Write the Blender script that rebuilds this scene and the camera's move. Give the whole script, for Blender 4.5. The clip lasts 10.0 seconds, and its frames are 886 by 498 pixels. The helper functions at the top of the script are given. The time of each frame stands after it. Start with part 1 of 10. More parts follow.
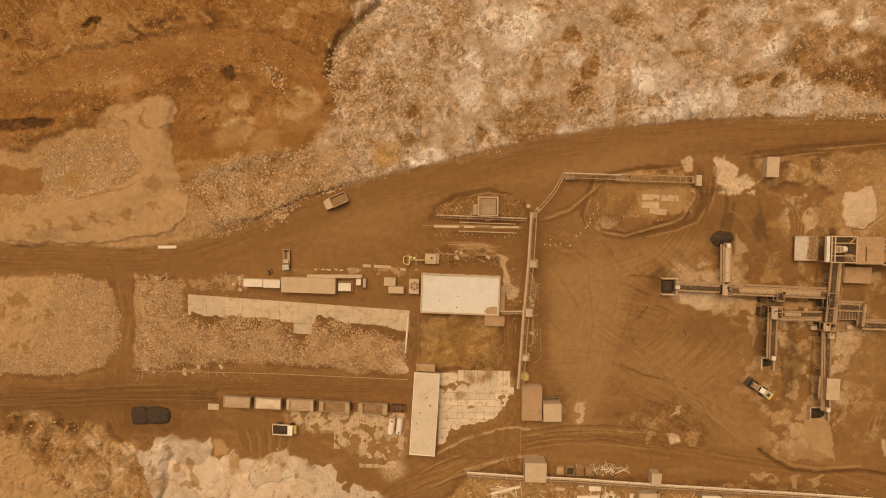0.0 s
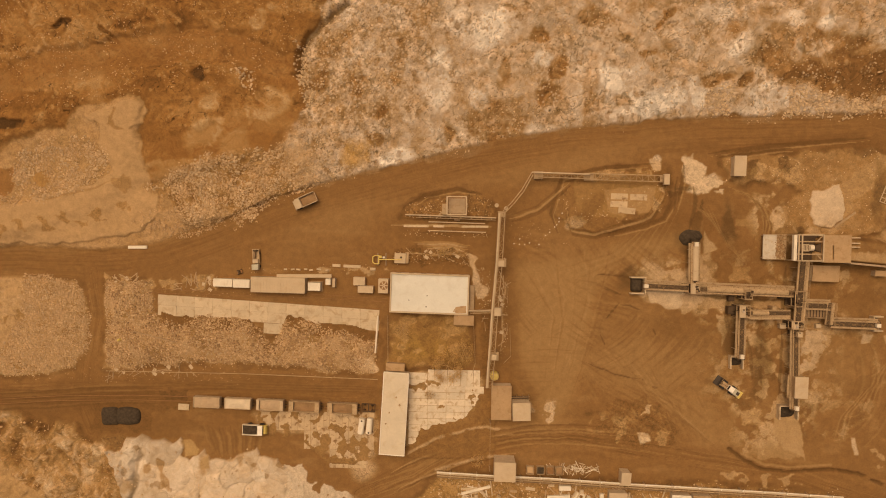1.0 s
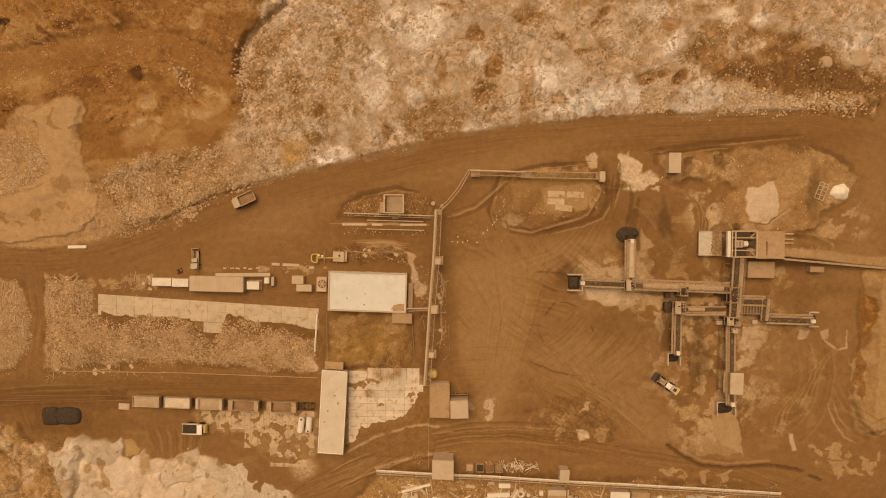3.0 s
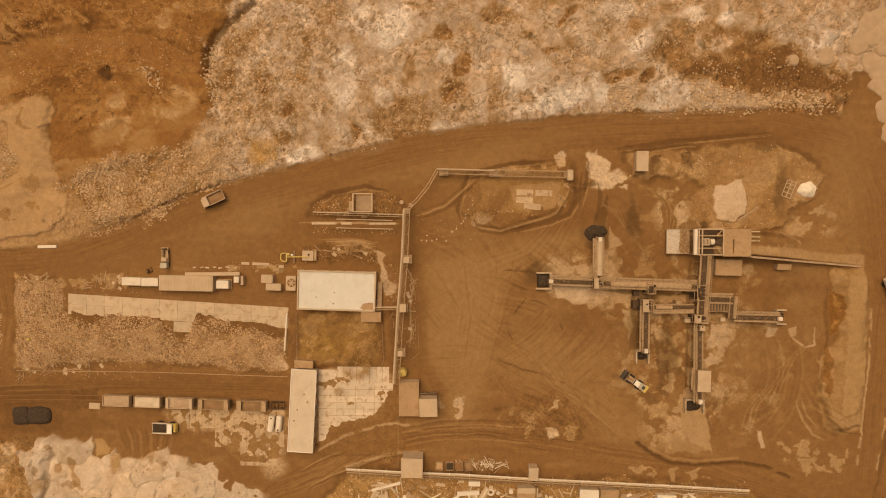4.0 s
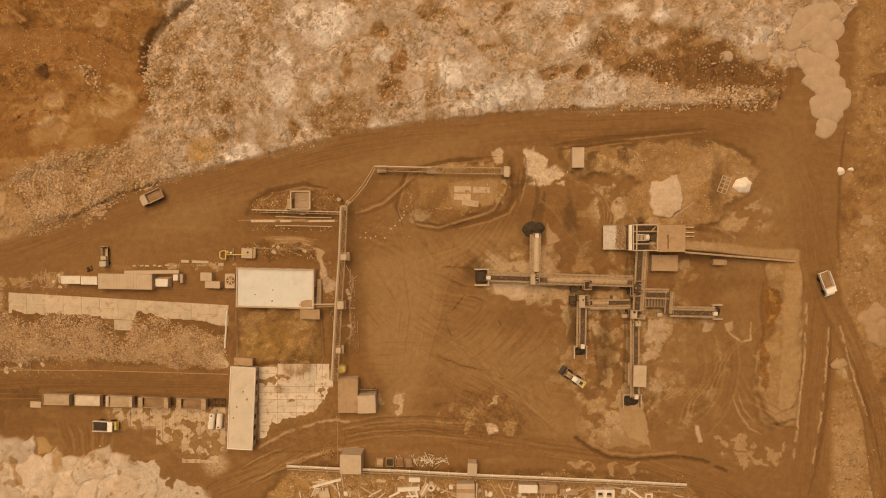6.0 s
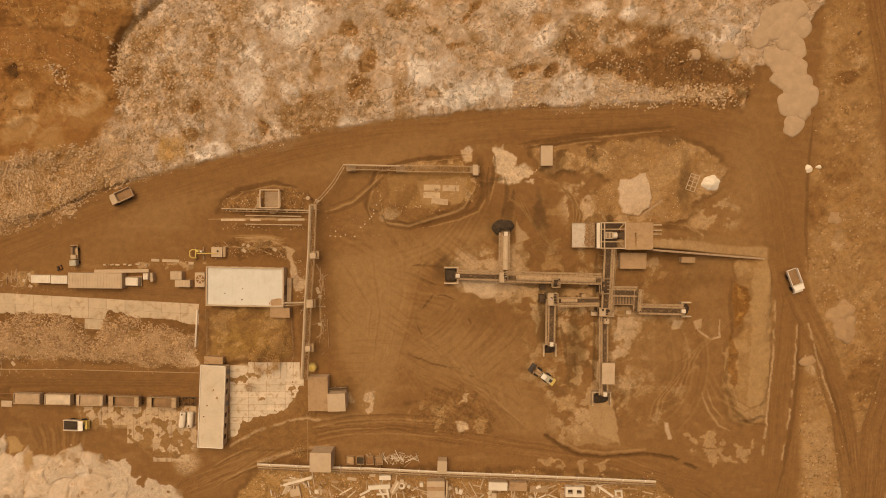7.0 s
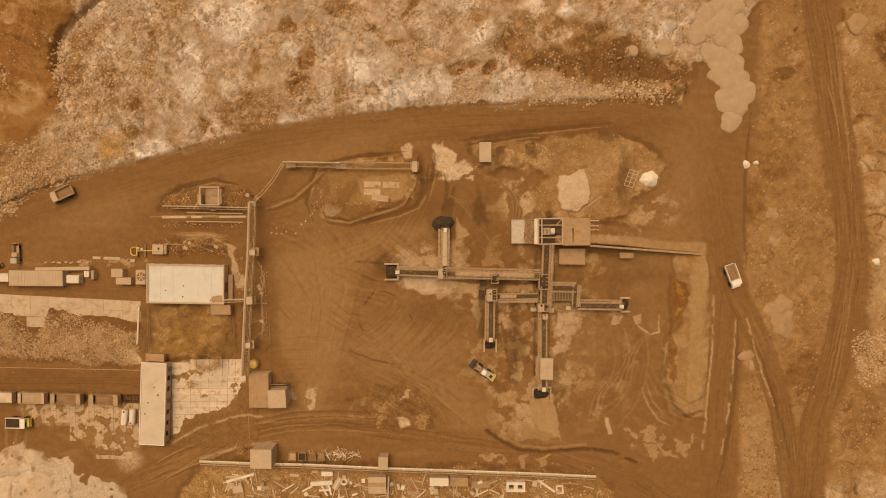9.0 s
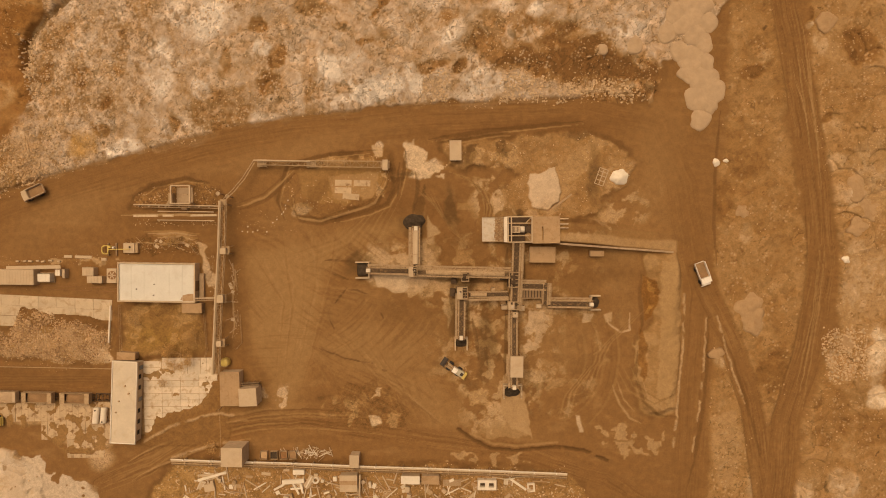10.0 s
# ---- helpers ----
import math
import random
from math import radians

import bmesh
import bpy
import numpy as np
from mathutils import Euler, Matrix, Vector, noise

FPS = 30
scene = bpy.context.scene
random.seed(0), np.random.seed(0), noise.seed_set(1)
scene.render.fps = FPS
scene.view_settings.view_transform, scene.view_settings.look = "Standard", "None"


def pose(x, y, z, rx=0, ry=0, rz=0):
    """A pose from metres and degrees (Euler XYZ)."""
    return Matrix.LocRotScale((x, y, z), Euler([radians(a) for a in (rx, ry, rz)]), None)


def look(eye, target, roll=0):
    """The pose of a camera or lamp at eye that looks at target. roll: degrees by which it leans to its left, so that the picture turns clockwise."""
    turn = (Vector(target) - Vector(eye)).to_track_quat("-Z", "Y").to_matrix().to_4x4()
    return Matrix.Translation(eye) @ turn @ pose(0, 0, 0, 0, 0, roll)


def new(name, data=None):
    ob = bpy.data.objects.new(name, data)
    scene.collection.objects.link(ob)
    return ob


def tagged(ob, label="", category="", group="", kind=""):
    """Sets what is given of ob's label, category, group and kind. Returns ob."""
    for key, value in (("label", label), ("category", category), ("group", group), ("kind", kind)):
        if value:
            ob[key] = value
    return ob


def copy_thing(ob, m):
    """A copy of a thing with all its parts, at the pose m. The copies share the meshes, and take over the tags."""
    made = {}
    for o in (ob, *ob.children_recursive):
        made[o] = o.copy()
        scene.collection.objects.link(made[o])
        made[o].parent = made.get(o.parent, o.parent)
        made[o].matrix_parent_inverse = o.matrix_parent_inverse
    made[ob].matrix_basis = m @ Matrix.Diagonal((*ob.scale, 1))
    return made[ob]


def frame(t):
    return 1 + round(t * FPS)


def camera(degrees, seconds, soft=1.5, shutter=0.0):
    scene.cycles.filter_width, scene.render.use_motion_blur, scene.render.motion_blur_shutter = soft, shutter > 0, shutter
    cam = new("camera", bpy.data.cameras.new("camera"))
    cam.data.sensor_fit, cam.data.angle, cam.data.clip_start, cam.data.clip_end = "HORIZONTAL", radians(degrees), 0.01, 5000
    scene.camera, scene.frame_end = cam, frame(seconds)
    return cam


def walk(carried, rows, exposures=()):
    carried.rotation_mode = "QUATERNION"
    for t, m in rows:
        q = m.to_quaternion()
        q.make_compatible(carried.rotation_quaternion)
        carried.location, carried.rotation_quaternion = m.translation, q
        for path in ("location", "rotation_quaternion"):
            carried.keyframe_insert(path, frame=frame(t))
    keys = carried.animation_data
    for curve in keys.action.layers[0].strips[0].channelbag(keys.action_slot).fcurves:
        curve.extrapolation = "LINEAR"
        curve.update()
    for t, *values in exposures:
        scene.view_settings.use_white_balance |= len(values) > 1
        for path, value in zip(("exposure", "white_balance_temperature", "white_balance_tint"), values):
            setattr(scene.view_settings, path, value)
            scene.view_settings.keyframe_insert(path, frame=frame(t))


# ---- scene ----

# ------------------------------------------------------------------ camera
cam = camera(73.7, 10.0, soft=1.0)
# seconds, east, north, height, tilt about x, tilt about y, turn
PATH = [
    (0.0, 22.217, 3.72, 188.572, -2.163, 1.948, 0.67),
    (0.5, 27.063, 2.982, 188.505, -1.945, 1.937, 0.614),
    (1.0, 31.897, 2.355, 188.454, -1.77, 1.917, 0.554),
    (1.5, 36.718, 1.828, 188.418, -1.635, 1.89, 0.49),
    (2.0, 41.524, 1.391, 188.397, -1.536, 1.855, 0.424),
    (2.5, 46.316, 1.031, 188.389, -1.468, 1.813, 0.355),
    (3.0, 51.091, 0.737, 188.393, -1.429, 1.766, 0.285),
    (3.5, 55.85, 0.499, 188.408, -1.413, 1.714, 0.214),
    (4.0, 60.591, 0.304, 188.432, -1.417, 1.658, 0.142),
    (4.5, 65.313, 0.142, 188.465, -1.437, 1.598, 0.071),
    (5.0, 70.015, 0.002, 188.505, -1.469, 1.535, 0.0),
    (5.5, 74.697, -0.128, 188.551, -1.509, 1.471, -0.069),
    (6.0, 79.357, -0.26, 188.602, -1.552, 1.405, -0.136),
    (6.5, 83.994, -0.404, 188.657, -1.595, 1.339, -0.2),
    (7.0, 88.608, -0.571, 188.715, -1.635, 1.273, -0.261),
    (7.5, 93.197, -0.773, 188.775, -1.666, 1.208, -0.317),
    (8.0, 97.761, -1.021, 188.835, -1.685, 1.145, -0.369),
    (8.5, 102.299, -1.327, 188.894, -1.688, 1.084, -0.416),
    (9.0, 106.809, -1.701, 188.952, -1.671, 1.027, -0.457),
    (9.5, 111.291, -2.155, 189.006, -1.63, 0.973, -0.491),
    (10.0, 115.744, -2.701, 189.056, -1.56, 0.924, -0.518),
]
EXPOSURE, KELVIN, TINT = -0.60, 10400, 14
walk(cam, [(t, pose(x, y, z, a, b, r)) for t, x, y, z, a, b, r in PATH], [(0, EXPOSURE, KELVIN, TINT), (10, EXPOSURE, KELVIN, TINT)])

# ------------------------------------------------------------------ light: hazy, nearly overcast daylight
SUN_AZ, SUN_EL = 335.0, 68.0          # degrees, clockwise from north; height
world = bpy.data.worlds.new("hazy_sky")
scene.world = world
world.use_nodes = True
wn = world.node_tree
sky = wn.nodes.new("ShaderNodeTexSky")
sky.sky_type = "NISHITA"
sky.sun_disc = False
sky.sun_elevation = radians(SUN_EL)
sky.sun_rotation = radians(SUN_AZ)
sky.dust_density = 10.0
sky.air_density = 0.35
sky.ozone_density = 0.3
wn.links.new(sky.outputs[0], wn.nodes["Background"].inputs[0])
wn.nodes["Background"].inputs[1].default_value = 0.15
sun = new("sun", bpy.data.lights.new("sun", "SUN"))
sun.data.energy = 0.6
sun.data.angle = radians(55)
sun.data.color = (1.0, 0.86, 0.68)
_az, _el = radians(SUN_AZ), radians(SUN_EL)
sun.matrix_world = look((0, 0, 0), (-math.sin(_az) * math.cos(_el), -math.cos(_az) * math.cos(_el), -math.sin(_el)))

# ------------------------------------------------------------------ materials
def mat(name, rgb, rough=0.85, metal=0.0, vary=0.18, scale=0.6, fine=6.0, stain=None, stain_amt=0.35, bump=0.2, island=0.0, objrand=0.0):
    """A worn surface: base colour, two scales of variation, stains, relief."""
    m = bpy.data.materials.new(name)
    m.use_nodes = True
    n, l = m.node_tree.nodes, m.node_tree.links
    bsdf = n["Principled BSDF"]
    geo = n.new("ShaderNodeNewGeometry")
    big, small = n.new("ShaderNodeTexNoise"), n.new("ShaderNodeTexNoise")
    for node, s, d in ((big, scale, 5), (small, fine, 3)):
        node.inputs["Scale"].default_value = s
        node.inputs["Detail"].default_value = d
        l.new(geo.outputs["Position"], node.inputs["Vector"])
    add = n.new("ShaderNodeMath"); add.operation = "MULTIPLY_ADD"
    l.new(small.outputs[0], add.inputs[0]); add.inputs[1].default_value = 0.6
    l.new(big.outputs[0], add.inputs[2])
    rng = n.new("ShaderNodeMapRange")
    rng.inputs[1].default_value, rng.inputs[2].default_value = 0.45, 1.15
    rng.inputs[3].default_value, rng.inputs[4].default_value = 1 - vary, 1 + vary
    l.new(add.outputs[0], rng.inputs[0])
    value = rng.outputs[0]
    if island or objrand:
        src = geo.outputs["Random Per Island"]
        if objrand:
            src = n.new("ShaderNodeObjectInfo").outputs["Random"]
        r2 = n.new("ShaderNodeMapRange")
        amt = island or objrand
        r2.inputs[3].default_value, r2.inputs[4].default_value = 1 - amt, 1 + amt
        l.new(src, r2.inputs[0])
        mul = n.new("ShaderNodeMath"); mul.operation = "MULTIPLY"
        l.new(value, mul.inputs[0]); l.new(r2.outputs[0], mul.inputs[1])
        value = mul.outputs[0]
    scl = n.new("ShaderNodeVectorMath"); scl.operation = "SCALE"
    scl.inputs[0].default_value = rgb
    l.new(value, scl.inputs["Scale"])
    col = scl.outputs[0]
    if stain:
        sn = n.new("ShaderNodeTexNoise")
        sn.inputs["Scale"].default_value = scale * 1.7
        sn.inputs["Detail"].default_value = 6
        sn.inputs["Distortion"].default_value = 0.6
        l.new(geo.outputs["Position"], sn.inputs["Vector"])
        sr = n.new("ShaderNodeMapRange")
        sr.inputs[1].default_value, sr.inputs[2].default_value = 0.52, 0.72
        sr.inputs[4].default_value = stain_amt
        l.new(sn.outputs[0], sr.inputs[0])
        mx = n.new("ShaderNodeMix"); mx.data_type = "RGBA"
        l.new(sr.outputs[0], mx.inputs[0]); l.new(col, mx.inputs[6])
        mx.inputs[7].default_value = (*stain, 1)
        col = mx.outputs[2]
    l.new(col, bsdf.inputs["Base Color"])
    bsdf.inputs["Roughness"].default_value = rough
    bsdf.inputs["Metallic"].default_value = metal
    bsdf.inputs["Specular IOR Level"].default_value = 0.25
    if bump:
        b = n.new("ShaderNodeBump")
        b.inputs["Strength"].default_value = bump
        b.inputs["Distance"].default_value = 0.05
        l.new(small.outputs[0], b.inputs["Height"])
        l.new(b.outputs[0], bsdf.inputs["Normal"])
    return m


DIRT, TAN, COAL = (0.235, 0.122, 0.056), (0.44, 0.27, 0.145), (0.062, 0.043, 0.027)

ROOF_WHITE = mat("roof_white", (0.72, 0.63, 0.505), 0.8, vary=0.10, scale=0.25, fine=2.5, stain=(0.55, 0.40, 0.26), stain_amt=0.3)
HALL_ROOF = mat("hall_roof", (0.64, 0.61, 0.535), 0.8, vary=0.08, scale=0.22, fine=2.0, stain=(0.56, 0.50, 0.41), stain_amt=0.55)
LONG_ROOF = mat("long_roof", (0.60, 0.50, 0.375), 0.8, vary=0.10, scale=0.22, fine=2.2, stain=(0.50, 0.37, 0.235), stain_amt=0.55)
ROOF_TAN = mat("roof_tan", (0.52, 0.39, 0.26), 0.8, vary=0.10, scale=0.3, fine=3.0, stain=(0.42, 0.27, 0.15), stain_amt=0.35)
ROOF_RUST = mat("roof_rust", (0.42, 0.27, 0.15), 0.85, vary=0.15, scale=0.4, fine=3.0, stain=(0.27, 0.14, 0.06), stain_amt=0.5)
WALL_PALE = mat("wall_render", (0.55, 0.42, 0.29), 0.9, vary=0.12, stain=(0.3, 0.19, 0.1))
CONCRETE = mat("concrete", (0.56, 0.43, 0.29), 0.9, vary=0.14, scale=0.5, fine=5, stain=(0.33, 0.20, 0.105), stain_amt=0.7, objrand=0.08)
SLAB_DIRTY = mat("slab_dirty", (0.50, 0.36, 0.225), 0.9, vary=0.16, scale=0.45, fine=5, stain=(0.22, 0.115, 0.05), stain_amt=1.0, objrand=0.1)
SLAB_STRIP = mat("slab_strip", (0.53, 0.41, 0.28), 0.9, vary=0.16, scale=0.3, fine=4, stain=(0.36, 0.235, 0.13), stain_amt=0.8, objrand=0.06)
SLAB_PALE = mat("slab_pale", (0.62, 0.51, 0.38), 0.9, vary=0.17, scale=0.35, fine=4, stain=(0.40, 0.26, 0.145), stain_amt=0.85, objrand=0.08)
PLATE_GREY = mat("plate_grey", (0.53, 0.45, 0.355), 0.55, vary=0.15, scale=0.8, fine=5, stain=(0.42, 0.28, 0.17), stain_amt=0.6)
CONCRETE_DARK = mat("concrete_dark", (0.40, 0.28, 0.175), 0.9, vary=0.15, scale=0.5, stain=(0.24, 0.13, 0.06), stain_amt=0.5)
STEEL_TAN = mat("steel_dusty", (0.43, 0.295, 0.172), 0.75, 0.0, vary=0.2, scale=0.8, fine=8, stain=(0.22, 0.118, 0.053), stain_amt=0.7)
STEEL_DARK = mat("steel_dark", (0.085, 0.052, 0.029), 0.75, 0.0, vary=0.25, scale=0.8)
STEEL_GREY = mat("steel_grey", (0.27, 0.175, 0.10), 0.75, 0.0, vary=0.2, scale=0.8, stain=(0.2, 0.11, 0.05))
RUST = mat("rusty_iron", (0.27, 0.135, 0.06), 0.85, vary=0.25, scale=0.9, stain=(0.13, 0.06, 0.03))
BELT = mat("rubber_belt", (0.10, 0.062, 0.034), 0.85, vary=0.3, scale=0.8, stain=(0.30, 0.18, 0.09), stain_amt=0.8)
RUBBER = mat("tyre_rubber", (0.035, 0.03, 0.026), 0.8, vary=0.3, scale=2)
PAINT_WHITE = mat("white_paint", (0.82, 0.76, 0.66), 0.45, vary=0.05, scale=0.8, stain=(0.5, 0.36, 0.22), stain_amt=0.3, bump=0.05)
PAINT_YELLOW = mat("yellow_paint", (0.64, 0.48, 0.15), 0.5, vary=0.1, scale=0.8, stain=(0.4, 0.24, 0.06), stain_amt=0.3, bump=0.05)
PAINT_BLUE = mat("blue_paint", (0.22, 0.24, 0.25), 0.5, vary=0.1, scale=0.8, bump=0.05)
PAINT_PALE = mat("pale_paint", (0.46, 0.42, 0.32), 0.5, vary=0.1, scale=0.8, stain=(0.3, 0.2, 0.11), bump=0.05)
PAINT_DARK = mat("dark_paint", (0.06, 0.045, 0.035), 0.5, vary=0.15, bump=0.05)
GLASS = mat("cab_glass", (0.03, 0.03, 0.03), 0.1, vary=0.05, bump=0)
COALM = mat("coal", COAL, 0.9, vary=0.5, scale=1.2, fine=7, bump=0.6)
WOOD = mat("weathered_wood", (0.40, 0.27, 0.16), 0.85, vary=0.2, scale=1.0, stain=(0.22, 0.13, 0.06))
ROCK_TAN = mat("rock_tan", (0.475, 0.31, 0.173), 0.95, vary=0.2, scale=0.4, fine=4, island=0.17)
ROCK_PALE = mat("rock_pale", (0.53, 0.375, 0.232), 0.95, vary=0.2, scale=0.4, fine=4, island=0.2)
ROCK_BROWN = mat("rock_brown", (0.32, 0.19, 0.098), 0.95, vary=0.25, scale=0.4, fine=4, island=0.22)
TWIG = mat("dry_twigs", (0.44, 0.29, 0.15), 0.9, vary=0.25, scale=1.5, island=0.3)
DRYLEAF = mat("dry_leaves", (0.62, 0.38, 0.155), 0.9, vary=0.2, scale=1.0, island=0.2, bump=0)
SAND = mat("sand_heap", (0.45, 0.318, 0.203), 0.95, vary=0.16, scale=0.5, fine=5, stain=(0.41, 0.27, 0.155), stain_amt=0.5)
PALE_GRIT = mat("pale_grit", (0.62, 0.50, 0.36), 0.95, vary=0.15, scale=0.6, fine=5)
SPOIL = mat("spoil_heap", (0.40, 0.255, 0.138), 0.95, vary=0.2, scale=0.5, fine=5, stain=(0.32, 0.18, 0.085), stain_amt=0.5)
SAND_WHITE = mat("white_heap", (0.80, 0.71, 0.57), 0.95, vary=0.14, scale=0.5, fine=5)


def ground_material():
    """Earth whose cover comes from the sheet's own colour layer; grain and relief by noise."""
    m = bpy.data.materials.new("earth")
    m.use_nodes = True
    n, l = m.node_tree.nodes, m.node_tree.links
    bsdf = n["Principled BSDF"]
    geo = n.new("ShaderNodeNewGeometry")
    cov = n.new("ShaderNodeVertexColor"); cov.layer_name = "cover"
    a, b, c = (n.new("ShaderNodeTexNoise") for _ in range(3))
    for node, s, d in ((a, 0.55, 6), (b, 2.6, 4), (c, 9.0, 2)):
        node.inputs["Scale"].default_value = s
        node.inputs["Detail"].default_value = d
        node.inputs["Roughness"].default_value = 0.65
        l.new(geo.outputs["Position"], node.inputs["Vector"])
    s1 = n.new("ShaderNodeMath"); s1.operation = "ADD"
    l.new(a.outputs[0], s1.inputs[0]); l.new(b.outputs[0], s1.inputs[1])
    # contrast of the grain: low on packed dirt, high on broken stone
    k = n.new("ShaderNodeMapRange")
    k.inputs[3].default_value, k.inputs[4].default_value = 0.35, 1.0
    l.new(cov.outputs["Alpha"], k.inputs[0])
    cen = n.new("ShaderNodeMath"); cen.operation = "SUBTRACT"; cen.inputs[1].default_value = 1.0
    l.new(s1.outputs[0], cen.inputs[0])
    mad = n.new("ShaderNodeMath"); mad.operation = "MULTIPLY_ADD"; mad.inputs[2].default_value = 1.0
    l.new(cen.outputs[0], mad.inputs[0]); l.new(k.outputs[0], mad.inputs[1])
    scl = n.new("ShaderNodeVectorMath"); scl.operation = "SCALE"
    # crisp light and dark flecks where the ground is broken
    fl = n.new("ShaderNodeTexNoise")
    fl.inputs["Scale"].default_value, fl.inputs["Detail"].default_value = 0.9, 7
    fl.inputs["Roughness"].default_value, fl.inputs["Distortion"].default_value = 0.72, 1.6
    l.new(geo.outputs["Position"], fl.inputs["Vector"])
    light, darkf = n.new("ShaderNodeMapRange"), n.new("ShaderNodeMapRange")
    light.inputs[1].default_value, light.inputs[2].default_value, light.inputs[4].default_value = 0.57, 0.63, 0.20
    darkf.inputs[1].default_value, darkf.inputs[2].default_value, darkf.inputs[4].default_value = 0.44, 0.38, -0.22
    l.new(fl.outputs[0], light.inputs[0]); l.new(fl.outputs[0], darkf.inputs[0])
    fs = n.new("ShaderNodeMath"); fs.operation = "ADD"
    l.new(light.outputs[0], fs.inputs[0]); l.new(darkf.outputs[0], fs.inputs[1])
    fm = n.new("ShaderNodeMath"); fm.operation = "MULTIPLY_ADD"
    l.new(fs.outputs[0], fm.inputs[0]); l.new(cov.outputs["Alpha"], fm.inputs[1]); l.new(mad.outputs[0], fm.inputs[2])
    # broken crust: warped cells at three sizes, each with its own tone, and dark joints
    wn_ = n.new("ShaderNodeTexNoise")
    wn_.inputs["Scale"].default_value, wn_.inputs["Detail"].default_value = 0.33, 5
    l.new(geo.outputs["Position"], wn_.inputs["Vector"])
    wv = n.new("ShaderNodeVectorMath"); wv.operation = "MULTIPLY_ADD"
    wv.inputs[1].default_value = (2.0, 2.0, 0.0)
    l.new(wn_.outputs["Color"], wv.inputs[0]); l.new(geo.outputs["Position"], wv.inputs[2])
    total = None
    for size, lo, hi in ((0.33, -0.16, 0.16), (0.95, -0.22, 0.22), (2.4, -0.30, 0.34)):
        vo = n.new("ShaderNodeTexVoronoi")
        vo.voronoi_dimensions = "2D"
        vo.inputs["Scale"].default_value = size
        l.new(wv.outputs[0], vo.inputs["Vector"])
        sep = n.new("ShaderNodeSeparateColor")
        l.new(vo.outputs["Color"], sep.inputs[0])
        cr = n.new("ShaderNodeMapRange")
        cr.inputs[3].default_value, cr.inputs[4].default_value = lo, hi
        l.new(sep.outputs[0], cr.inputs[0])
        if total is None:
            total = cr.outputs[0]
        else:
            ad = n.new("ShaderNodeMath"); ad.operation = "ADD"
            l.new(total, ad.inputs[0]); l.new(cr.outputs[0], ad.inputs[1])
            total = ad.outputs[0]
    ed = n.new("ShaderNodeTexVoronoi")
    ed.voronoi_dimensions, ed.feature = "2D", "DISTANCE_TO_EDGE"
    ed.inputs["Scale"].default_value = 0.62
    l.new(wv.outputs[0], ed.inputs["Vector"])
    er = n.new("ShaderNodeMapRange")
    er.inputs[1].default_value, er.inputs[2].default_value, er.inputs[3].default_value, er.inputs[4].default_value = 0.0, 0.07, -0.30, 0.0
    l.new(ed.outputs["Distance"], er.inputs[0])
    ad = n.new("ShaderNodeMath"); ad.operation = "ADD"
    l.new(total, ad.inputs[0]); l.new(er.outputs[0], ad.inputs[1])
    cm = n.new("ShaderNodeMath"); cm.operation = "MULTIPLY_ADD"
    l.new(ad.outputs[0], cm.inputs[0]); l.new(cov.outputs["Alpha"], cm.inputs[1]); l.new(fm.outputs[0], cm.inputs[2])
    flo = n.new("ShaderNodeMath"); flo.operation = "MAXIMUM"; flo.inputs[1].default_value = 0.25
    l.new(cm.outputs[0], flo.inputs[0])
    l.new(cov.outputs["Color"], scl.inputs[0]); l.new(flo.outputs[0], scl.inputs["Scale"])
    l.new(scl.outputs[0], bsdf.inputs["Base Color"])
    bsdf.inputs["Roughness"].default_value = 0.95
    bsdf.inputs["Specular IOR Level"].default_value = 0.12
    bp = n.new("ShaderNodeBump")
    bp.inputs["Distance"].default_value = 0.14
    l.new(k.outputs[0], bp.inputs["Strength"])
    l.new(s1.outputs[0], bp.inputs["Height"])
    l.new(bp.outputs[0], bsdf.inputs["Normal"])
    return m


EARTH = ground_material()

# ------------------------------------------------------------------ the ground: one sheet to the horizon
_perm = np.random.RandomState(7).permutation(512)
_perm = np.concatenate([_perm, _perm, _perm]).astype(np.int32)
_cos, _sin = np.cos(np.arange(512) * 2 * math.pi / 512).astype(np.float32), np.sin(np.arange(512) * 2 * math.pi / 512).astype(np.float32)


def pnoise(x, y, seed=0):
    """Gradient noise, about -1 to 1."""
    xi, yi = np.floor(x).astype(np.int32), np.floor(y).astype(np.int32)
    xf, yf = (x - xi).astype(np.float32), (y - yi).astype(np.float32)
    u, v = xf * xf * xf * (xf * (xf * 6 - 15) + 10), yf * yf * yf * (yf * (yf * 6 - 15) + 10)

    def g(ix, iy, dx, dy):
        h = _perm[_perm[(ix + seed * 37) & 511] + (iy & 511)]
        return _cos[h] * dx + _sin[h] * dy
    n00, n10 = g(xi, yi, xf, yf), g(xi + 1, yi, xf - 1, yf)
    n01, n11 = g(xi, yi + 1, xf, yf - 1), g(xi + 1, yi + 1, xf - 1, yf - 1)
    a, b = n00 + u * (n10 - n00), n01 + u * (n11 - n01)
    return 1.5 * (a + v * (b - a))


def fbm(x, y, size, octaves=4, seed=0, gain=0.5):
    out, amp, tot = 0, 1.0, 0.0
    for i in range(octaves):
        out = out + amp * pnoise(x / size + 13.7 * i, y / size - 7.1 * i, seed + i)
        tot += amp
        amp *= gain
        size *= 0.5
    return out / tot


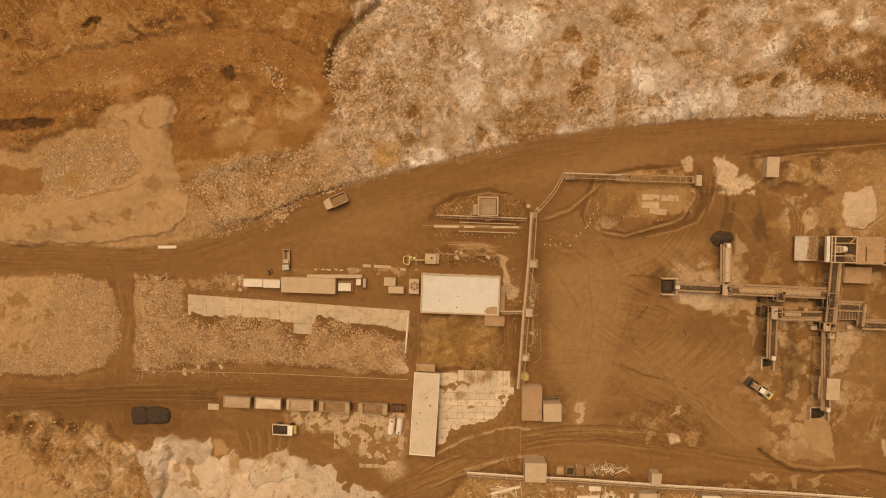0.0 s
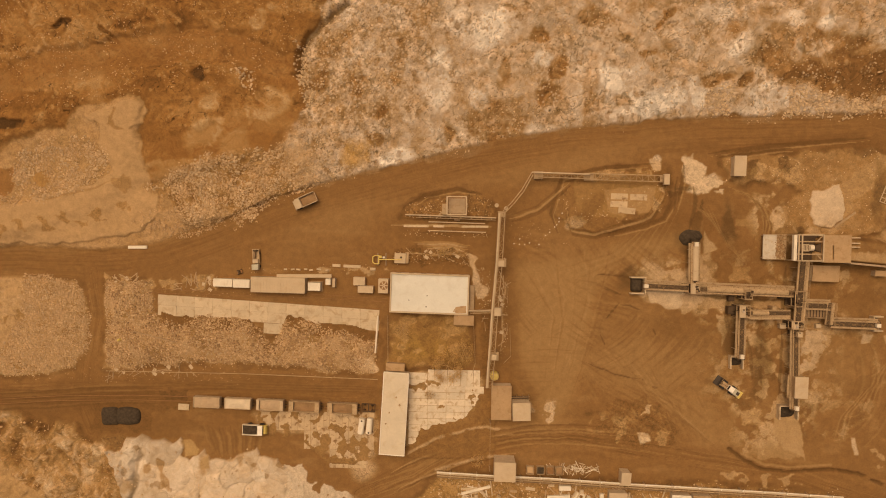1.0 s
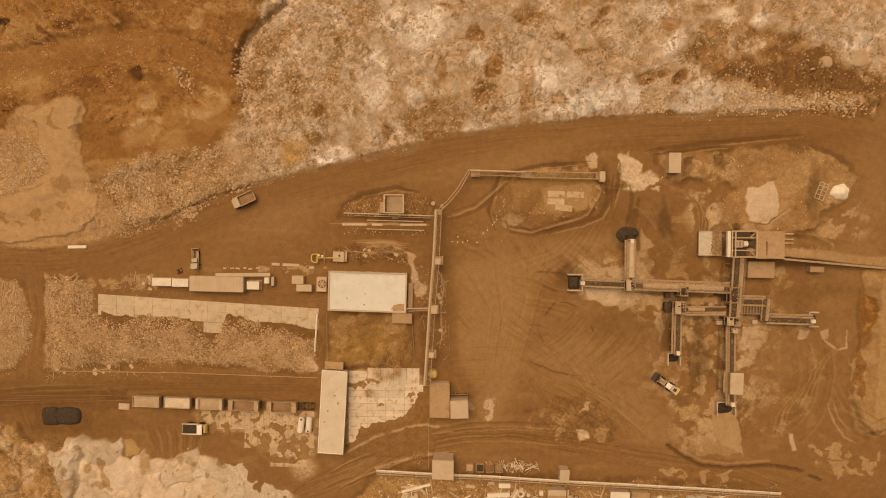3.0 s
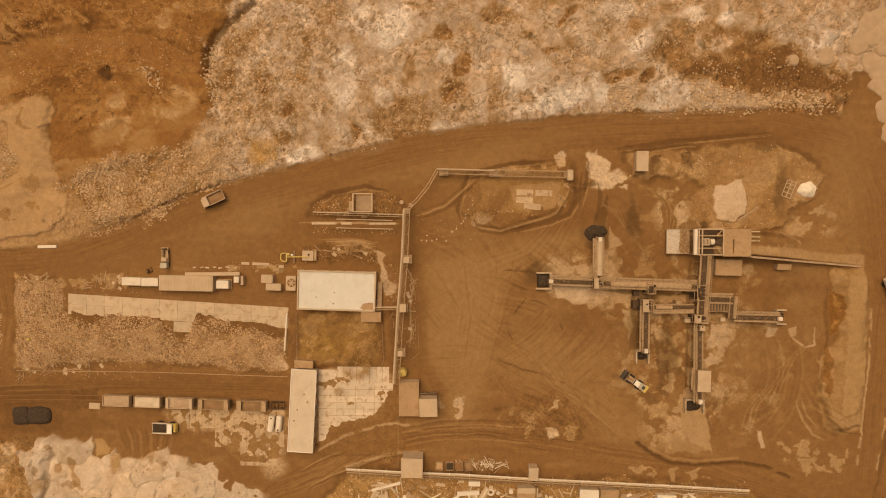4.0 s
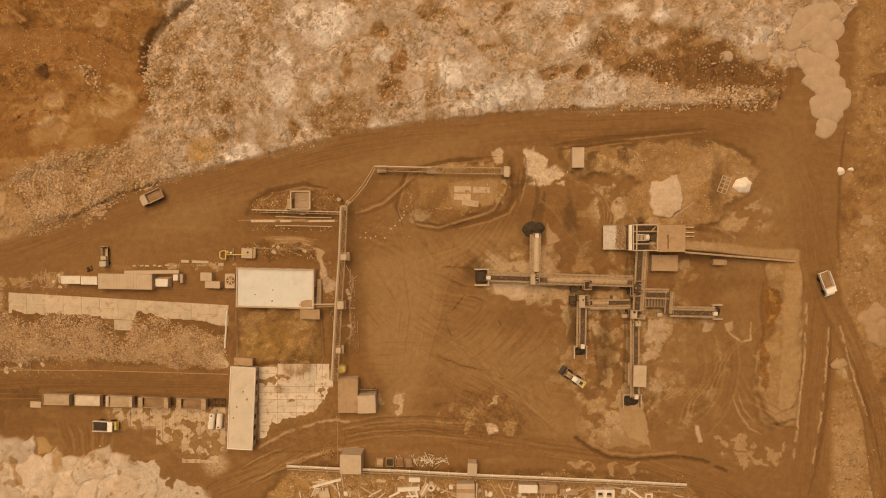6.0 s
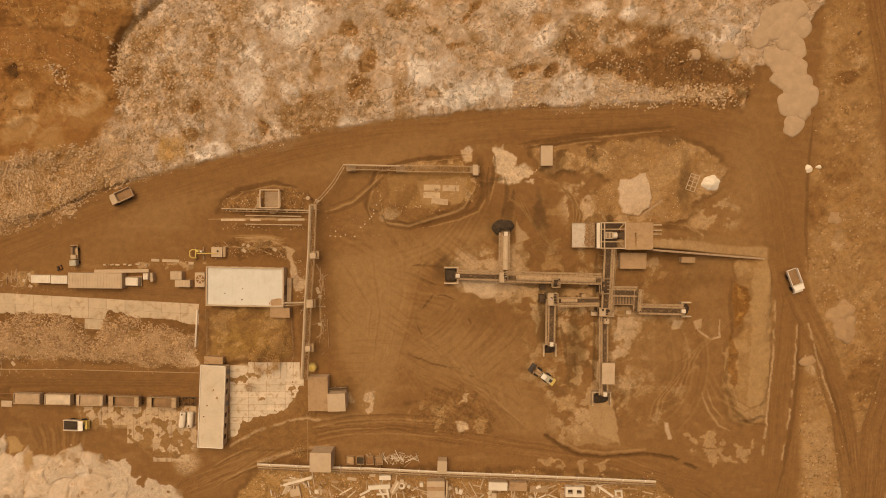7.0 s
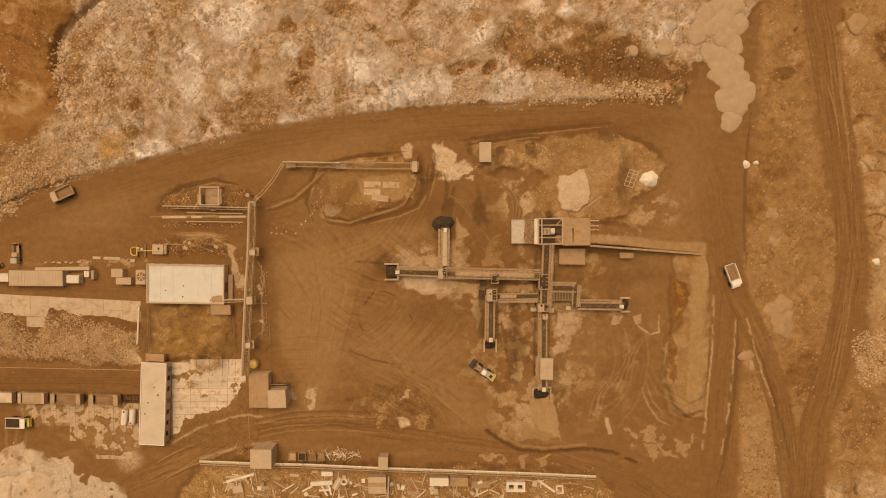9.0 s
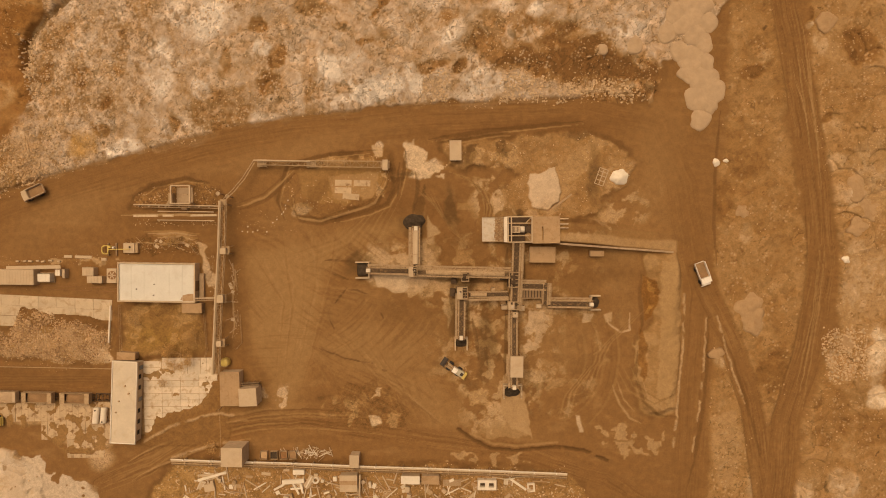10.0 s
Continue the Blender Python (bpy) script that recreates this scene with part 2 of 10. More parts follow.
def cells(x, y, size, seed=0):
    """Distance to the nearest and second nearest of scattered points (in sizes), and the nearest one's random number."""
    gx, gy = x / size, y / size
    ix, iy = np.floor(gx).astype(int), np.floor(gy).astype(int)
    d1, d2, rnd = np.full(x.shape, 9.0, np.float32), np.full(x.shape, 9.0, np.float32), np.zeros(x.shape, np.float32)
    for ox in (-1, 0, 1):
        for oy in (-1, 0, 1):
            cx, cy = ix + ox, iy + oy
            h = _perm[_perm[(cx + seed * 31) & 511] + (cy & 511)]
            h2 = _perm[h + 255]
            d = np.hypot(cx + 0.1 + 0.8 * h / 512 - gx, cy + 0.1 + 0.8 * h2 / 512 - gy)
            closer = d < d1
            d2 = np.where(closer, d1, np.minimum(d2, d))
            rnd = np.where(closer, (h * 7 % 512) / 512, rnd)
            d1 = np.where(closer, d, d1)
    return d1, d2, rnd


def lobes(x, y, size, seed=0, reach=0.95):
    """Round loads tipped one over another: the topmost one's distance from its middle (1 at its rim, more on bare ground) and its random number."""
    gx, gy = x / size, y / size
    ix, iy = np.floor(gx).astype(np.int32), np.floor(gy).astype(np.int32)
    top, dist, rnd = np.full(x.shape, -1, np.int32), np.full(x.shape, 1.5, np.float32), np.zeros(x.shape, np.float32)
    for ox in (-1, 0, 1):
        for oy in (-1, 0, 1):
            cx, cy = ix + ox, iy + oy
            h = _perm[_perm[(cx + seed * 31) & 511] + (cy & 511)]
            h2, h3 = _perm[h + 255], _perm[h + 77]
            r = reach * (0.55 + 0.45 * h3 / 512)
            d = np.hypot(cx + 0.15 + 0.7 * h / 512 - gx, cy + 0.15 + 0.7 * h2 / 512 - gy) / r
            over = (d < 1) & (h3 > top)
            top, dist, rnd = np.where(over, h3, top), np.where(over, d, dist), np.where(over, (h * 7 % 512) / 512, rnd)
    return dist.astype(np.float32), rnd.astype(np.float32)


def step(lo, hi, v):
    s = np.clip((v - lo) / (hi - lo), 0, 1)
    return s * s * (3 - 2 * s)


def inside(x, y, poly):
    """Signed distance to a polygon's outline, positive inside; far off it is not worked out."""
    px_, py_ = [p[0] for p in poly], [p[1] for p in poly]
    if x.size and (x.min() > max(px_) + 25 or x.max() < min(px_) - 25 or y.min() > max(py_) + 25 or y.max() < min(py_) - 25):
        return np.full(x.shape, -99.0, np.float32)
    best, odd = np.full(x.shape, 1e9, np.float32), np.zeros(x.shape, bool)
    for (ax, ay), (bx, by) in zip(poly, poly[1:] + poly[:1]):
        dx, dy = bx - ax, by - ay
        t = np.clip(((x - ax) * dx + (y - ay) * dy) / (dx * dx + dy * dy + 1e-9), 0, 1)
        best = np.minimum(best, np.hypot(x - ax - t * dx, y - ay - t * dy))
        cross = (ay > y) != (by > y)
        odd ^= cross & (x < ax + (y - ay) / (by - ay + 1e-12) * dx)
    return np.where(odd, best, -best)


def along(x, y, line):
    """Distance to a line of points, signed to its left, and the way along it."""
    px_, py_ = [p[0] for p in line], [p[1] for p in line]
    if x.size and (x.min() > max(px_) + 25 or x.max() < min(px_) - 25 or y.min() > max(py_) + 25 or y.max() < min(py_) - 25):
        return np.full(x.shape, 999.0, np.float32), np.zeros(x.shape, np.float32)
    best, way, sign, run = np.full(x.shape, 1e9, np.float32), np.zeros(x.shape, np.float32), np.ones(x.shape, np.float32), 0.0
    for (ax, ay), (bx, by) in zip(line, line[1:]):
        dx, dy = bx - ax, by - ay
        ln = math.hypot(dx, dy)
        t = np.clip(((x - ax) * dx + (y - ay) * dy) / ln ** 2, 0, 1)
        d = np.hypot(x - ax - t * dx, y - ay - t * dy)
        near = d < best
        best = np.where(near, d, best)
        way = np.where(near, run + t * ln, way)
        sign = np.where(near, np.sign(dx * (y - ay) - dy * (x - ax)), sign)
        run += ln
    return best * sign, way


# plan of the covers and ways, metres
A_SPOIL = [(-7, 140), (-13.4, 69.7), (-19.7, 57.3), (-17.8, 39.5), (-27.7, 28.3), (-35.9, 23.2), (-41.4, 16), (-35.9, 5.5), (-27.7, 10.7), (-15.8, 15.8), (-3.1, 20.3), (11.3, 22.5), (29.1, 26.4), (46.9, 30.6), (64.5, 33.2), (89, 36.2), (106.3, 37.9), (130.5, 37.2), (148.2, 37), (162.4, 38.4), (176.7, 36.5), (181.1, 41.8), (182.9, 50.6), (189.9, 54), (196.1, 62.7), (203, 69.7), (203, 140)]
A_HILL = [(-170, 25), (-117.5, 27.1), (-108.1, 31.8), (-96.8, 34), (-91.2, 40), (-76.3, 44.2), (-70.4, 41.9), (-72.7, 33.8), (-70.9, 15.7), (-54.3, 13.1), (-39.6, 8.4), (-37.7, 3.7), (-50.6, 0.9), (-65.5, -1.6), (-72.9, -4.5), (-110.5, -6.2), (-170, -4)]
A_MIDTAN = [(-70.9, 15.7), (-56.1, 23.1), (-41.4, 26.8), (-27.7, 28.3), (-19.5, 32.3), (-14, 21.6), (-17.6, 15.3), (-35.9, 5.1), (-54.3, 3.1)]
A_RUBBLE_W = [(-170, -12.4), (-118.1, -12.8), (-104.9, -12.6), (-93.6, -16.7), (-89, -26.8), (-90.1, -38), (-95.8, -44.1), (-118.6, -47), (-170, -48)]
A_RUBBLE_M = [(-84.2, -14.7), (-69, -15), (-68.6, -19), (-68, -26), (-60, -30), (-54.4, -26.2), (-43, -25.6), (-33, -29), (-31.5, -33), (-26.5, -33), (-25.5, -27.5), (-17, -27.6), (-7.3, -30), (1, -33), (5, -31.5), (5, -41.7), (-0.8, -44.1), (-28.4, -42), (-54.4, -41.1), (-84.4, -43.5)]
A_SWROCK = [(-170, -58.8), (-118.8, -59.3), (-94.1, -61.5), (-92.2, -66.2), (-80.9, -69.7), (-73.3, -71.4), (-77.2, -87), (-73.5, -120), (-170, -120)]
A_WHITE = [(-84.2, -71.1), (-79.0, -70.4), (-77.4, -66.8), (-72.6, -65.5), (-69.4, -67.0), (-64.6, -66.5), (-61.9, -68.0), (-59.1, -66.0), (-58.3, -68.3), (-59.5, -71.5), (-56.7, -73.6), (-53.5, -71.8), (-51.6, -69.3), (-49.6, -73.3), (-45.6, -73.2), (-41.7, -72.3), (-38.5, -70.6), (-34.6, -68.9), (-33.8, -71.3), (-27.5, -72.7), (-24, -76), (-19, -80), (-17.1, -120), (-80, -120), (-78, -87), (-81, -78)]
A_WHITETAIL = [(-24.6, -74.3), (-19, -74.2), (-17.2, -79.4), (-9.7, -81.4), (-0.5, -84.5), (-0.3, -110), (-24.5, -110)]
A_PADW = [(-35.8, -56.5), (4.8, -57.4), (5.3, -69.5), (-0.6, -73.3), (-9.8, -72.6), (-19.1, -64.5), (-32.1, -62)]
A_PADE = [(14.2, -44.3), (38.9, -44.4), (38.5, -53), (34, -58.6), (19.5, -62.6), (17.7, -68.2), (14.1, -67.4)]
A_GRASS = [(9.1, -26.1), (35.3, -25.1), (36.1, -39.3), (31.9, -42.1), (9.2, -42)]
A_SCRAP = [(24.8, -75.5), (56.1, -77.4), (109.8, -78.9), (152, -79), (163.2, -94.6), (163, -120), (19.9, -120), (17.9, -84)]
A_ISLE_W = [(13.5, 8.9), (20.8, 12.5), (35.3, 14.3), (42.6, 8.3), (38.9, 6.5), (13.4, 6.2)]
A_ISLE_E = [(63.3, 18.7), (76.8, 21.7), (96.4, 23.1), (97.4, 18.6), (94.7, 9.7), (89.4, 6.1), (78.6, 3.4), (66, 2.6), (60.6, 8)]
A_NE = [(112.4, 27.1), (135.4, 27), (158.1, 29.4), (168.7, 24.6), (173.1, 19.3), (171.5, 12.3), (163.7, 7.5), (161.1, 1.6), (148, 1.6), (135.6, 1.6), (128.5, 2.5), (130.3, 7.9), (137.3, 15), (130.2, 17.7), (114.2, 18.6)]
A_APRON = [(89.4, -7.3), (101.1, -10), (105.5, -4.6), (109, -2.8), (110.9, -11.8), (105.6, -15.4), (119.8, -15.4), (119.9, -20.8), (105.6, -22.6), (96.6, -21.7), (86.8, -17.2)]
A_MUD = [(67.9, -58.2), (78.7, -54.5), (89.6, -52.6), (96.8, -58.9), (101.3, -65.2), (91.4, -67.2), (78.8, -65.4), (67.9, -64.6)]
A_BERM = [(176.8, -9.1), (188.3, -9.2), (188.7, -29.9), (188.4, -44.4), (186.6, -59), (183, -63), (176.7, -62.2), (174.5, -53.5), (175.8, -37.1), (179.4, -29.9), (178.5, -19)]
A_EAST = [(203.4, 140), (215, 140), (215, 83.5), (220.8, 48.3), (221.9, 20), (228.3, -5.1), (227.6, -30.2), (221.5, -53.7), (216.2, -66.4), (210.8, -53.6), (205.3, -37.3), (199.9, -22.8), (199, -1.2), (200.7, 16.6), (203.3, 37.9)]
A_EAST_FAR = [(225.9, 140), (229.6, 48.2), (230.7, 27), (237.1, -1.6), (239.1, -23.1), (232.2, -51.9), (225.2, -73.7), (223.6, -140), (400, -140), (400, 140)]
A_EAST_S = [(199.1, -37.2), (205.4, -51.8), (212.7, -73.7), (216.4, -140), (194.8, -140), (197.4, -66.3)]
W_MAIN = [(-170, -10), (-110.5, -9), (-84.2, -9.8), (-65.5, -7.1), (-46.9, -0.8), (-28.6, 7), (-10.3, 12.6), (11.3, 18.2), (36.3, 24.7), (64.6, 29.7), (106.5, 33.5), (158, 34.9), (180, 30), (188, 12), (190.1, -1.1), (194.6, -22.7), (192, -55.4), (188.5, -120)]
W_E2 = [(193.7, -15.5), (203.6, -37.3), (210.8, -59.1), (219.1, -120)]
W_E3 = [(212, 120), (218, 83.4), (225.3, 43), (230.8, 11), (232.8, -14.1), (228.6, -41), (221.6, -62.8), (217.3, -120)]
W_NORTH = [(-88.9, -12), (-87.1, -26.8), (-89.7, -41.8), (-92.1, -56.8), (-89.4, -64.3)]
W_RAIL = [(-170, -57), (-111.1, -52.5), (-84.5, -51), (-50.7, -50.3), (1.1, -49.6)]
W_CURVE = [(-0.5, -83.6), (8.7, -78.7), (23.3, -71.2), (41.4, -65.8), (63, -62.5), (82.8, -65.7), (107.8, -69.6), (140, -74), (165, -82), (185, -95)]
FAN_E = [(131.1, -55.1), (138.7, -55.1), (140.8, -68.9), (134.1, -65.2), (130.5, -60.6)]
FAN_R = [(125.6, -63.9), (138.7, -63.5), (139.8, -68.3), (125.9, -69.4)]
PALE_SE = [(166.7, -70.8), (183.9, -68.1), (181.2, -74.5), (171.3, -75.4)]
PALE_ST = [(154.7, -61.6), (156.1, -61.6), (157.2, -67.1), (155.7, -67.1)]
CURVES = [[(167.7, -46.1), (171.3, -53.4), (178.5, -58.0), (185.7, -55.3)], [(158.7, -46.1), (151.4, -55.2), (149.6, -62.5)], [(173.1, -29.8), (162.3, -40.6), (156.8, -53.4)]]
W_UPPER = [(-170, 40), (-118, 48), (-95, 55), (-75, 58), (-55, 62), (-38, 60), (-24, 50)]

# marks on the open ground: middle, half length, half width, turn, how much paler (+) or darker (-)
SPOIL_PALE = [(35.8, 68.2, 11.9, 7.5, 172, 0.22), (39.5, 64.4, 5.8, 4.2, 72, 0.3), (23.1, 49.5, 8.5, 4.8, 83, 0.32), (36.3, 43.3, 3.6, 2.7, 132, 0.4), (10.7, 69.2, 4.8, 2.7, 150, 0.2), (-5, 70.2, 3.9, 2.3, 158, 0.2), (10.3, 24.7, 5.8, 3.3, -172, 0.4), (56.1, 56.1, 2.6, 2.2, 136, 0.35), (56.5, 33.4, 5.1, 2.6, 172, 0.2), (89.9, 41.9, 8.2, 3.1, -170, 0.42), (88.9, 47.2, 12.7, 5, 165, 0.25), (104, 46, 5, 2.1, 113, 0.36), (77.1, 50.1, 3.2, 2.8, 120, 0.36), (117.2, 60.5, 5.9, 2.4, -139, 0.25), (124.7, 43.5, 7.7, 4.6, -149, 0.3)]
SPOIL_PALE_MORE = [(109.8, 70.6, 5.7, 3.4, 176, 0.25), (133.5, 68.2, 3.2, 1.9, 165, 0.25), (142.2, 66.7, 2.3, 1.9, -164, 0.25), (70.6, 48.7, 13.5, 8, 94, 0.12), (122.5, 51.1, 3.8, 1.9, 112, 0.15), (133.7, 58.9, 3.5, 1.3, 77, 0.2), (111.3, 43.8, 5.3, 4.8, 177, 0.12), (138.3, 42.4, 8.2, 4.8, 175, 0.15), (171, 59.5, 5.2, 5.2, 89, 0.2), (176.5, 48.8, 2.2, 0.8, 157, 0.3), (178.8, 51.9, 1.7, 1.6, 61, 0.22), (141.1, 59.7, 3.1, 2.3, -149, 0.25), (150.2, 53.8, 2.1, 1.2, 104, 0.2), (162.8, 53.9, 1.5, 1.4, -165, 0.25), (156.8, 59.3, 5.1, 1.4, -161, 0.22)]
SPOIL_PALE_REST = [(152.5, 41.2, 2.9, 2.4, -155, 0.2), (169.1, 42.8, 9.1, 2.4, 160, 0.2), (179.1, 36.8, 4.3, 1, 91, 0.3), (145.6, 65.7, 4.6, 3.6, 179, 0.15)]
SPOIL_BROWN = [(10.6, 52.4, 4.4, 2.3, 83, -0.25), (5.8, 39.5, 2.4, 1.4, 62, -0.4), (55.3, 63, 2.6, 2.3, 160, -0.4), (61.4, 53.8, 3.8, 2.4, 71, -0.42), (57.9, 44.8, 3.7, 3.3, 65, -0.38), (42, 36.6, 9.4, 7.3, -175, -0.25), (27.5, 32.5, 2.5, 2.1, 90, -0.4), (45, 72.3, 2.7, 1.3, 164, -0.35), (93.5, 68.5, 4.7, 1, 50, -0.4), (109.1, 50, 5.1, 2, -167, -0.4), (118.8, 50.2, 2.4, 1.5, -137, -0.45), (116.3, 37.9, 1.8, 1.5, 72, -0.5), (115.3, 66.2, 3, 2.2, 167, -0.25), (88.2, 58, 2.3, 1, -167, -0.3), (81.8, 43.3, 3.2, 1.6, 172, -0.25)]
SPOIL_BROWN_MORE = [(141.4, 56.5, 21.3, 8.4, 173, -0.36), (-9, 60.4, 5.3, 5.2, 180, -0.25), (-2, 49.3, 6.9, 1.9, 89, -0.25), (-15.1, 51.4, 5.7, 4, 93, -0.2), (18.2, 69.5, 3.7, 2.5, 72, -0.2), (4.5, 30.9, 2.9, 1.7, -167, -0.3), (71.5, 45.4, 11, 2.3, 90, -0.25), (71.9, 68.8, 5.3, 3.3, 177, -0.25), (81.6, 62.4, 2.1, 1.7, -153, -0.25), (44.6, 52.9, 3.7, 1.7, 82, -0.3), (155.7, 48.5, 22.3, 4.6, 175, -0.3), (176.3, 51.7, 7.6, 2.3, 137, -0.25), (168, 38.1, 20.8, 3.2, -175, -0.3), (117.4, 37.5, 1.7, 1.4, 95, -0.3)]
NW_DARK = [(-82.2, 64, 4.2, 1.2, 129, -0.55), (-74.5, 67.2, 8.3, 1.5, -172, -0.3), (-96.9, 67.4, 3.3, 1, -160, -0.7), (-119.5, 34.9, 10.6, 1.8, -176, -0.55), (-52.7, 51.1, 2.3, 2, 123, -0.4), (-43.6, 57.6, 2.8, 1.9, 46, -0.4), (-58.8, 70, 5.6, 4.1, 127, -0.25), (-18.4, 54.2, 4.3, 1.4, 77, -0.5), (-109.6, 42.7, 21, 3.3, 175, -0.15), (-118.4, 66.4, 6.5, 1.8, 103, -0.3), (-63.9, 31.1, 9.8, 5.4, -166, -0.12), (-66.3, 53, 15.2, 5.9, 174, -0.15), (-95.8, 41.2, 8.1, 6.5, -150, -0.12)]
NW_LIGHT = [(-80.7, 63.9, 19.2, 6.9, -178, 0.12), (-109.3, 63.2, 7.7, 5.2, 148, 0.12), (-102.2, 48.8, 29.4, 3, -177, 0.12), (-50.7, 32.7, 6.8, 3.9, -146, 0.3), (-41.3, 28.1, 6.1, 3.9, 59, 0.28), (-48.3, 42.6, 3.5, 2.4, -153, 0.2), (-29.9, 42.8, 7.3, 4.9, -165, 0.25), (-54.5, 23.1, 16.9, 1.3, -177, 0.3), (-61.2, 19.2, 11.4, 2.1, -176, 0.32), (-33.1, 68.6, 3, 2.3, 79, 0.3), (-67.2, 60, 3.1, 2.3, 141, 0.2), (-27.8, 36.8, 16.2, 4, -177, 0.15), (-120.2, 24.3, 7.1, 4, 165, 0.2), (-21.2, 72.4, 9.7, 2.6, 179, 0.2), (-28.7, 52.1, 3.8, 2.1, 175, 0.2)]
EAST_MARKS = [(235, 30.4, 3.7, 2.9, 148, 0.2), (236.5, 18.5, 3.4, 2.9, 125, 0.2), (246.4, 12.2, 12.3, 6.1, 83, 0.17), (238.4, 8.8, 3.3, 2.9, 162, 0.2), (244.5, 54.5, 6.3, 4.9, 121, -0.4), (233.5, 32.5, 2.1, 1.3, -150, -0.4), (227.3, 65, 2.5, 1.7, 108, -0.35), (227.9, 61.7, 1.3, 1.2, 135, 0.45), (231.5, 54.8, 2.9, 2, 105, 0.2), (249.8, -42.1, 8.6, 3.3, 85, 0.35), (250.2, -56.2, 3.5, 3.2, 120, 0.45), (235, -43, 3.4, 1.9, 104, 0.22), (247.4, -66.3, 6.9, 5.3, 179, -0.2), (239.3, -83.9, 5.4, 4.9, 125, 0.3), (225.5, -85.9, 4.4, 3, 179, 0.25)]
EAST_MARKS_MORE = [(211.5, -29.3, 6.3, 2.8, 101, 0.16), (200.3, 6.6, 6.6, 4.2, 87, -0.2), (210, 47.1, 3.6, 2, -170, -0.3), (214.3, 51.9, 2.4, 2.1, -146, 0.3), (200.5, -43.3, 2.9, 2.2, 90, 0.25), (243.1, -7.6, 2.9, 2.8, 136, 0.2), (246, -21.1, 11.2, 8, 88, 0.15), (235.4, -62.9, 10.1, 5.6, 88, -0.18), (211.1, -83.1, 5.8, 2.1, 89, 0.2), (202.4, -71.5, 14.1, 4.4, 94, 0.15), (217.8, -47.7, 6.6, 5, 71, -0.2), (208.6, -3.5, 3.2, 1.9, 102, 0.2), (208.6, 21.5, 7.6, 6.7, 180, -0.15)]

SOUTHWEST_MARKS = [(-106.2, -61, 4.4, 3.9, 139, -0.5), (-120.3, -65.2, 2.6, 1.8, 63, -0.45), (-126.2, -63, 4, 2.8, -172, -0.35), (-115.8, -72.1, 4.6, 3.2, 70, -0.35), (-91.9, -65.3, 3.8, 1.4, 135, -0.5), (-79.6, -66.8, 3.2, 2.3, 166, -0.5), (-85.7, -66.6, 2.8, 1.7, -175, -0.3), (-109.1, -81.8, 4.3, 1.7, 138, -0.3), (-118.6, -58.6, 2.8, 1.7, -160, 0.28), (-112.6, -70.7, 2.5, 1.7, 70, 0.22), (-97.9, -67.2, 3.3, 2.8, 92, 0.28), (-89, -75.5, 6, 3, 82, 0.2), (-102.7, -84, 3.6, 2.7, 67, 0.25), (-86.1, -69.7, 2.8, 2.5, 164, 0.28), (-127.1, -58.9, 3.1, 1.7, -173, 0.25)]
WHITE_MARKS = [(-70.3, -76.7, 1.7, 1.1, 76, -0.7), (-66.3, -75.3, 2, 1.2, 98, -0.7), (-64.2, -81.3, 3.6, 1.1, 114, -0.55), (-56.4, -69, 3.2, 2.5, 95, -0.45), (-51.6, -73.6, 3.8, 1.9, 84, -0.4), (-45.2, -70.3, 3.9, 2.3, 151, -0.6), (-75.5, -74.4, 4.6, 3.1, 93, 0.25), (-60.8, -68.4, 3, 1.6, 95, 0.2), (-33.8, -77.9, 3.2, 1.8, 178, 0.3), (-79.2, -81.1, 3.9, 2, 149, -0.3), (-39.8, -71.9, 3.4, 1.3, 93, -0.4)]


def warp(x, y):
    """Plan points pushed about a little, so that no edge of a cover runs straight."""
    return x + 3.0 * fbm(x, y, 14, 3, 1) + 1.2 * fbm(x, y, 3.2, 2, 5), y + 3.0 * fbm(x, y, 14, 3, 2) + 1.2 * fbm(x, y, 3.2, 2, 6)


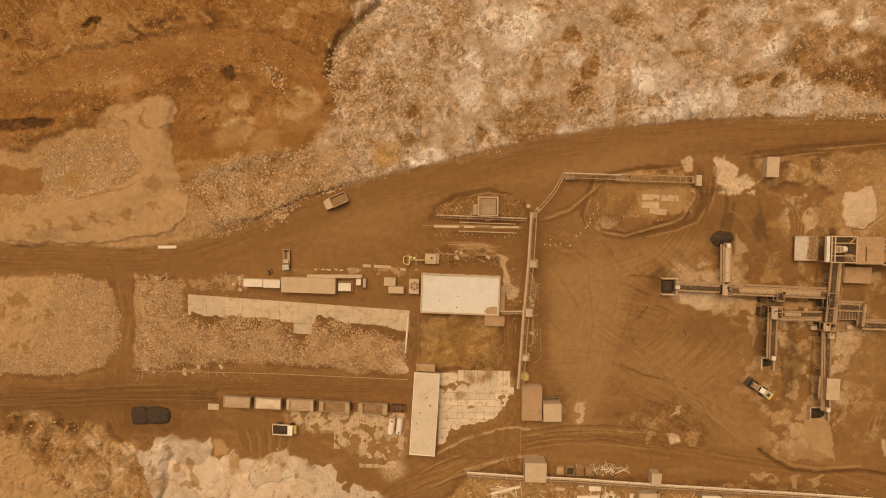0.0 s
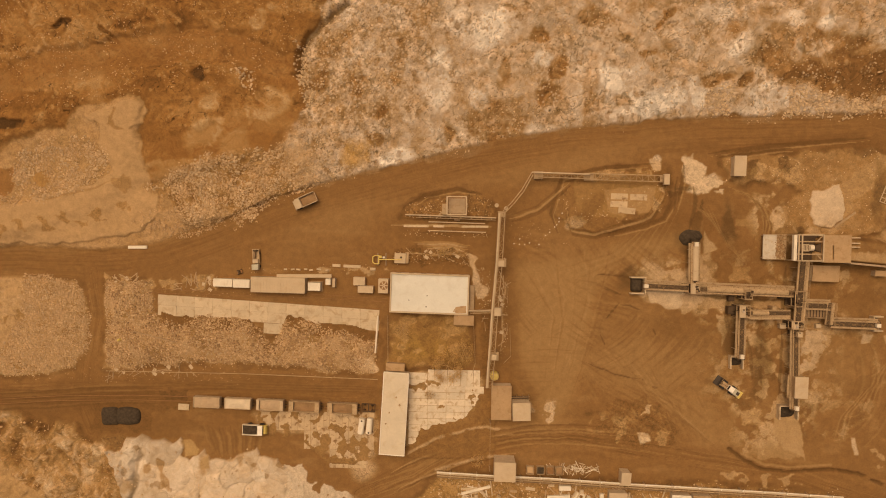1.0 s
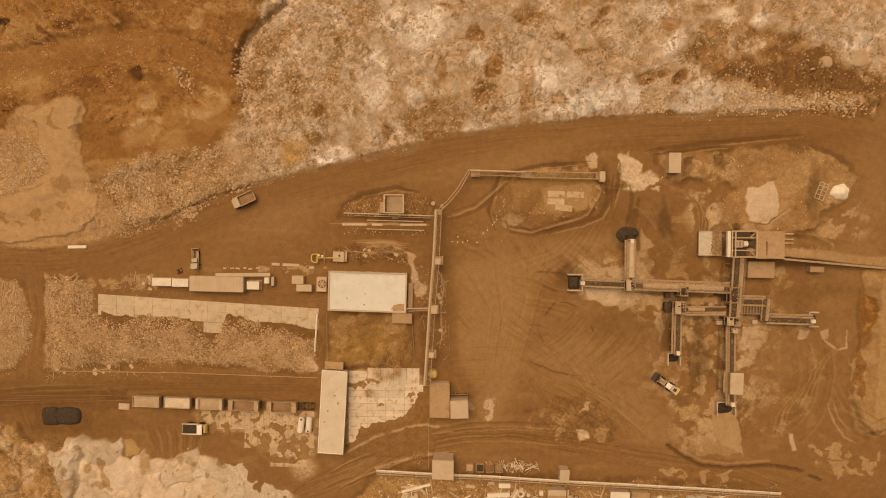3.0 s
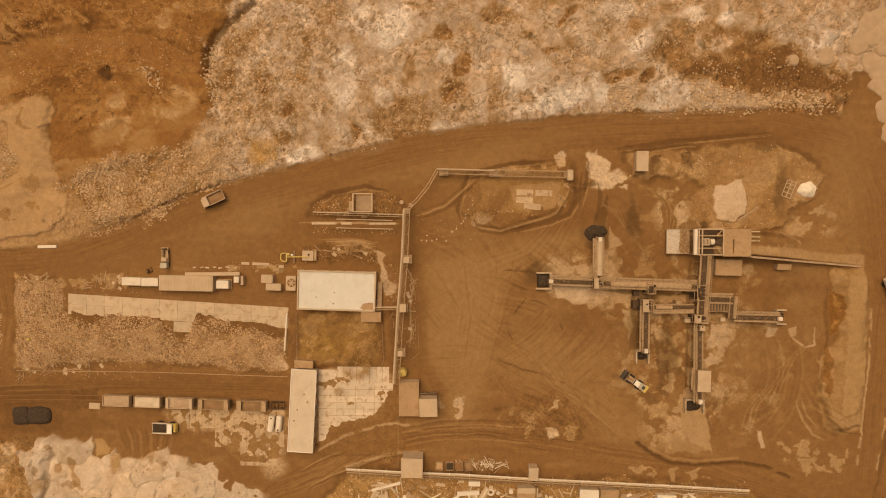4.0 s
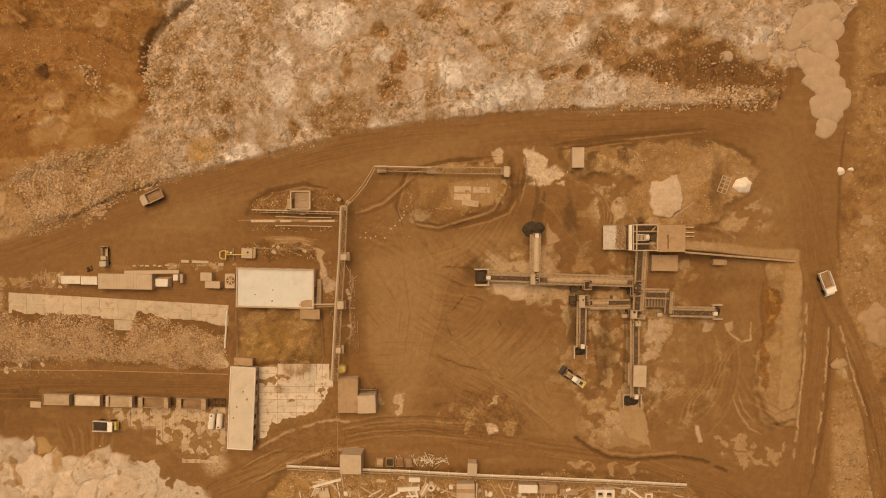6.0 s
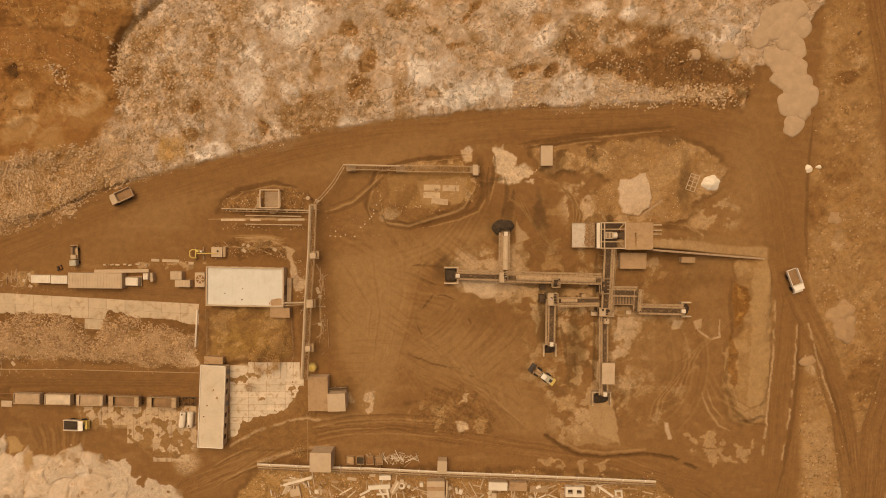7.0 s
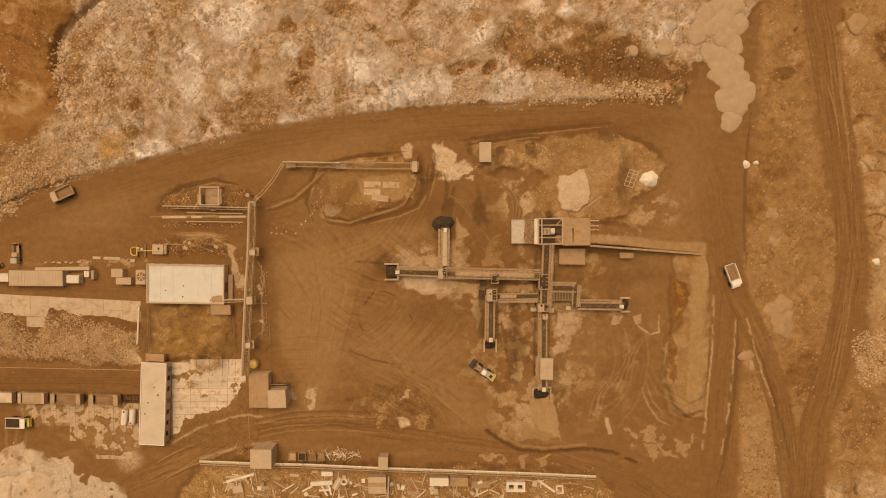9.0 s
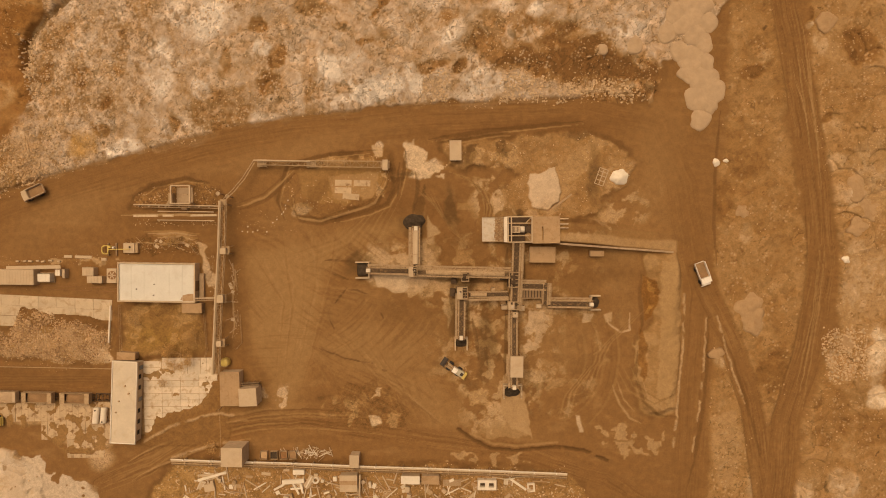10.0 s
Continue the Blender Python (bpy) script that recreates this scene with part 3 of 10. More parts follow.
def relief_and_cover(x, y):
    """Height, albedo and stoniness of the ground at plan points."""
    wx, wy = warp(x, y)
    n_big, n_mid, n_fine = fbm(x, y, 40, 4, 11), fbm(x, y, 9, 4, 12), fbm(x, y, 2.2, 3, 13)
    z = 0.10 * fbm(x, y, 18, 4, 21)
    col = np.empty(x.shape + (3,), np.float32)
    stony = np.full(x.shape, 0.12, np.float32)
    col[:] = DIRT

    def lay(mask, rgb, st=None):
        nonlocal col, stony
        if mask.max() < 0.004 and mask.min() > -0.004:
            return
        col = col + mask[..., None] * (np.array(rgb) - col)
        if st is not None:
            stony = stony + mask * (st - stony)

    def area(poly, soft=1.2):
        return step(-soft, soft, inside(wx, wy, poly))

    jx, jy = fbm(x, y, 3.8, 3, 171, 0.4), fbm(x, y, 3.8, 3, 172, 0.4)

    def patch(poly, rgb, st=None, amt=0.9, jag=1.5, hole=None):
        """Cover with a hard, ragged edge; hole: share of the inside left bare in flecks."""
        xs_, ys_ = [p[0] for p in poly], [p[1] for p in poly]
        at = np.nonzero((x > min(xs_) - 4) & (x < max(xs_) + 4) & (y > min(ys_) - 4) & (y < max(ys_) + 4))
        m_ = np.zeros(x.shape)
        if not len(at[0]):
            return m_
        mm = step(-0.22, 0.22, inside(x[at] + jag * jx[at], y[at] + jag * jy[at], poly))
        if hole is not None:
            mm = mm * step(hole - 0.03, hole + 0.05, jx[at] + 0.6 * n_mid[at])
        m_[at] = mm
        col[at] = col[at] + (mm * amt)[..., None] * (np.array(rgb) - col[at])
        if st is not None:
            stony[at] = stony[at] + mm * amt * (st - stony[at])
        return m_

    def facets(mask, size, seed, lo, hi, bands=5, push=1.0, crease=0.5, squash=1.0):
        """Finer folds: each a little lighter or darker than its neighbours; shaded creases and lit edges are put into
        the colour.
        """
        at = np.nonzero(mask > 0.02)
        if not len(at[0]):
            return
        ax_, ay_ = x[at], y[at] * squash
        k1, k2 = fbm(ax_, ay_, size * 0.7, 2, seed + 1, 0.4), fbm(ax_ + 50, ay_, size * 0.7, 2, seed + 2, 0.4)
        u = bands * (fbm(ax_ + 0.4 * push * size * k1, ay_ + 0.4 * push * size * k2, size, 2, seed, 0.3) + 0.02 * jx[at])
        lev = np.floor(u)
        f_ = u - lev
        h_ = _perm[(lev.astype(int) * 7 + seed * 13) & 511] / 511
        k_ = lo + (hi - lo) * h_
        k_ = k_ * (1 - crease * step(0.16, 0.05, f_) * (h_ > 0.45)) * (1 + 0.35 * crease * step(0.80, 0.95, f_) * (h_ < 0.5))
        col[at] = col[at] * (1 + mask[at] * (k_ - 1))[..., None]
        z[at] = z[at] + mask[at] * 0.12 * f_

    def stroke(line, wide, rgb, amt=0.6, deep=0.0):
        """A dragged mark that tapers to both ends."""
        xs_, ys_ = [p[0] for p in line], [p[1] for p in line]
        at = np.nonzero((x > min(xs_) - 2) & (x < max(xs_) + 2) & (y > min(ys_) - 2) & (y < max(ys_) + 2))
        if not len(at[0]):
            return
        d_, w_ = along(x[at] + 0.35 * jx[at], y[at] + 0.35 * jy[at], line)
        end = sum(math.hypot(b_[0] - a_[0], b_[1] - a_[1]) for a_, b_ in zip(line, line[1:]))
        wd_ = wide * np.clip(np.minimum(w_, end - w_) / (0.3 * end) + 0.15, 0, 1)
        mm = step(wd_, wd_ * 0.45, np.abs(d_)) * (w_ > 0.01) * (w_ < end - 0.01)
        col[at] = col[at] + (mm * amt)[..., None] * (np.array(rgb) - col[at])
        z[at] = z[at] - deep * mm

    def blobs(marks):
        """Paler and darker marks with ragged rims, added up."""
        out = np.zeros(x.shape, np.float32)
        for cx, cy, rx, ry, tu, am in marks:
            at = np.nonzero((np.abs(x - cx) < 1.6 * rx + 1) & (np.abs(y - cy) < 1.6 * rx + 1))
            if len(at[0]):
                c, s_ = math.cos(radians(tu)), math.sin(radians(tu))
                dx_, dy_ = x[at] - cx + 1.3 * jx[at], y[at] - cy + 1.3 * jy[at]
                far_ = np.hypot((dx_ * c + dy_ * s_) / rx, (dy_ * c - dx_ * s_) / ry)
                out[at] += am * step(1.32, 0.82, far_ + 0.32 * n_mid[at])
        return out

    def field(mask, ramp, mean, size, seed, bias=0.0, broad=0.32, mid=0.26, ridge=0.12, plates=0.6, drag=None, st=None):
        """Broken ground: one warped field of tone laid on a ramp of colours, partly in hard-edged plates; drag: way and strength of scrape marks."""
        at = np.nonzero(mask > 0.02)
        if not len(at[0]):
            return
        ax_, ay_ = x[at], y[at]
        k1, k2 = fbm(ax_, ay_, size * 0.5, 3, seed + 1, 0.5), fbm(ax_ + 50, ay_, size * 0.5, 3, seed + 2, 0.5)
        bx_, by_ = ax_ + 0.5 * size * k1, ay_ + 0.5 * size * k2
        tone = mean + broad * fbm(bx_, by_, size, 4, seed, 0.55) + mid * fbm(ax_ + 1.2 * size * 0.3 * k2, ay_ + 1.2 * size * 0.3 * k1, size * 0.3, 4, seed + 3, 0.58)
        tone = tone + ridge * (0.35 - 2.2 * np.abs(fbm(bx_, by_, size * 0.45, 3, seed + 4, 0.55)))
        if drag:
            c, s_ = math.cos(radians(drag[0])), math.sin(radians(drag[0]))
            tone = tone + drag[1] * fbm((bx_ * c + by_ * s_) * 0.16, by_ * c - bx_ * s_, 1.3, 3, seed + 5, 0.6) * step(-0.25, 0.25, k1)
        if not np.isscalar(bias):
            tone = tone + bias[at]
        cut_ = tone * 7
        lev = np.floor(cut_)
        tone = tone * (1 - plates) + plates * (lev + step(0.32, 0.68, cut_ - lev)) / 7
        pos = np.linspace(0, 1, len(ramp))
        rgb = np.stack([np.interp(tone, pos, [r_[i] for r_ in ramp]) for i in range(3)], -1)
        col[at] = col[at] + mask[at][..., None] * (rgb - col[at])
        z[at] = z[at] + mask[at] * 0.5 * np.clip(tone - mean, -0.5, 0.4)
        if st is not None:
            stony[at] = stony[at] + mask[at] * (st - stony[at])

    def loads(mask, size, seed, amount=0.16, hgt=0.5, reach=0.95, rim=0.35):
        """Truck loads tipped side by side: each of its own tone, domed, the shade of its thin joint put into the
        colour.
        """
        at = np.nonzero(mask > 0.02)
        if not len(at[0]):
            return
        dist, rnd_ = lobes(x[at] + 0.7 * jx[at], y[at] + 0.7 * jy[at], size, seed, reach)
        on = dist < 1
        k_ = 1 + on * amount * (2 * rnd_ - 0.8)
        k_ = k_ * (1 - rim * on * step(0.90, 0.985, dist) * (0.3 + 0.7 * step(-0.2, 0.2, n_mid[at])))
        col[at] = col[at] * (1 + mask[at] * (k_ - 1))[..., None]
        z[at] = z[at] + mask[at] * on * hgt * (1 - np.clip(dist, 0, 1) ** 2)

    # packed dirt: tones of damp and dry
    lay(0.30 * step(0.0, 0.5, n_big), (0.28, 0.155, 0.075))
    lay(0.35 * step(0.05, 0.45, n_mid), (0.20, 0.098, 0.043))
    lay(0.20 * step(0.1, 0.6, fbm(x * 0.35 + y * 0.15, y * 1.6, 5, 4, 31)), TAN)

    # old spoil to the northwest: rusty earth with paler ridges and scrapes
    nw = step(-6, 6, inside(wx, wy, [(-170, 25), (-117.5, 27), (-96.8, 34), (-76, 44), (-70.5, 42), (-72, 20), (-56, 22), (-28, 28), (-18, 40), (-20, 57), (-13, 70), (-7, 140), (-170, 140)]))
    lay(nw * 0.85, (0.265, 0.12, 0.044), 0.28)
    if nw.max() > 0.01:
        # strong dark marks are hollows: dug in, their shade put into the tone
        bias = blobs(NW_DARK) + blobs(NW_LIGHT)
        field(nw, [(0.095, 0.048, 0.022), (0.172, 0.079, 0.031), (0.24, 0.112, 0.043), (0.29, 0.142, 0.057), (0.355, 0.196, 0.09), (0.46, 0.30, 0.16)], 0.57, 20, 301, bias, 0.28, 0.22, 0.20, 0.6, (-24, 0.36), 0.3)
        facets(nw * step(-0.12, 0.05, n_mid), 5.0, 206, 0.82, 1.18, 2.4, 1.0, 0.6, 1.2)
        rough_ = fbm(x + 1.5 * jx, y + 1.5 * jy, 12, 4, 41, 0.6)
        z = z + nw * (2.0 + 1.2 * n_big + 1.4 * rough_ + 1.3 * np.clip(bias + 0.25, -0.5, 0))
        h1, h2, hrn = cells(x + 0.8 * jx, y + 0.8 * jy, 1.5, 14)
        lay(nw * 0.5 * step(0.84, 0.86, hrn) * step(0.42, 0.34, h1) * step(0.0, 0.15, rough_), (0.43, 0.26, 0.125))
        lay(nw * 0.5 * step(0.12, 0.10, hrn) * step(0.46, 0.38, h1) * step(0.0, 0.15, -rough_ + n_mid), (0.14, 0.064, 0.026))
    scr = np.random.RandomState(5)
    for k_ in range(70):
        sx_, sy_, sa_, sl_ = scr.uniform(-128, -26), scr.uniform(47, 77), radians(scr.normal(-38, 22)), scr.uniform(2, 7)
        lx_, ly_ = sl_ * math.cos(sa_), sl_ * math.sin(sa_)
        stroke([(sx_ - lx_, sy_ - ly_), (sx_ + scr.normal(0, 0.8), sy_ + scr.normal(0, 0.8)), (sx_ + lx_, sy_ + ly_)], scr.uniform(0.25, 0.7), (0.37, 0.21, 0.098) if k_ % 5 < 3 else (0.15, 0.068, 0.027), 0.5)
    d, s = along(wx, wy, W_UPPER)
    up = nw * step(6.5, 4, np.abs(d))
    lay(up * 0.5, (0.255, 0.118, 0.048), 0.12)
    lay(up * 0.5 * step(0.12, 0.3, fbm(d * 1.5 + 0.4 * jx, s * 0.05, 1.0, 3, 116)), (0.33, 0.17, 0.075))
    z = z * (1 - 0.5 * up)

    # broken-stone spoil to the north: truck-dumped tongues, each of its own tone, old crusts between
    sp = area(A_SPOIL, 0.4)
    if sp.max() > 0.01:
        inn = np.clip(inside(wx, wy, A_SPOIL) / 14, 0, 1)
        bias = blobs(SPOIL_PALE) + blobs(SPOIL_PALE_MORE) + blobs(SPOIL_PALE_REST) + blobs(SPOIL_BROWN) + blobs(SPOIL_BROWN_MORE)
        trodden = step(138, 160, x + 0.8 * jx) * step(58, 51, y + 4 * n_mid + 0.25 * (x - 165))
        bias = bias - 0.32 * trodden
        rubbly = step(24, 4, x - 0.4 * (y - 40))
        field(sp, [(0.19, 0.095, 0.042), (0.275, 0.15, 0.072), (0.355, 0.222, 0.124), (0.425, 0.295, 0.19), (0.478, 0.36, 0.255), (0.55, 0.445, 0.342), (0.65, 0.56, 0.455)], 0.53, 17, 311, bias, 0.26, 0.40, 0.12, 0.78, (62, 0.22), 0.08)
        stony = stony + sp * np.maximum(rubbly, 0.6 * step(0.05, 0.2, fbm(x, y, 13, 3, 316))) * (0.5 - stony)
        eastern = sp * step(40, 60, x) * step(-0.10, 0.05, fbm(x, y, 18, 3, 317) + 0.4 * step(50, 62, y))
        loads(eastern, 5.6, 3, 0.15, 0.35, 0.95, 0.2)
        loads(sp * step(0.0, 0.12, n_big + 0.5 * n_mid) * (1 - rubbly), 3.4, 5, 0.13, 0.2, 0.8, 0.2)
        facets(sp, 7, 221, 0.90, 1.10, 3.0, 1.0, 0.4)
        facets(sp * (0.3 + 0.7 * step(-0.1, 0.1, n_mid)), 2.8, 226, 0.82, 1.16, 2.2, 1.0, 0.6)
        # hollows, their shade laid on as dark colour, and crumbs between the loads
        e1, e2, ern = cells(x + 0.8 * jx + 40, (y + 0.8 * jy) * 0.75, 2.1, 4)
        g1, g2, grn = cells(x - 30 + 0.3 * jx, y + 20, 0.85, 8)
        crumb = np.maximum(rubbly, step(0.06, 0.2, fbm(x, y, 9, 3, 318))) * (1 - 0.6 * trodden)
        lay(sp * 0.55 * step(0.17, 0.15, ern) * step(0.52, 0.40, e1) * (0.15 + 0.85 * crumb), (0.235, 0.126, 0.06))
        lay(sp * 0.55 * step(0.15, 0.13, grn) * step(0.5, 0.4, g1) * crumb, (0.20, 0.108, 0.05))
        lay(sp * 0.6 * step(0.80, 0.82, grn) * step(0.42, 0.34, g1) * (0.05 + 0.95 * crumb), (0.56, 0.43, 0.30))
        z = z + sp * (inn * (1.8 + 0.8 * n_big) + 0.15 * np.clip(0.5 - g1, 0, 1) * crumb + 0.22 * fbm(x, y, 4, 4, 54) - 0.2 * step(0.17, 0.15, ern) * step(0.52, 0.40, e1) + 0.6 * np.clip(bias + 0.2, -0.4, 0))

    shelf = step(-3, 3, inside(x, y, [(181, 57), (184, 70), (199, 72), (201, 58), (203, 42), (200, 29), (191, 28), (188, 45), (184, 50)]))
    z = z * (1 - 0.85 * shelf) + 0.5 * shelf

    def spot(cx, cy, rx, ry, turn=0.0, soft=0.5):
        c, s_ = math.cos(radians(turn)), math.sin(radians(turn))
        u, v = (wx - cx) * c + (wy - cy) * s_, -(wx - cx) * s_ + (wy - cy) * c
        return step(1 + soft, 1 - soft, np.hypot(u / rx, v / ry) + 0.35 * n_mid)

    lay(sp * 0.7 * spot(-2.3, 27, 4.5, 3.2, 0), (0.42, 0.235, 0.08))
    # gully: sunk, with the shade in it laid on as dark colour
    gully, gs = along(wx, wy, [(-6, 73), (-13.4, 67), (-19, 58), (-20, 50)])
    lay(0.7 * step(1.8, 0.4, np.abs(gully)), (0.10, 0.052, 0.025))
    z = z - 1.6 * step(2.6, 0.3, np.abs(gully))
    # levelled strip with drag marks below the old spoil
    flat = step(-2, 2, inside(wx, wy, [(-70, 30), (-50, 34), (-22, 42), (-19, 30), (-32, 27), (-56, 21), (-70, 18)]))
    if flat.max() > 0.01:
        field(flat * 0.9, [(0.18, 0.08, 0.03), (0.235, 0.106, 0.040), (0.275, 0.132, 0.053), (0.35, 0.195, 0.09), (0.44, 0.29, 0.16)], 0.42, 16, 331, blobs(NW_LIGHT), 0.18, 0.12, 0.0, 0.4, (4, 0.5), 0.12)
    z = z - flat * 0.7 * (z - 2.0)
    # tan hill and the stony ground beside the haul road
    hi = area(A_HILL)
    lay(hi, (0.40, 0.245, 0.128), 0.45)
    lay(hi * 0.6 * step(0.0, 0.4, fbm(x, y, 9, 5, 61)), (0.36, 0.21, 0.105), 0.7)
    lay(hi * 0.8 * np.maximum(spot(-99, 23, 11, 7, 20), spot(-57, 7, 16, 4, 0)), (0.43, 0.28, 0.155), 1.0)
    lay(hi * 0.75 * step(0.08, 0.16, fbm(wx, wy, 8, 5, 65, 0.62)) * step(6, 12, np.hypot(x + 82, (y - 20) * 0.5)), (0.29, 0.155, 0.068), 0.4)
    lay(hi * 0.7 * spot(-103.5, 19, 3.5, 3), (0.40, 0.22, 0.09))
    ra, rs = along(wx, wy, [(-120, 3), (-100, 9), (-84, 16), (-78, 30), (-75, 42)])
    lay(hi * 0.85 * step(6, 3.5, np.abs(ra)), (0.43, 0.27, 0.145), 0.1)
    z = z + hi * (1.0 + 0.5 * fbm(x, y, 5, 4, 62)) * np.clip(inside(wx, wy, A_HILL) / 5, 0, 1) + hi * 1.2 * step(10, 2, np.abs(ra))
    if hi.max() > 0.01:
        field(hi * 0.85, [(0.20, 0.10, 0.043), (0.29, 0.16, 0.074), (0.37, 0.22, 0.112), (0.425, 0.268, 0.145), (0.49, 0.335, 0.20)], 0.58, 14, 381, 0.0, 0.22, 0.26, 0.05, 0.65, (10, 0.12), 0.35)
    patch([(-121.9, 11.4), (-113.4, 13.3), (-112.3, 26.0), (-103.0, 31.5), (-91.9, 32.5), (-83.6, 28.0), (-80.9, 22.7), (-82.8, 19.0), (-90.2, 13.6), (-103.2, 10.7), (-121.9, 7.8)], (0.36, 0.218, 0.11), 0.5, 0.9, 2.0)
    patch([(-107, 20), (-103, 22), (-101, 18), (-103.5, 15.5), (-107, 16.5)], (0.36, 0.195, 0.08), 0.3, 0.85, 1.5)
    patch([(-140, 20.5), (-115, 21), (-112.5, 16), (-117, 12.5), (-140, 12)], (0.245, 0.112, 0.044), 0.2, 0.8, 2.4)
    pad_ = patch([(-89.1, 37.9), (-82.6, 41.5), (-80.8, 40.6), (-72.0, 44.2), (-69.4, 40.6), (-70.7, 36.2), (-74.4, 34.4), (-71.7, 31.7), (-70.3, 20.9), (-66.3, 13.8), (-66.3, 6.6), (-71.9, 1.1), (-81.1, -0.8), (-96.0, -2.9), (-140, -3), (-140, 2.2), (-127.6, 3.2), (-116.3, 8.8), (-101.4, 12.5), (-86.5, 16.3), (-80.0, 20.9), (-84.6, 28.0), (-85.4, 35.2)], (0.43, 0.27, 0.143), 0.12, 0.88, 1.3)
    z = z + 0.5 * pad_
    patch([(-80, 17.5), (-76.5, 19.5), (-73.5, 14.5), (-77, 14), (-80, 16)], (0.32, 0.182, 0.087), 0.3, 0.8, 2.0)
    patch([(-82, 34.5), (-80.3, 40.2), (-79.6, 39.8), (-79.8, 35.5), (-76, 33)], (0.28, 0.15, 0.068), 0.3, 0.7, 1.6)
    stroke([(-106, 10.2), (-96, 12.5), (-86, 14.8), (-80, 17.5)], 0.5, (0.30, 0.165, 0.075), 0.6)
    for dx_, dy_, r_ in ((-103, 3, 3.4), (-96, 5, 2.2), (-111, 2.5, 2.6), (-86, 6, 3.2), (-118, 1, 3.0), (-91, 2.6, 2.4), (-77, 9, 2.2)):
        patch([(dx_ - r_, dy_ + 1.2), (dx_ + 0.4 * r_, dy_ + 1.6), (dx_ + r_, dy_ - 0.4), (dx_ + 0.2 * r_, dy_ - 1.6)], (0.30, 0.165, 0.075), 0.5, 0.8, 3.0)
    mt = area(A_MIDTAN, 2.0)
    if mt.max() > 0.01:
        field(mt, [(0.14, 0.068, 0.029), (0.215, 0.11, 0.047), (0.30, 0.17, 0.08), (0.375, 0.23, 0.12), (0.45, 0.305, 0.18), (0.54, 0.40, 0.265)], 0.50, 9, 385, 0.35 * step(-26, -16, x + 0.5 * (y - 20)) - 0.05, 0.30, 0.34, 0.05, 0.7, (60, 0.12), 0.5)
    z = z + mt * (0.9 + 0.6 * fbm(x, y, 4, 4, 64))

    # rubble fields
    for poly, rgb, hgt in ((A_RUBBLE_W, (0.38, 0.232, 0.12), 0.8), (A_RUBBLE_M, (0.385, 0.238, 0.126), 1.3)):
        m_ = area(poly, 0.9)
        edge = np.clip(inside(wx, wy, poly) / 5, 0, 1)
        lay(m_, rgb, 0.2)
        lay(m_ * 0.75 * step(0.05, 0.12, fbm(x + 2 * jx, y + 2 * jy, 7, 5, 71, 0.6)), (0.27, 0.15, 0.068), 0.25)
        lay(m_ * 0.6 * step(0.10, 0.16, fbm(x + 2 * jx, y + 2 * jy, 6, 5, 75, 0.6)), (0.47, 0.315, 0.185))
        z = z + m_ * edge * (hgt + 0.45 * fbm(x, y, 6, 4, 72))
    rw = area(A_RUBBLE_W, 0.9) * step(-100, -106, x + 0.4 * (y + 30))
    lay(rw * 0.8, (0.42, 0.265, 0.14), 0.35)
    lay(rw * 0.7 * step(0.06, 0.14, fbm(wx, wy, 7, 5, 73, 0.62)), (0.26, 0.14, 0.062))
    lay(rw * 0.5 * step(0.06, 0.14, fbm(wx, wy, 6, 5, 74, 0.62)), (0.47, 0.31, 0.175))

    # rocky ground and white heaps to the southwest
    sw = area(A_SWROCK, 1.6)
    if sw.max() > 0.01:
        hum = step(-1, 2, inside(wx, wy, [(-140, -58.5), (-118.6, -57.3), (-103.4, -59.8), (-96, -62), (-99, -66), (-118.7, -67.7), (-140, -67.0)]))
        field(sw, [(0.16, 0.08, 0.035), (0.24, 0.125, 0.055), (0.305, 0.172, 0.08), (0.37, 0.222, 0.11), (0.435, 0.282, 0.155), (0.53, 0.385, 0.24)], 0.50, 11, 391, 0.08 * hum + blobs(SOUTHWEST_MARKS), 0.40, 0.40, 0.2, 0.65, (120, 0.3), 0.35)
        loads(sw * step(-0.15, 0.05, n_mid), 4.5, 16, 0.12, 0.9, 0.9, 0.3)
        facets(sw, 4.2, 239, 0.84, 1.14, 2.5, 1.2, 0.4)
        # shadows among the hummocks, laid on as dark cells of colour
        c1, c2, crn_ = cells(x + 1.5 * jx, (y + 1.5 * jy) * 0.8, 3.0, 16)
        lay(sw * hum * 0.6 * step(0.3, 0.28, crn_) * step(0.6, 0.45, c1), (0.15, 0.075, 0.033))
        crease = np.random.RandomState(8)
        for k_ in range(60):
            sx_, sy_, sa_, sl_ = crease.uniform(-114, -80), crease.uniform(-90, -67), crease.uniform(0, math.pi), crease.uniform(1.2, 3.2)
            ca_, sb_ = sl_ * math.cos(sa_), sl_ * math.sin(sa_)
            stroke([(sx_ - ca_, sy_ - sb_), (sx_ - 0.4 * sb_, sy_ + 0.4 * ca_), (sx_ + ca_, sy_ + sb_)], crease.uniform(0.2, 0.5), (0.50, 0.345, 0.205) if k_ % 5 < 3 else (0.20, 0.102, 0.045), 0.55)
        z = z + sw * (0.6 + 0.6 * fbm(x, y, 8, 4, 83) + 0.5 * hum * fbm(x, y, 3, 3, 84))
    patch([(-140, -66), (-124.0, -68.7), (-123.3, -72.7), (-120.0, -74.2), (-114.5, -81.3), (-104.8, -85.1), (-102, -100), (-140, -110)], (0.42, 0.262, 0.132), 0.22, 0.92, 1.2)
    patch([(-94.9, -61.7), (-92.5, -62.4), (-90.1, -66.3), (-91.7, -67.1)], (0.13, 0.066, 0.03), None, 0.7)
    patch([(-86.9, -65.4), (-78.9, -65.6), (-77.4, -67.6), (-79.8, -70.0), (-83.0, -69.3)], (0.21, 0.12, 0.06), 0.7, 0.7, 2.2)
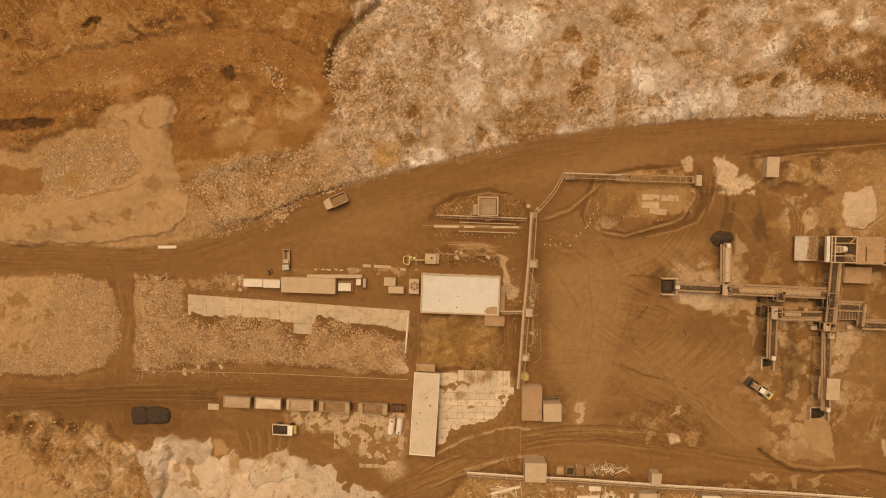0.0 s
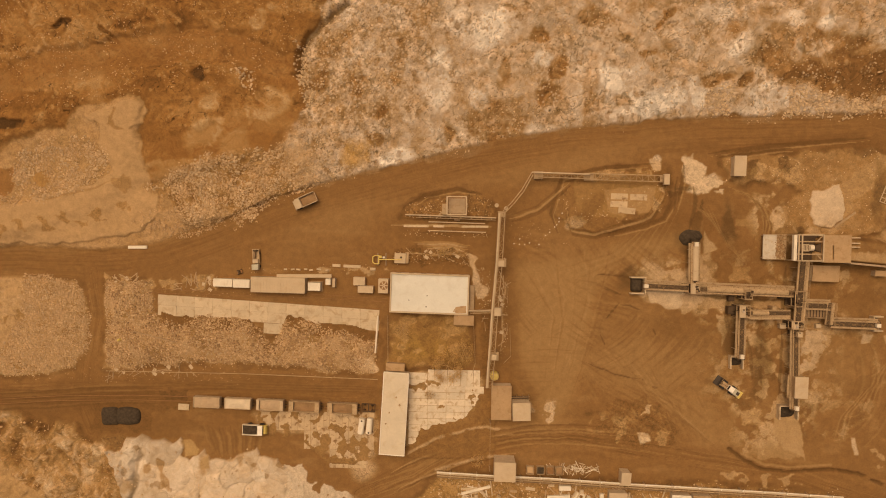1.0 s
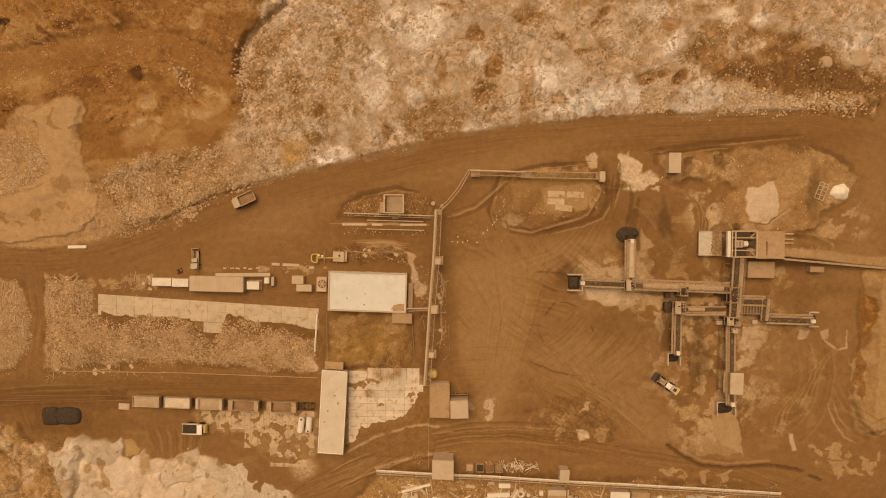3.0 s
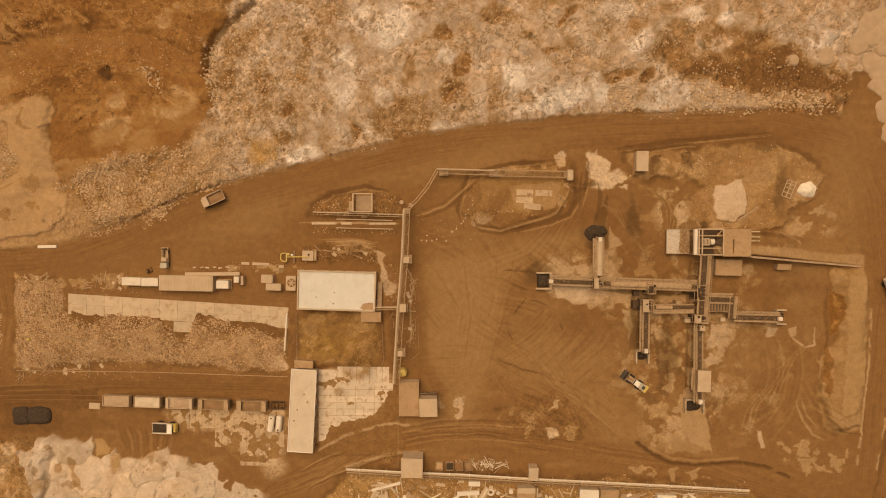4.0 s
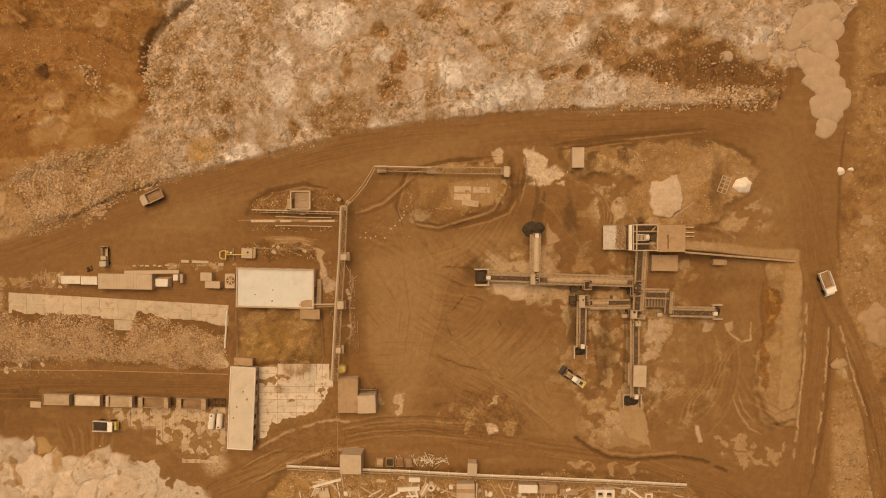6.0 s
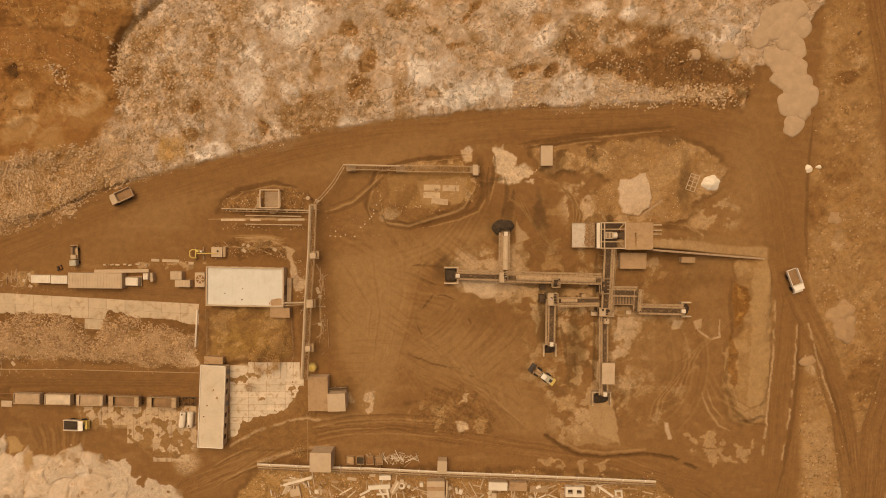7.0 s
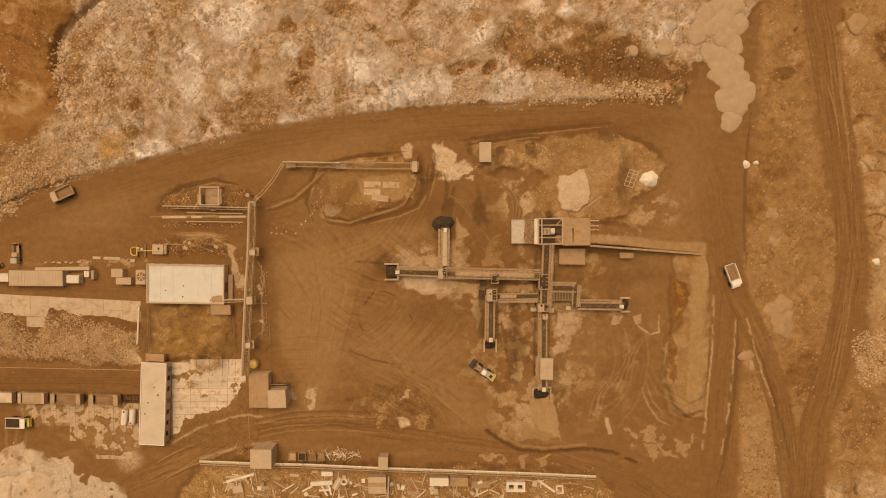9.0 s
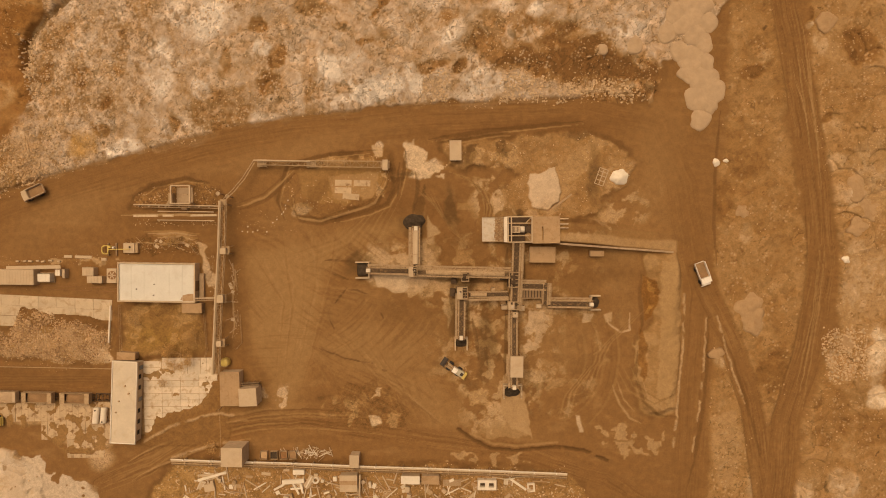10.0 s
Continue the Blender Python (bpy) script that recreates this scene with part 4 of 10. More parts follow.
    for ax_ in range(16):
        q_ = (ax_ * 37 % 16) / 16
        stroke([(-52 + 1.25 * ax_, -61 - 2.5 * q_), (-51 + 1.15 * ax_ + q_, -66), (-48.6 + 0.95 * ax_, -70.5 - 2 * q_)], 0.35 + 0.5 * q_, (0.14, 0.072, 0.033) if ax_ % 3 else (0.34, 0.20, 0.10), 0.35)
    # white heaps: overlapping truck loads, the shade of the clefts between put into the colour
    wh = patch(A_WHITE, (0.49, 0.37, 0.25), 0.05, 0.97, 1.0)
    if wh.max() > 0.01:
        field(wh * 0.9, [(0.33, 0.20, 0.105), (0.43, 0.295, 0.175), (0.50, 0.38, 0.26), (0.55, 0.44, 0.325), (0.62, 0.52, 0.40)], 0.61, 12, 341, blobs(WHITE_MARKS) - 0.2 * step(-52, -34, x + 6 * jx) * step(-79, -72, y + 5 * jy), 0.30, 0.26, 0.08, 0.65, (130, 0.3), 0.05)
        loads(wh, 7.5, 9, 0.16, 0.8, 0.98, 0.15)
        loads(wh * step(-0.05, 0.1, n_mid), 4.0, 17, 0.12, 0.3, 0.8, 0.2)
        lay(wh * 0.6 * step(0.40, 0.44, jx + 0.5 * n_mid), (0.24, 0.135, 0.065))
        z = z + wh * 0.3
    patch([(-58.7, -67.1), (-55.9, -66.7), (-53.5, -70.2), (-54.3, -72.2), (-58.3, -72.3)], (0.41, 0.255, 0.12), 0.15, 0.95, 0.8)
    patch([(-53.5, -74.2), (-50.4, -71.3), (-49.6, -75.6), (-52.8, -76.5)], (0.41, 0.26, 0.13), 0.15, 0.9, 0.8)
    patch(A_WHITETAIL, (0.54, 0.43, 0.31), 0.3, 0.9, 2.0, -0.2)

    # yards, slab pads, islands
    for poly, rgb, st, am in ((A_PADW, (0.42, 0.275, 0.155), 0.5, 0.75), (A_PADE, (0.45, 0.30, 0.17), 0.4, 0.85), (A_APRON, (0.47, 0.32, 0.19), 0.35, 0.85), (A_ISLE_W, (0.235, 0.125, 0.058), 0.8, 0.8)):
        m_ = area(poly, 0.8)
        lay(m_ * am, rgb, st)
    lay(spot(0, -73, 4, 7, 10) * 0.75, (0.5, 0.345, 0.21), 0.9)
    gr = area(A_GRASS, 1.0)
    lay(gr * 0.6, (0.29, 0.168, 0.072), 0.5)
    lay(gr * 0.55 * spot(19, -36, 8, 4, 0, 0.8), (0.31, 0.18, 0.058), 0.4)
    lay(gr * 0.7 * step(0.05, 0.12, n_mid + 0.4 * jx), (0.38, 0.23, 0.11), 0.5)
    lay(gr * 0.5 * step(-0.16, -0.2, n_mid + 0.4 * jy), (0.20, 0.105, 0.045), 0.5)
    ie = area(A_ISLE_E, 0.6)
    lay(ie * 0.6, (0.215, 0.11, 0.048), 0.35)
    patch([(66, 17.5), (77, 20), (92, 21.5), (94, 12), (88, 8), (78, 6.5), (70, 8), (66, 13)], (0.30, 0.168, 0.076), 0.2, 0.85, 2.5)
    patch([(76, 16), (92, 17), (91, 8.5), (78, 8)], (0.37, 0.222, 0.112), 0.15, 0.85, 1.2)
    patch([(63.5, 7), (69, 7.4), (71, 4.4), (66, 3.4)], (0.46, 0.31, 0.18), 0.6, 0.8, 2.0, -0.1)
    patch([(92, 17), (95, 16), (94.5, 9), (91.5, 7)], (0.43, 0.28, 0.155), 0.8, 0.8, 2.0, -0.05)
    patch([(72, 21), (90, 22.5), (92, 20.5), (72, 18.5)], (0.40, 0.25, 0.13), 0.8, 0.7, 2.0, 0.0)
    z = z + ie * (0.35 + 0.15 * n_mid)
    for cx, cy, rx, ry in ((103.6, 22.4, 1.8, 4), (107, 17.4, 4.6, 2.2), (92, 24, 2, 1.6), (66.3, 4.8, 3, 1.5), (53.5, -53.5, 1.6, 2.6)):
        lay(0.8 * spot(cx, cy, rx, ry, 20, 0.25), (0.60, 0.45, 0.30), 0.7)

    sc = area(A_SCRAP, 0.8)
    if sc.max() > 0.01:
        field(sc, [(0.16, 0.078, 0.033), (0.23, 0.118, 0.051), (0.30, 0.168, 0.077), (0.37, 0.225, 0.112), (0.47, 0.32, 0.185)], 0.50, 9, 371, 0.0, 0.26, 0.26, 0.1, 0.6, None, 0.5)
        grass_ = sc * step(58, 34, x + 2 * n_mid)
        lay(grass_ * 0.6, (0.36, 0.212, 0.092), 0.7)
    # debris ground round the northeastern yard
    ne = area(A_NE, 0.8)
    if ne.max() > 0.01:
        field(ne * 0.95, [(0.15, 0.074, 0.032), (0.225, 0.115, 0.05), (0.29, 0.16, 0.075), (0.345, 0.205, 0.104), (0.41, 0.262, 0.142), (0.52, 0.38, 0.24)], 0.50, 12, 401, 0.2 * step(160, 166, x + 2 * n_mid) * step(0.0, 0.2, n_fine + n_mid), 0.26, 0.22, 0.05, 0.6, (30, 0.12), 0.3)
    patch([(122, 24), (136, 25.5), (139, 18), (131, 17), (121, 19.5)], (0.40, 0.25, 0.13), 0.6, 0.8, 2.5, -0.15)
    patch([(152, 9), (160, 20), (166, 26), (160, 27), (148, 17), (149, 6)], (0.375, 0.23, 0.118), 0.3, 0.8, 2.0)
    z = z + ne * (0.45 + 0.25 * fbm(x, y, 6, 4, 93))
    pale_heap = patch([(140.4, 15.9), (148.5, 17.3), (150.1, 13.6), (149.9, 6.8), (147.7, 4.5), (140.5, 5.0), (139.9, 12.7)], (0.54, 0.405, 0.272), 0.12, 0.95, 1.6)
    z = z + 0.9 * step(139, 145, x) * pale_heap
    for cx, cy, rx, ry in ((121, 22, 1.8, 4), (131, 25, 1.6, 3.4), (156, 28, 3, 1.5), (160.5, 14, 2, 9)):
        lay(0.65 * spot(cx, cy, rx, ry), (0.13, 0.07, 0.034))

    # dark rims: ruts and damp edges, with contact shade put into the colour
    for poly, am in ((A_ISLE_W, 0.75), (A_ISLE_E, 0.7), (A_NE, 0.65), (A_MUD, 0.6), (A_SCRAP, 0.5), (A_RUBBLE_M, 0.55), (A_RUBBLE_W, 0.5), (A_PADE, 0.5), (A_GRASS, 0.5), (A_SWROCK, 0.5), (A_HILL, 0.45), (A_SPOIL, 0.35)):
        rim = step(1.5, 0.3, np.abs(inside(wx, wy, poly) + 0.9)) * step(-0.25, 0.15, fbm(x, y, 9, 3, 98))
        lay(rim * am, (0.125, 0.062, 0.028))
        z = z - 0.10 * rim
    # pale dust spilled round the plant
    for cx, cy, rx, ry, tu in ((143.5, -26.5, 6, 5, 0), (146, -36, 4, 8, 0), (142, -45, 5, 7, 30), (124, -26, 8, 5, 0), (140, -50.5, 6, 3, 25), (121, -50, 4, 4, 0), (127, 8, 4, 6, 0), (96, -9, 8, 3, 10), (110, -20, 5, 4, 0), (158, -28, 3, 2, 0), (130, -59, 10, 4, 5), (171, 4, 9, 4, 30), (60, -53, 2, 2, 0), (163, -5, 5, 2.5, 0), (156, -4, 6, 2, 0)):
        lay(0.85 * spot(cx, cy, rx * 1.25, ry * 1.25, tu) * step(-0.02, 0.16, fbm(x + 2.5 * n_mid, y, 6, 5, 96, 0.62)), (0.47, 0.315, 0.18), 0.4)
    zone = step(-6, 6, inside(wx, wy, [(86, -24), (96, -6), (112, 8), (164, 6), (166, -34), (156, -62), (124, -66), (108, -44), (100, -26)]))
    px_, py_ = x + 3 * fbm(x, y, 7, 4, 141, 0.6), y + 3 * fbm(x, y, 7, 4, 142, 0.6)
    lay(zone * 0.3 * step(0.11, 0.13, fbm(px_, py_, 9, 6, 143, 0.62)), (0.40, 0.255, 0.135), 0.4)
    lay(zone * 0.4 * step(0.22, 0.25, fbm(px_, py_, 9, 6, 143, 0.62)), (0.50, 0.35, 0.21), 0.3)
    lay(zone * 0.5 * step(0.10, 0.2, fbm(px_, py_, 8, 6, 144, 0.62)), (0.155, 0.078, 0.035))
    DUST, GREYDUST = (0.48, 0.33, 0.195), (0.55, 0.405, 0.26)
    patch([(85.8, -12.0), (88.6, -8.3), (94.1, -9.7), (100.5, -8.3), (102.8, -12.0), (102.8, -13.8), (89.5, -12.9)], DUST, 0.3, 0.85, 1.8, -0.25)
    patch([(90.0, -16.0), (102.4, -16.0), (101.0, -21.2), (97.8, -21.7), (91.4, -19.4)], GREYDUST, 0.2, 0.95, 0.9)
    patch([(101.0, -17.1), (107.4, -16.6), (107.0, -20.3), (103.3, -23.1), (101.5, -23.1)], DUST, 0.3, 0.85, 1.4, -0.3)
    patch([(107.8, 2.7), (111.9, -2.8), (107.8, -4.2), (107.3, -0.9)], DUST, 0.2, 0.85, 0.8)
    patch([(100.8, 26.5), (103.1, 26.5), (107.7, 23.8), (107.2, 20.1), (113.6, 18.3), (113.2, 14.6), (109.5, 15.5), (107.3, 14.6), (101.8, 18.8), (102.7, 22.0)], GREYDUST, 0.3, 0.95, 1.6, -0.35)
    patch([(89.9, 25.2), (94.0, 25.2), (94.4, 22.0), (91.2, 22.0)], DUST, 0.3, 0.9, 1.4)
    patch([(128.2, 10.5), (131.4, 10.5), (132.3, 4.5), (129.6, 3.2), (127.8, 6.4)], DUST, 0.3, 0.85, 1.8, -0.25)
    patch([(140.8, -27.6), (145.4, -28.5), (146.3, -32.1), (142.8, -40.5), (139.1, -40.5), (138.6, -32.2)], GREYDUST, 0.3, 0.85, 2.0, -0.2)
    patch([(112.1, -24.4), (116.2, -24.0), (116.2, -28.6), (114.4, -33.2), (113.5, -27.7)], DUST, 0.3, 0.85, 1.8, -0.2)
    patch([(126.3, -32.2), (135.4, -27.6), (135.9, -40.5), (130.0, -40.5), (122.7, -39.6)], (0.40, 0.255, 0.135), 0.35, 0.8, 2.2, -0.12)
    patch([(128, -40), (136, -38), (136, -52), (130, -56), (125, -48)], (0.43, 0.285, 0.16), 0.35, 0.8, 2.4, -0.05)
    patch([(157.1, -28.9), (160.3, -28.9), (159.9, -31.6), (157.2, -31.6)], GREYDUST, 0.2, 0.85, 1.2)
    patch([(163.5, -28.8), (166.2, -28.8), (166.7, -32.0), (164.4, -32.0)], DUST, 0.2, 0.8, 1.2)
    stroke([(164.8, -30), (165.3, -32.0), (168.9, -34.8), (172.1, -34.3), (172.0, -28.6)], 0.4, (0.50, 0.35, 0.215), 0.8)
    patch([(107.9, -18.4), (116.1, -18.9), (115.2, -21.2), (107.9, -21.2)], (0.42, 0.27, 0.148), 0.3, 0.85, 1.4)
    patch([(122.1, -18.9), (135.3, -18.4), (134.8, -21.1), (122.1, -21.6)], (0.40, 0.25, 0.135), 0.3, 0.85, 1.4)
    patch([(117.0, -9.2), (121.5, -8.3), (122.5, -12.9), (116.1, -12.9)], (0.39, 0.235, 0.12), 0.4, 0.8, 1.6)
    patch([(117.3, 6.8), (122.8, 6.8), (122.3, 4.5), (117.3, 4.6)], (0.36, 0.215, 0.108), 0.2, 0.6, 0.5)
    patch([(121, -50), (127, -47), (128, -58), (121, -58)], (0.40, 0.25, 0.13), 0.4, 0.8, 2.6, 0.0)
    patch([(138, -46), (150, -43), (153, -52), (140, -54)], (0.40, 0.255, 0.138), 0.4, 0.5, 2.8, 0.06)
    for poly in ([(95.8, 15.6), (101.3, 15.6), (100.9, 13.7), (96.3, 13.7)], [(120.4, 25.5), (124.0, 25.5), (123.6, 22.8), (120.4, 22.8)], [(129.2, 26.0), (132.6, 26.0), (131.7, 22.8), (129.9, 22.8)], [(104.1, 6.4), (106.8, 12.8), (107.7, 12.8), (106.4, 0.9), (103.2, 0)], [(136, 4.5), (138, 4.5), (138.2, 1.8), (136, 1.8)]):
        patch(poly, (0.115, 0.06, 0.028), None, 0.7, 1.6, -0.3)
    mud = area(A_MUD, 2.5)
    lay(mud * 0.55 * step(-0.1, 0.3, n_mid), (0.18, 0.093, 0.042), 0.7)
    lay(mud * 0.6 * step(0.1, 0.35, fbm(wx, wy, 4, 4, 95)), (0.42, 0.27, 0.15), 0.7)
    lay(0.5 * spot(170, -60, 10, 5, -20) * step(0.0, 0.3, n_mid), (0.45, 0.29, 0.16), 0.5)

    # berm between plant and haul road
    be = area(A_BERM, 0.8)
    lay(be * 0.75, (0.335, 0.198, 0.098), 0.2)
    # berm's western shadow line painted dark, here and in a stroke below
    lay(0.3 * step(1.3, 0.3, np.abs(inside(wx, wy, A_BERM) + 0.6)) * step(181, 179, x), (0.12, 0.058, 0.025))
    lay(be * 0.5 * step(0.05, 0.2, n_mid), (0.41, 0.26, 0.135))
    patch([(181.6, -12), (187.5, -12), (187.4, -37.2), (186.6, -59.0), (180, -55.3), (181.5, -34)], (0.385, 0.24, 0.122), 0.15, 0.8, 1.5)
    patch([(176.1, -16.1), (179.6, -17.9), (181.4, -22.3), (181.1, -25.9), (179.5, -29.5), (177.2, -31.3), (175.9, -25.9)], (0.215, 0.097, 0.033), 0.4, 0.9, 1.0)
    patch([(178.0, -17.8), (180.6, -20.5), (180.0, -24.0), (178.2, -22.0)], (0.36, 0.19, 0.07), 0.4, 0.7, 1.6, -0.1)
    patch([(178.0, -26.0), (179.8, -27.0), (178.6, -30.0), (177.0, -29.5)], (0.36, 0.19, 0.07), 0.4, 0.7, 1.6, -0.1)
    patch([(175.0, -33.0), (177.0, -34.8), (177.2, -49.1), (175.6, -51.0), (174.8, -43.8)], (0.22, 0.10, 0.036), 0.4, 0.8, 1.6)
    patch([(173.6, -38.0), (175.0, -39.0), (175.0, -49.0), (173.8, -50.0)], (0.40, 0.25, 0.13), 0.4, 0.6, 1.6, -0.1)
    for line_, wd_, rgb_, am_ in (([(175.8, -15.2), (175.2, -24), (176.2, -32), (175.2, -36)], 0.9, (0.12, 0.058, 0.025), 0.55), ([(174.7, -40.2), (173.9, -49.2), (176.2, -57.0), (181.0, -61.6), (187.0, -62.2)], 0.7, (0.13, 0.064, 0.028), 0.55), ([(175.8, -50.2), (177.6, -56.0), (181.8, -59.6), (186.4, -60.2)], 0.4, (0.43, 0.28, 0.15), 0.55), ([(166.4, -51.5), (168.6, -57.5), (172.0, -62.5), (176.0, -64.5)], 0.5, (0.44, 0.29, 0.16), 0.6), ([(167.8, -50.5), (170.2, -56.5), (173.6, -60.5)], 0.3, (0.42, 0.27, 0.145), 0.6)):
        stroke(line_, wd_, rgb_, am_)
    z = z + be * 1.6 * step(0, 3.5, inside(wx, wy, A_BERM))

    # country to the east
    for poly, k in ((A_EAST, 0), (A_EAST_FAR, 1), (A_EAST_S, 2)):
        m_ = area(poly, 1.2)
        if m_.max() < 0.01:
            continue
        field(m_, [(0.16, 0.078, 0.033), (0.235, 0.12, 0.052), (0.295, 0.162, 0.075), (0.345, 0.203, 0.101), (0.40, 0.252, 0.135), (0.50, 0.36, 0.225), (0.66, 0.54, 0.39)], 0.46 if k == 1 else 0.40, 21, 351 + 10 * k, blobs(EAST_MARKS) + blobs(EAST_MARKS_MORE), 0.20, 0.20, 0.10, 0.6, (85, 0.12), 0.25)
        facets(m_ * step(-0.05, 0.1, n_mid), 4.0, 258 + 10 * k, 0.86, 1.12, 2.0, 1.0, 0.5)
        g1, g2, grn = cells(x - 30 + 0.3 * jx, y + 20, 0.9, 8)
        crumb = step(0.0, 0.2, fbm(x, y, 8, 3, 319)) * m_
        lay(crumb * 0.5 * step(0.82, 0.84, grn) * step(0.42, 0.34, g1), (0.50, 0.345, 0.205))
        lay(crumb * 0.5 * step(0.14, 0.12, grn) * step(0.5, 0.4, g1), (0.17, 0.085, 0.037))
        if k == 1:
            loads(m_ * step(-0.05, 0.1, n_big + 0.3 * n_mid), 6.5, 12, 0.10, 0.8, 0.95, 0.3)
        z = z + m_ * (0.5 + 0.5 * fbm(x, y, 7, 4, 108))
    plough = area(A_EAST, 1.2) * step(-10, 10, y)
    lay(plough * 0.25 * step(-0.2, 0.5, np.sin(y * 1.1 + 2 * n_mid)), (0.30, 0.165, 0.075))

    # haul ways: packed, with wheel marks drawn along them
    for line, half, fade in ((W_MAIN, 5.2, 0.7), (W_E2, 3.6, 0.5), (W_E3, 4.6, 0.5), (W_NORTH, 2.6, 0.8), (W_RAIL, 3.0, 2.0), (W_CURVE, 3.0, 1.2)):
        d, s = along(x + 0.5 * n_mid, y + 0.5 * n_mid, line)
        road = step(half + fade, half - fade, np.abs(d) + 0.8 * n_mid)
        lay(road * 0.85, (0.225, 0.115, 0.052), 0.08)
        marks = fbm(d * 1.4, s * 0.03, 1.0, 3, 111)
        wear = 0.5 if line is W_MAIN else 1.0
        lay(road * 0.55 * wear * step(0.05, 0.45, marks), (0.17, 0.083, 0.037))
        lay(road * 0.45 * wear * step(0.10, 0.5, -marks), (0.30, 0.168, 0.083))
        fine_ = fbm(d * 3.0 + 0.5 * jx, s * 0.06, 1.0, 3, 115)
        lay(road * 0.3 * wear * step(0.22, 0.34, fine_), (0.345, 0.205, 0.105))
        lay(road * 0.5 * wear * step(-0.24, -0.36, fine_), (0.14, 0.068, 0.03))
        z = z * (1 - 0.85 * road) - 0.12 * road * step(0.0, 0.4, marks)
        rim = step(half + 2.0, half + 0.6, np.abs(d)) * step(half - 0.8, half + 0.5, np.abs(d))
        z = z + 0.22 * rim * step(0.0, 0.3, n_mid)
    for cx, cy, rx, ry, tu in ((62, -22, 9, 34, -8), (84, -44, 28, 6, -32), (150, -38, 9, 14, 0), (98, -33, 16, 8, -20), (168, -12, 7, 14, 0), (62, 24, 30, 3, 12), (-6, 6, 14, 5, 20), (180, 15, 7, 18, 0)):
        lay(0.6 * spot(cx, cy, rx, ry, tu, 0.9), (0.295, 0.167, 0.082))
    for cx, cy, rx, ry, tu in ((48, -30, 3, 24, 0), (57, -48, 5, 8, 0), (96, 4, 10, 5, 20), (116, -6, 8, 5, 0), (30, 2, 16, 5, 0), (100, -28, 10, 4, 10), (164, -16, 12, 3, 0), (112, 6, 8, 3, 30), (30, -8, 18, 3, 0), (140, 30, 30, 2.0, 2), (24, -62, 14, 4, 20), (70, 8, 8, 2, 40)):
        lay(0.5 * spot(cx, cy, rx, ry, tu, 0.9), (0.155, 0.075, 0.032))
    # the swept, dry run across the yard and single skid marks on it
    for soft_, am_ in ((5.0, 0.35), (1.6, 0.3)):
        lay(am_ * step(-soft_, soft_, inside(x + 2 * n_mid + jx, y + 2 * n_mid + jy, [(49.0, -8.3), (69.8, -5.6), (82.5, -1.1), (104.0, 2.5), (104.1, -1.1), (82.5, -8.3), (74.4, -15.6), (70.8, -35.6), (68.0, -48.4), (61.7, -59.5), (57.1, -59.5), (56.2, -48.5), (50.7, -36.6), (49.8, -20.2)])), (0.335, 0.20, 0.10), 0.06)
    lay(0.4 * step(-3, 3, inside(x + 2 * n_mid + jx, y + 2 * n_mid + jy, [(74, -36), (88, -30), (104, -40), (116, -56), (122, -66), (108, -64), (96, -50), (84, -45)])), (0.325, 0.192, 0.096))
    for line, wd_ in (([(81.6, -20.1), (77.6, -25.1)], 0.42), ([(81.6, -20.5), (85.2, -20.8), (88.4, -22.3)], 0.36), ([(74.4, -11.0), (82.5, -11.5), (86.1, -12.4)], 0.5), ([(74.8, -14.2), (82.5, -17.8)], 0.5), ([(75.9, -30.1), (77.6, -33.7)], 0.3), ([(92.5, -28.2), (93.4, -30.5)], 0.3), ([(92.6, -46.4), (94.4, -47.3)], 0.4), ([(71.7, -39.3), (80.8, -42.9), (89.8, -44.6)], 0.35)):
        stroke(line, wd_, (0.12, 0.06, 0.027), 0.75, 0.08)
    for k_ in range(14):
        a_ = 0.11 * k_
        stroke([(46 + 3 * k_, -6 + 0.7 * k_), (57 + 1.4 * k_ + k_ * 3 % 5, -18 - k_ * 7 % 9), (57 + 0.9 * k_, -44 - k_ * 5 % 8)], 0.22 + 0.1 * (k_ % 3), (0.19, 0.095, 0.042) if k_ % 2 else (0.36, 0.22, 0.115), 0.14 + 0.04 * (k_ * 5 % 7))
        stroke([(72 + 1.2 * k_ + k_ * 5 % 7, -34 - 0.5 * k_), (90 + 1.0 * k_, -46 - 0.8 * k_ - k_ * 3 % 4), (108 + 0.6 * k_, -60 - 0.6 * k_)], 0.22 + 0.1 * (k_ % 3), (0.19, 0.095, 0.042) if k_ % 2 else (0.36, 0.22, 0.115), 0.14 + 0.04 * (k_ * 5 % 7))
        stroke([(88 + k_, 3 + 0.6 * k_), (78 + k_, -4 - 0.4 * k_), (60 + 1.5 * k_, -9 - 0.8 * k_)], 0.2 + 0.08 * (k_ % 3), (0.19, 0.095, 0.042) if k_ % 2 else (0.36, 0.22, 0.115), 0.12 + 0.03 * (k_ * 5 % 7))
        stroke([(100 + 0.8 * k_, 14 - 0.3 * k_), (109 + 0.5 * k_, 8 - 0.8 * k_), (116 + 0.5 * k_, -1 - 0.6 * k_)], 0.2, (0.15, 0.075, 0.033) if k_ % 2 else (0.35, 0.21, 0.108), 0.4)
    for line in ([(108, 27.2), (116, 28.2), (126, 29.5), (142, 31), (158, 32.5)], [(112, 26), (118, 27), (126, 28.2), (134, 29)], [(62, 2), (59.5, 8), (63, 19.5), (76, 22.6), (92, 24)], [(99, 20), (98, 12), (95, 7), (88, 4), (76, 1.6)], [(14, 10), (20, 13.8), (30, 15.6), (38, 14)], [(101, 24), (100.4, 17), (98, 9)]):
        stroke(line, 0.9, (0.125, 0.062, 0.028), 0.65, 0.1)
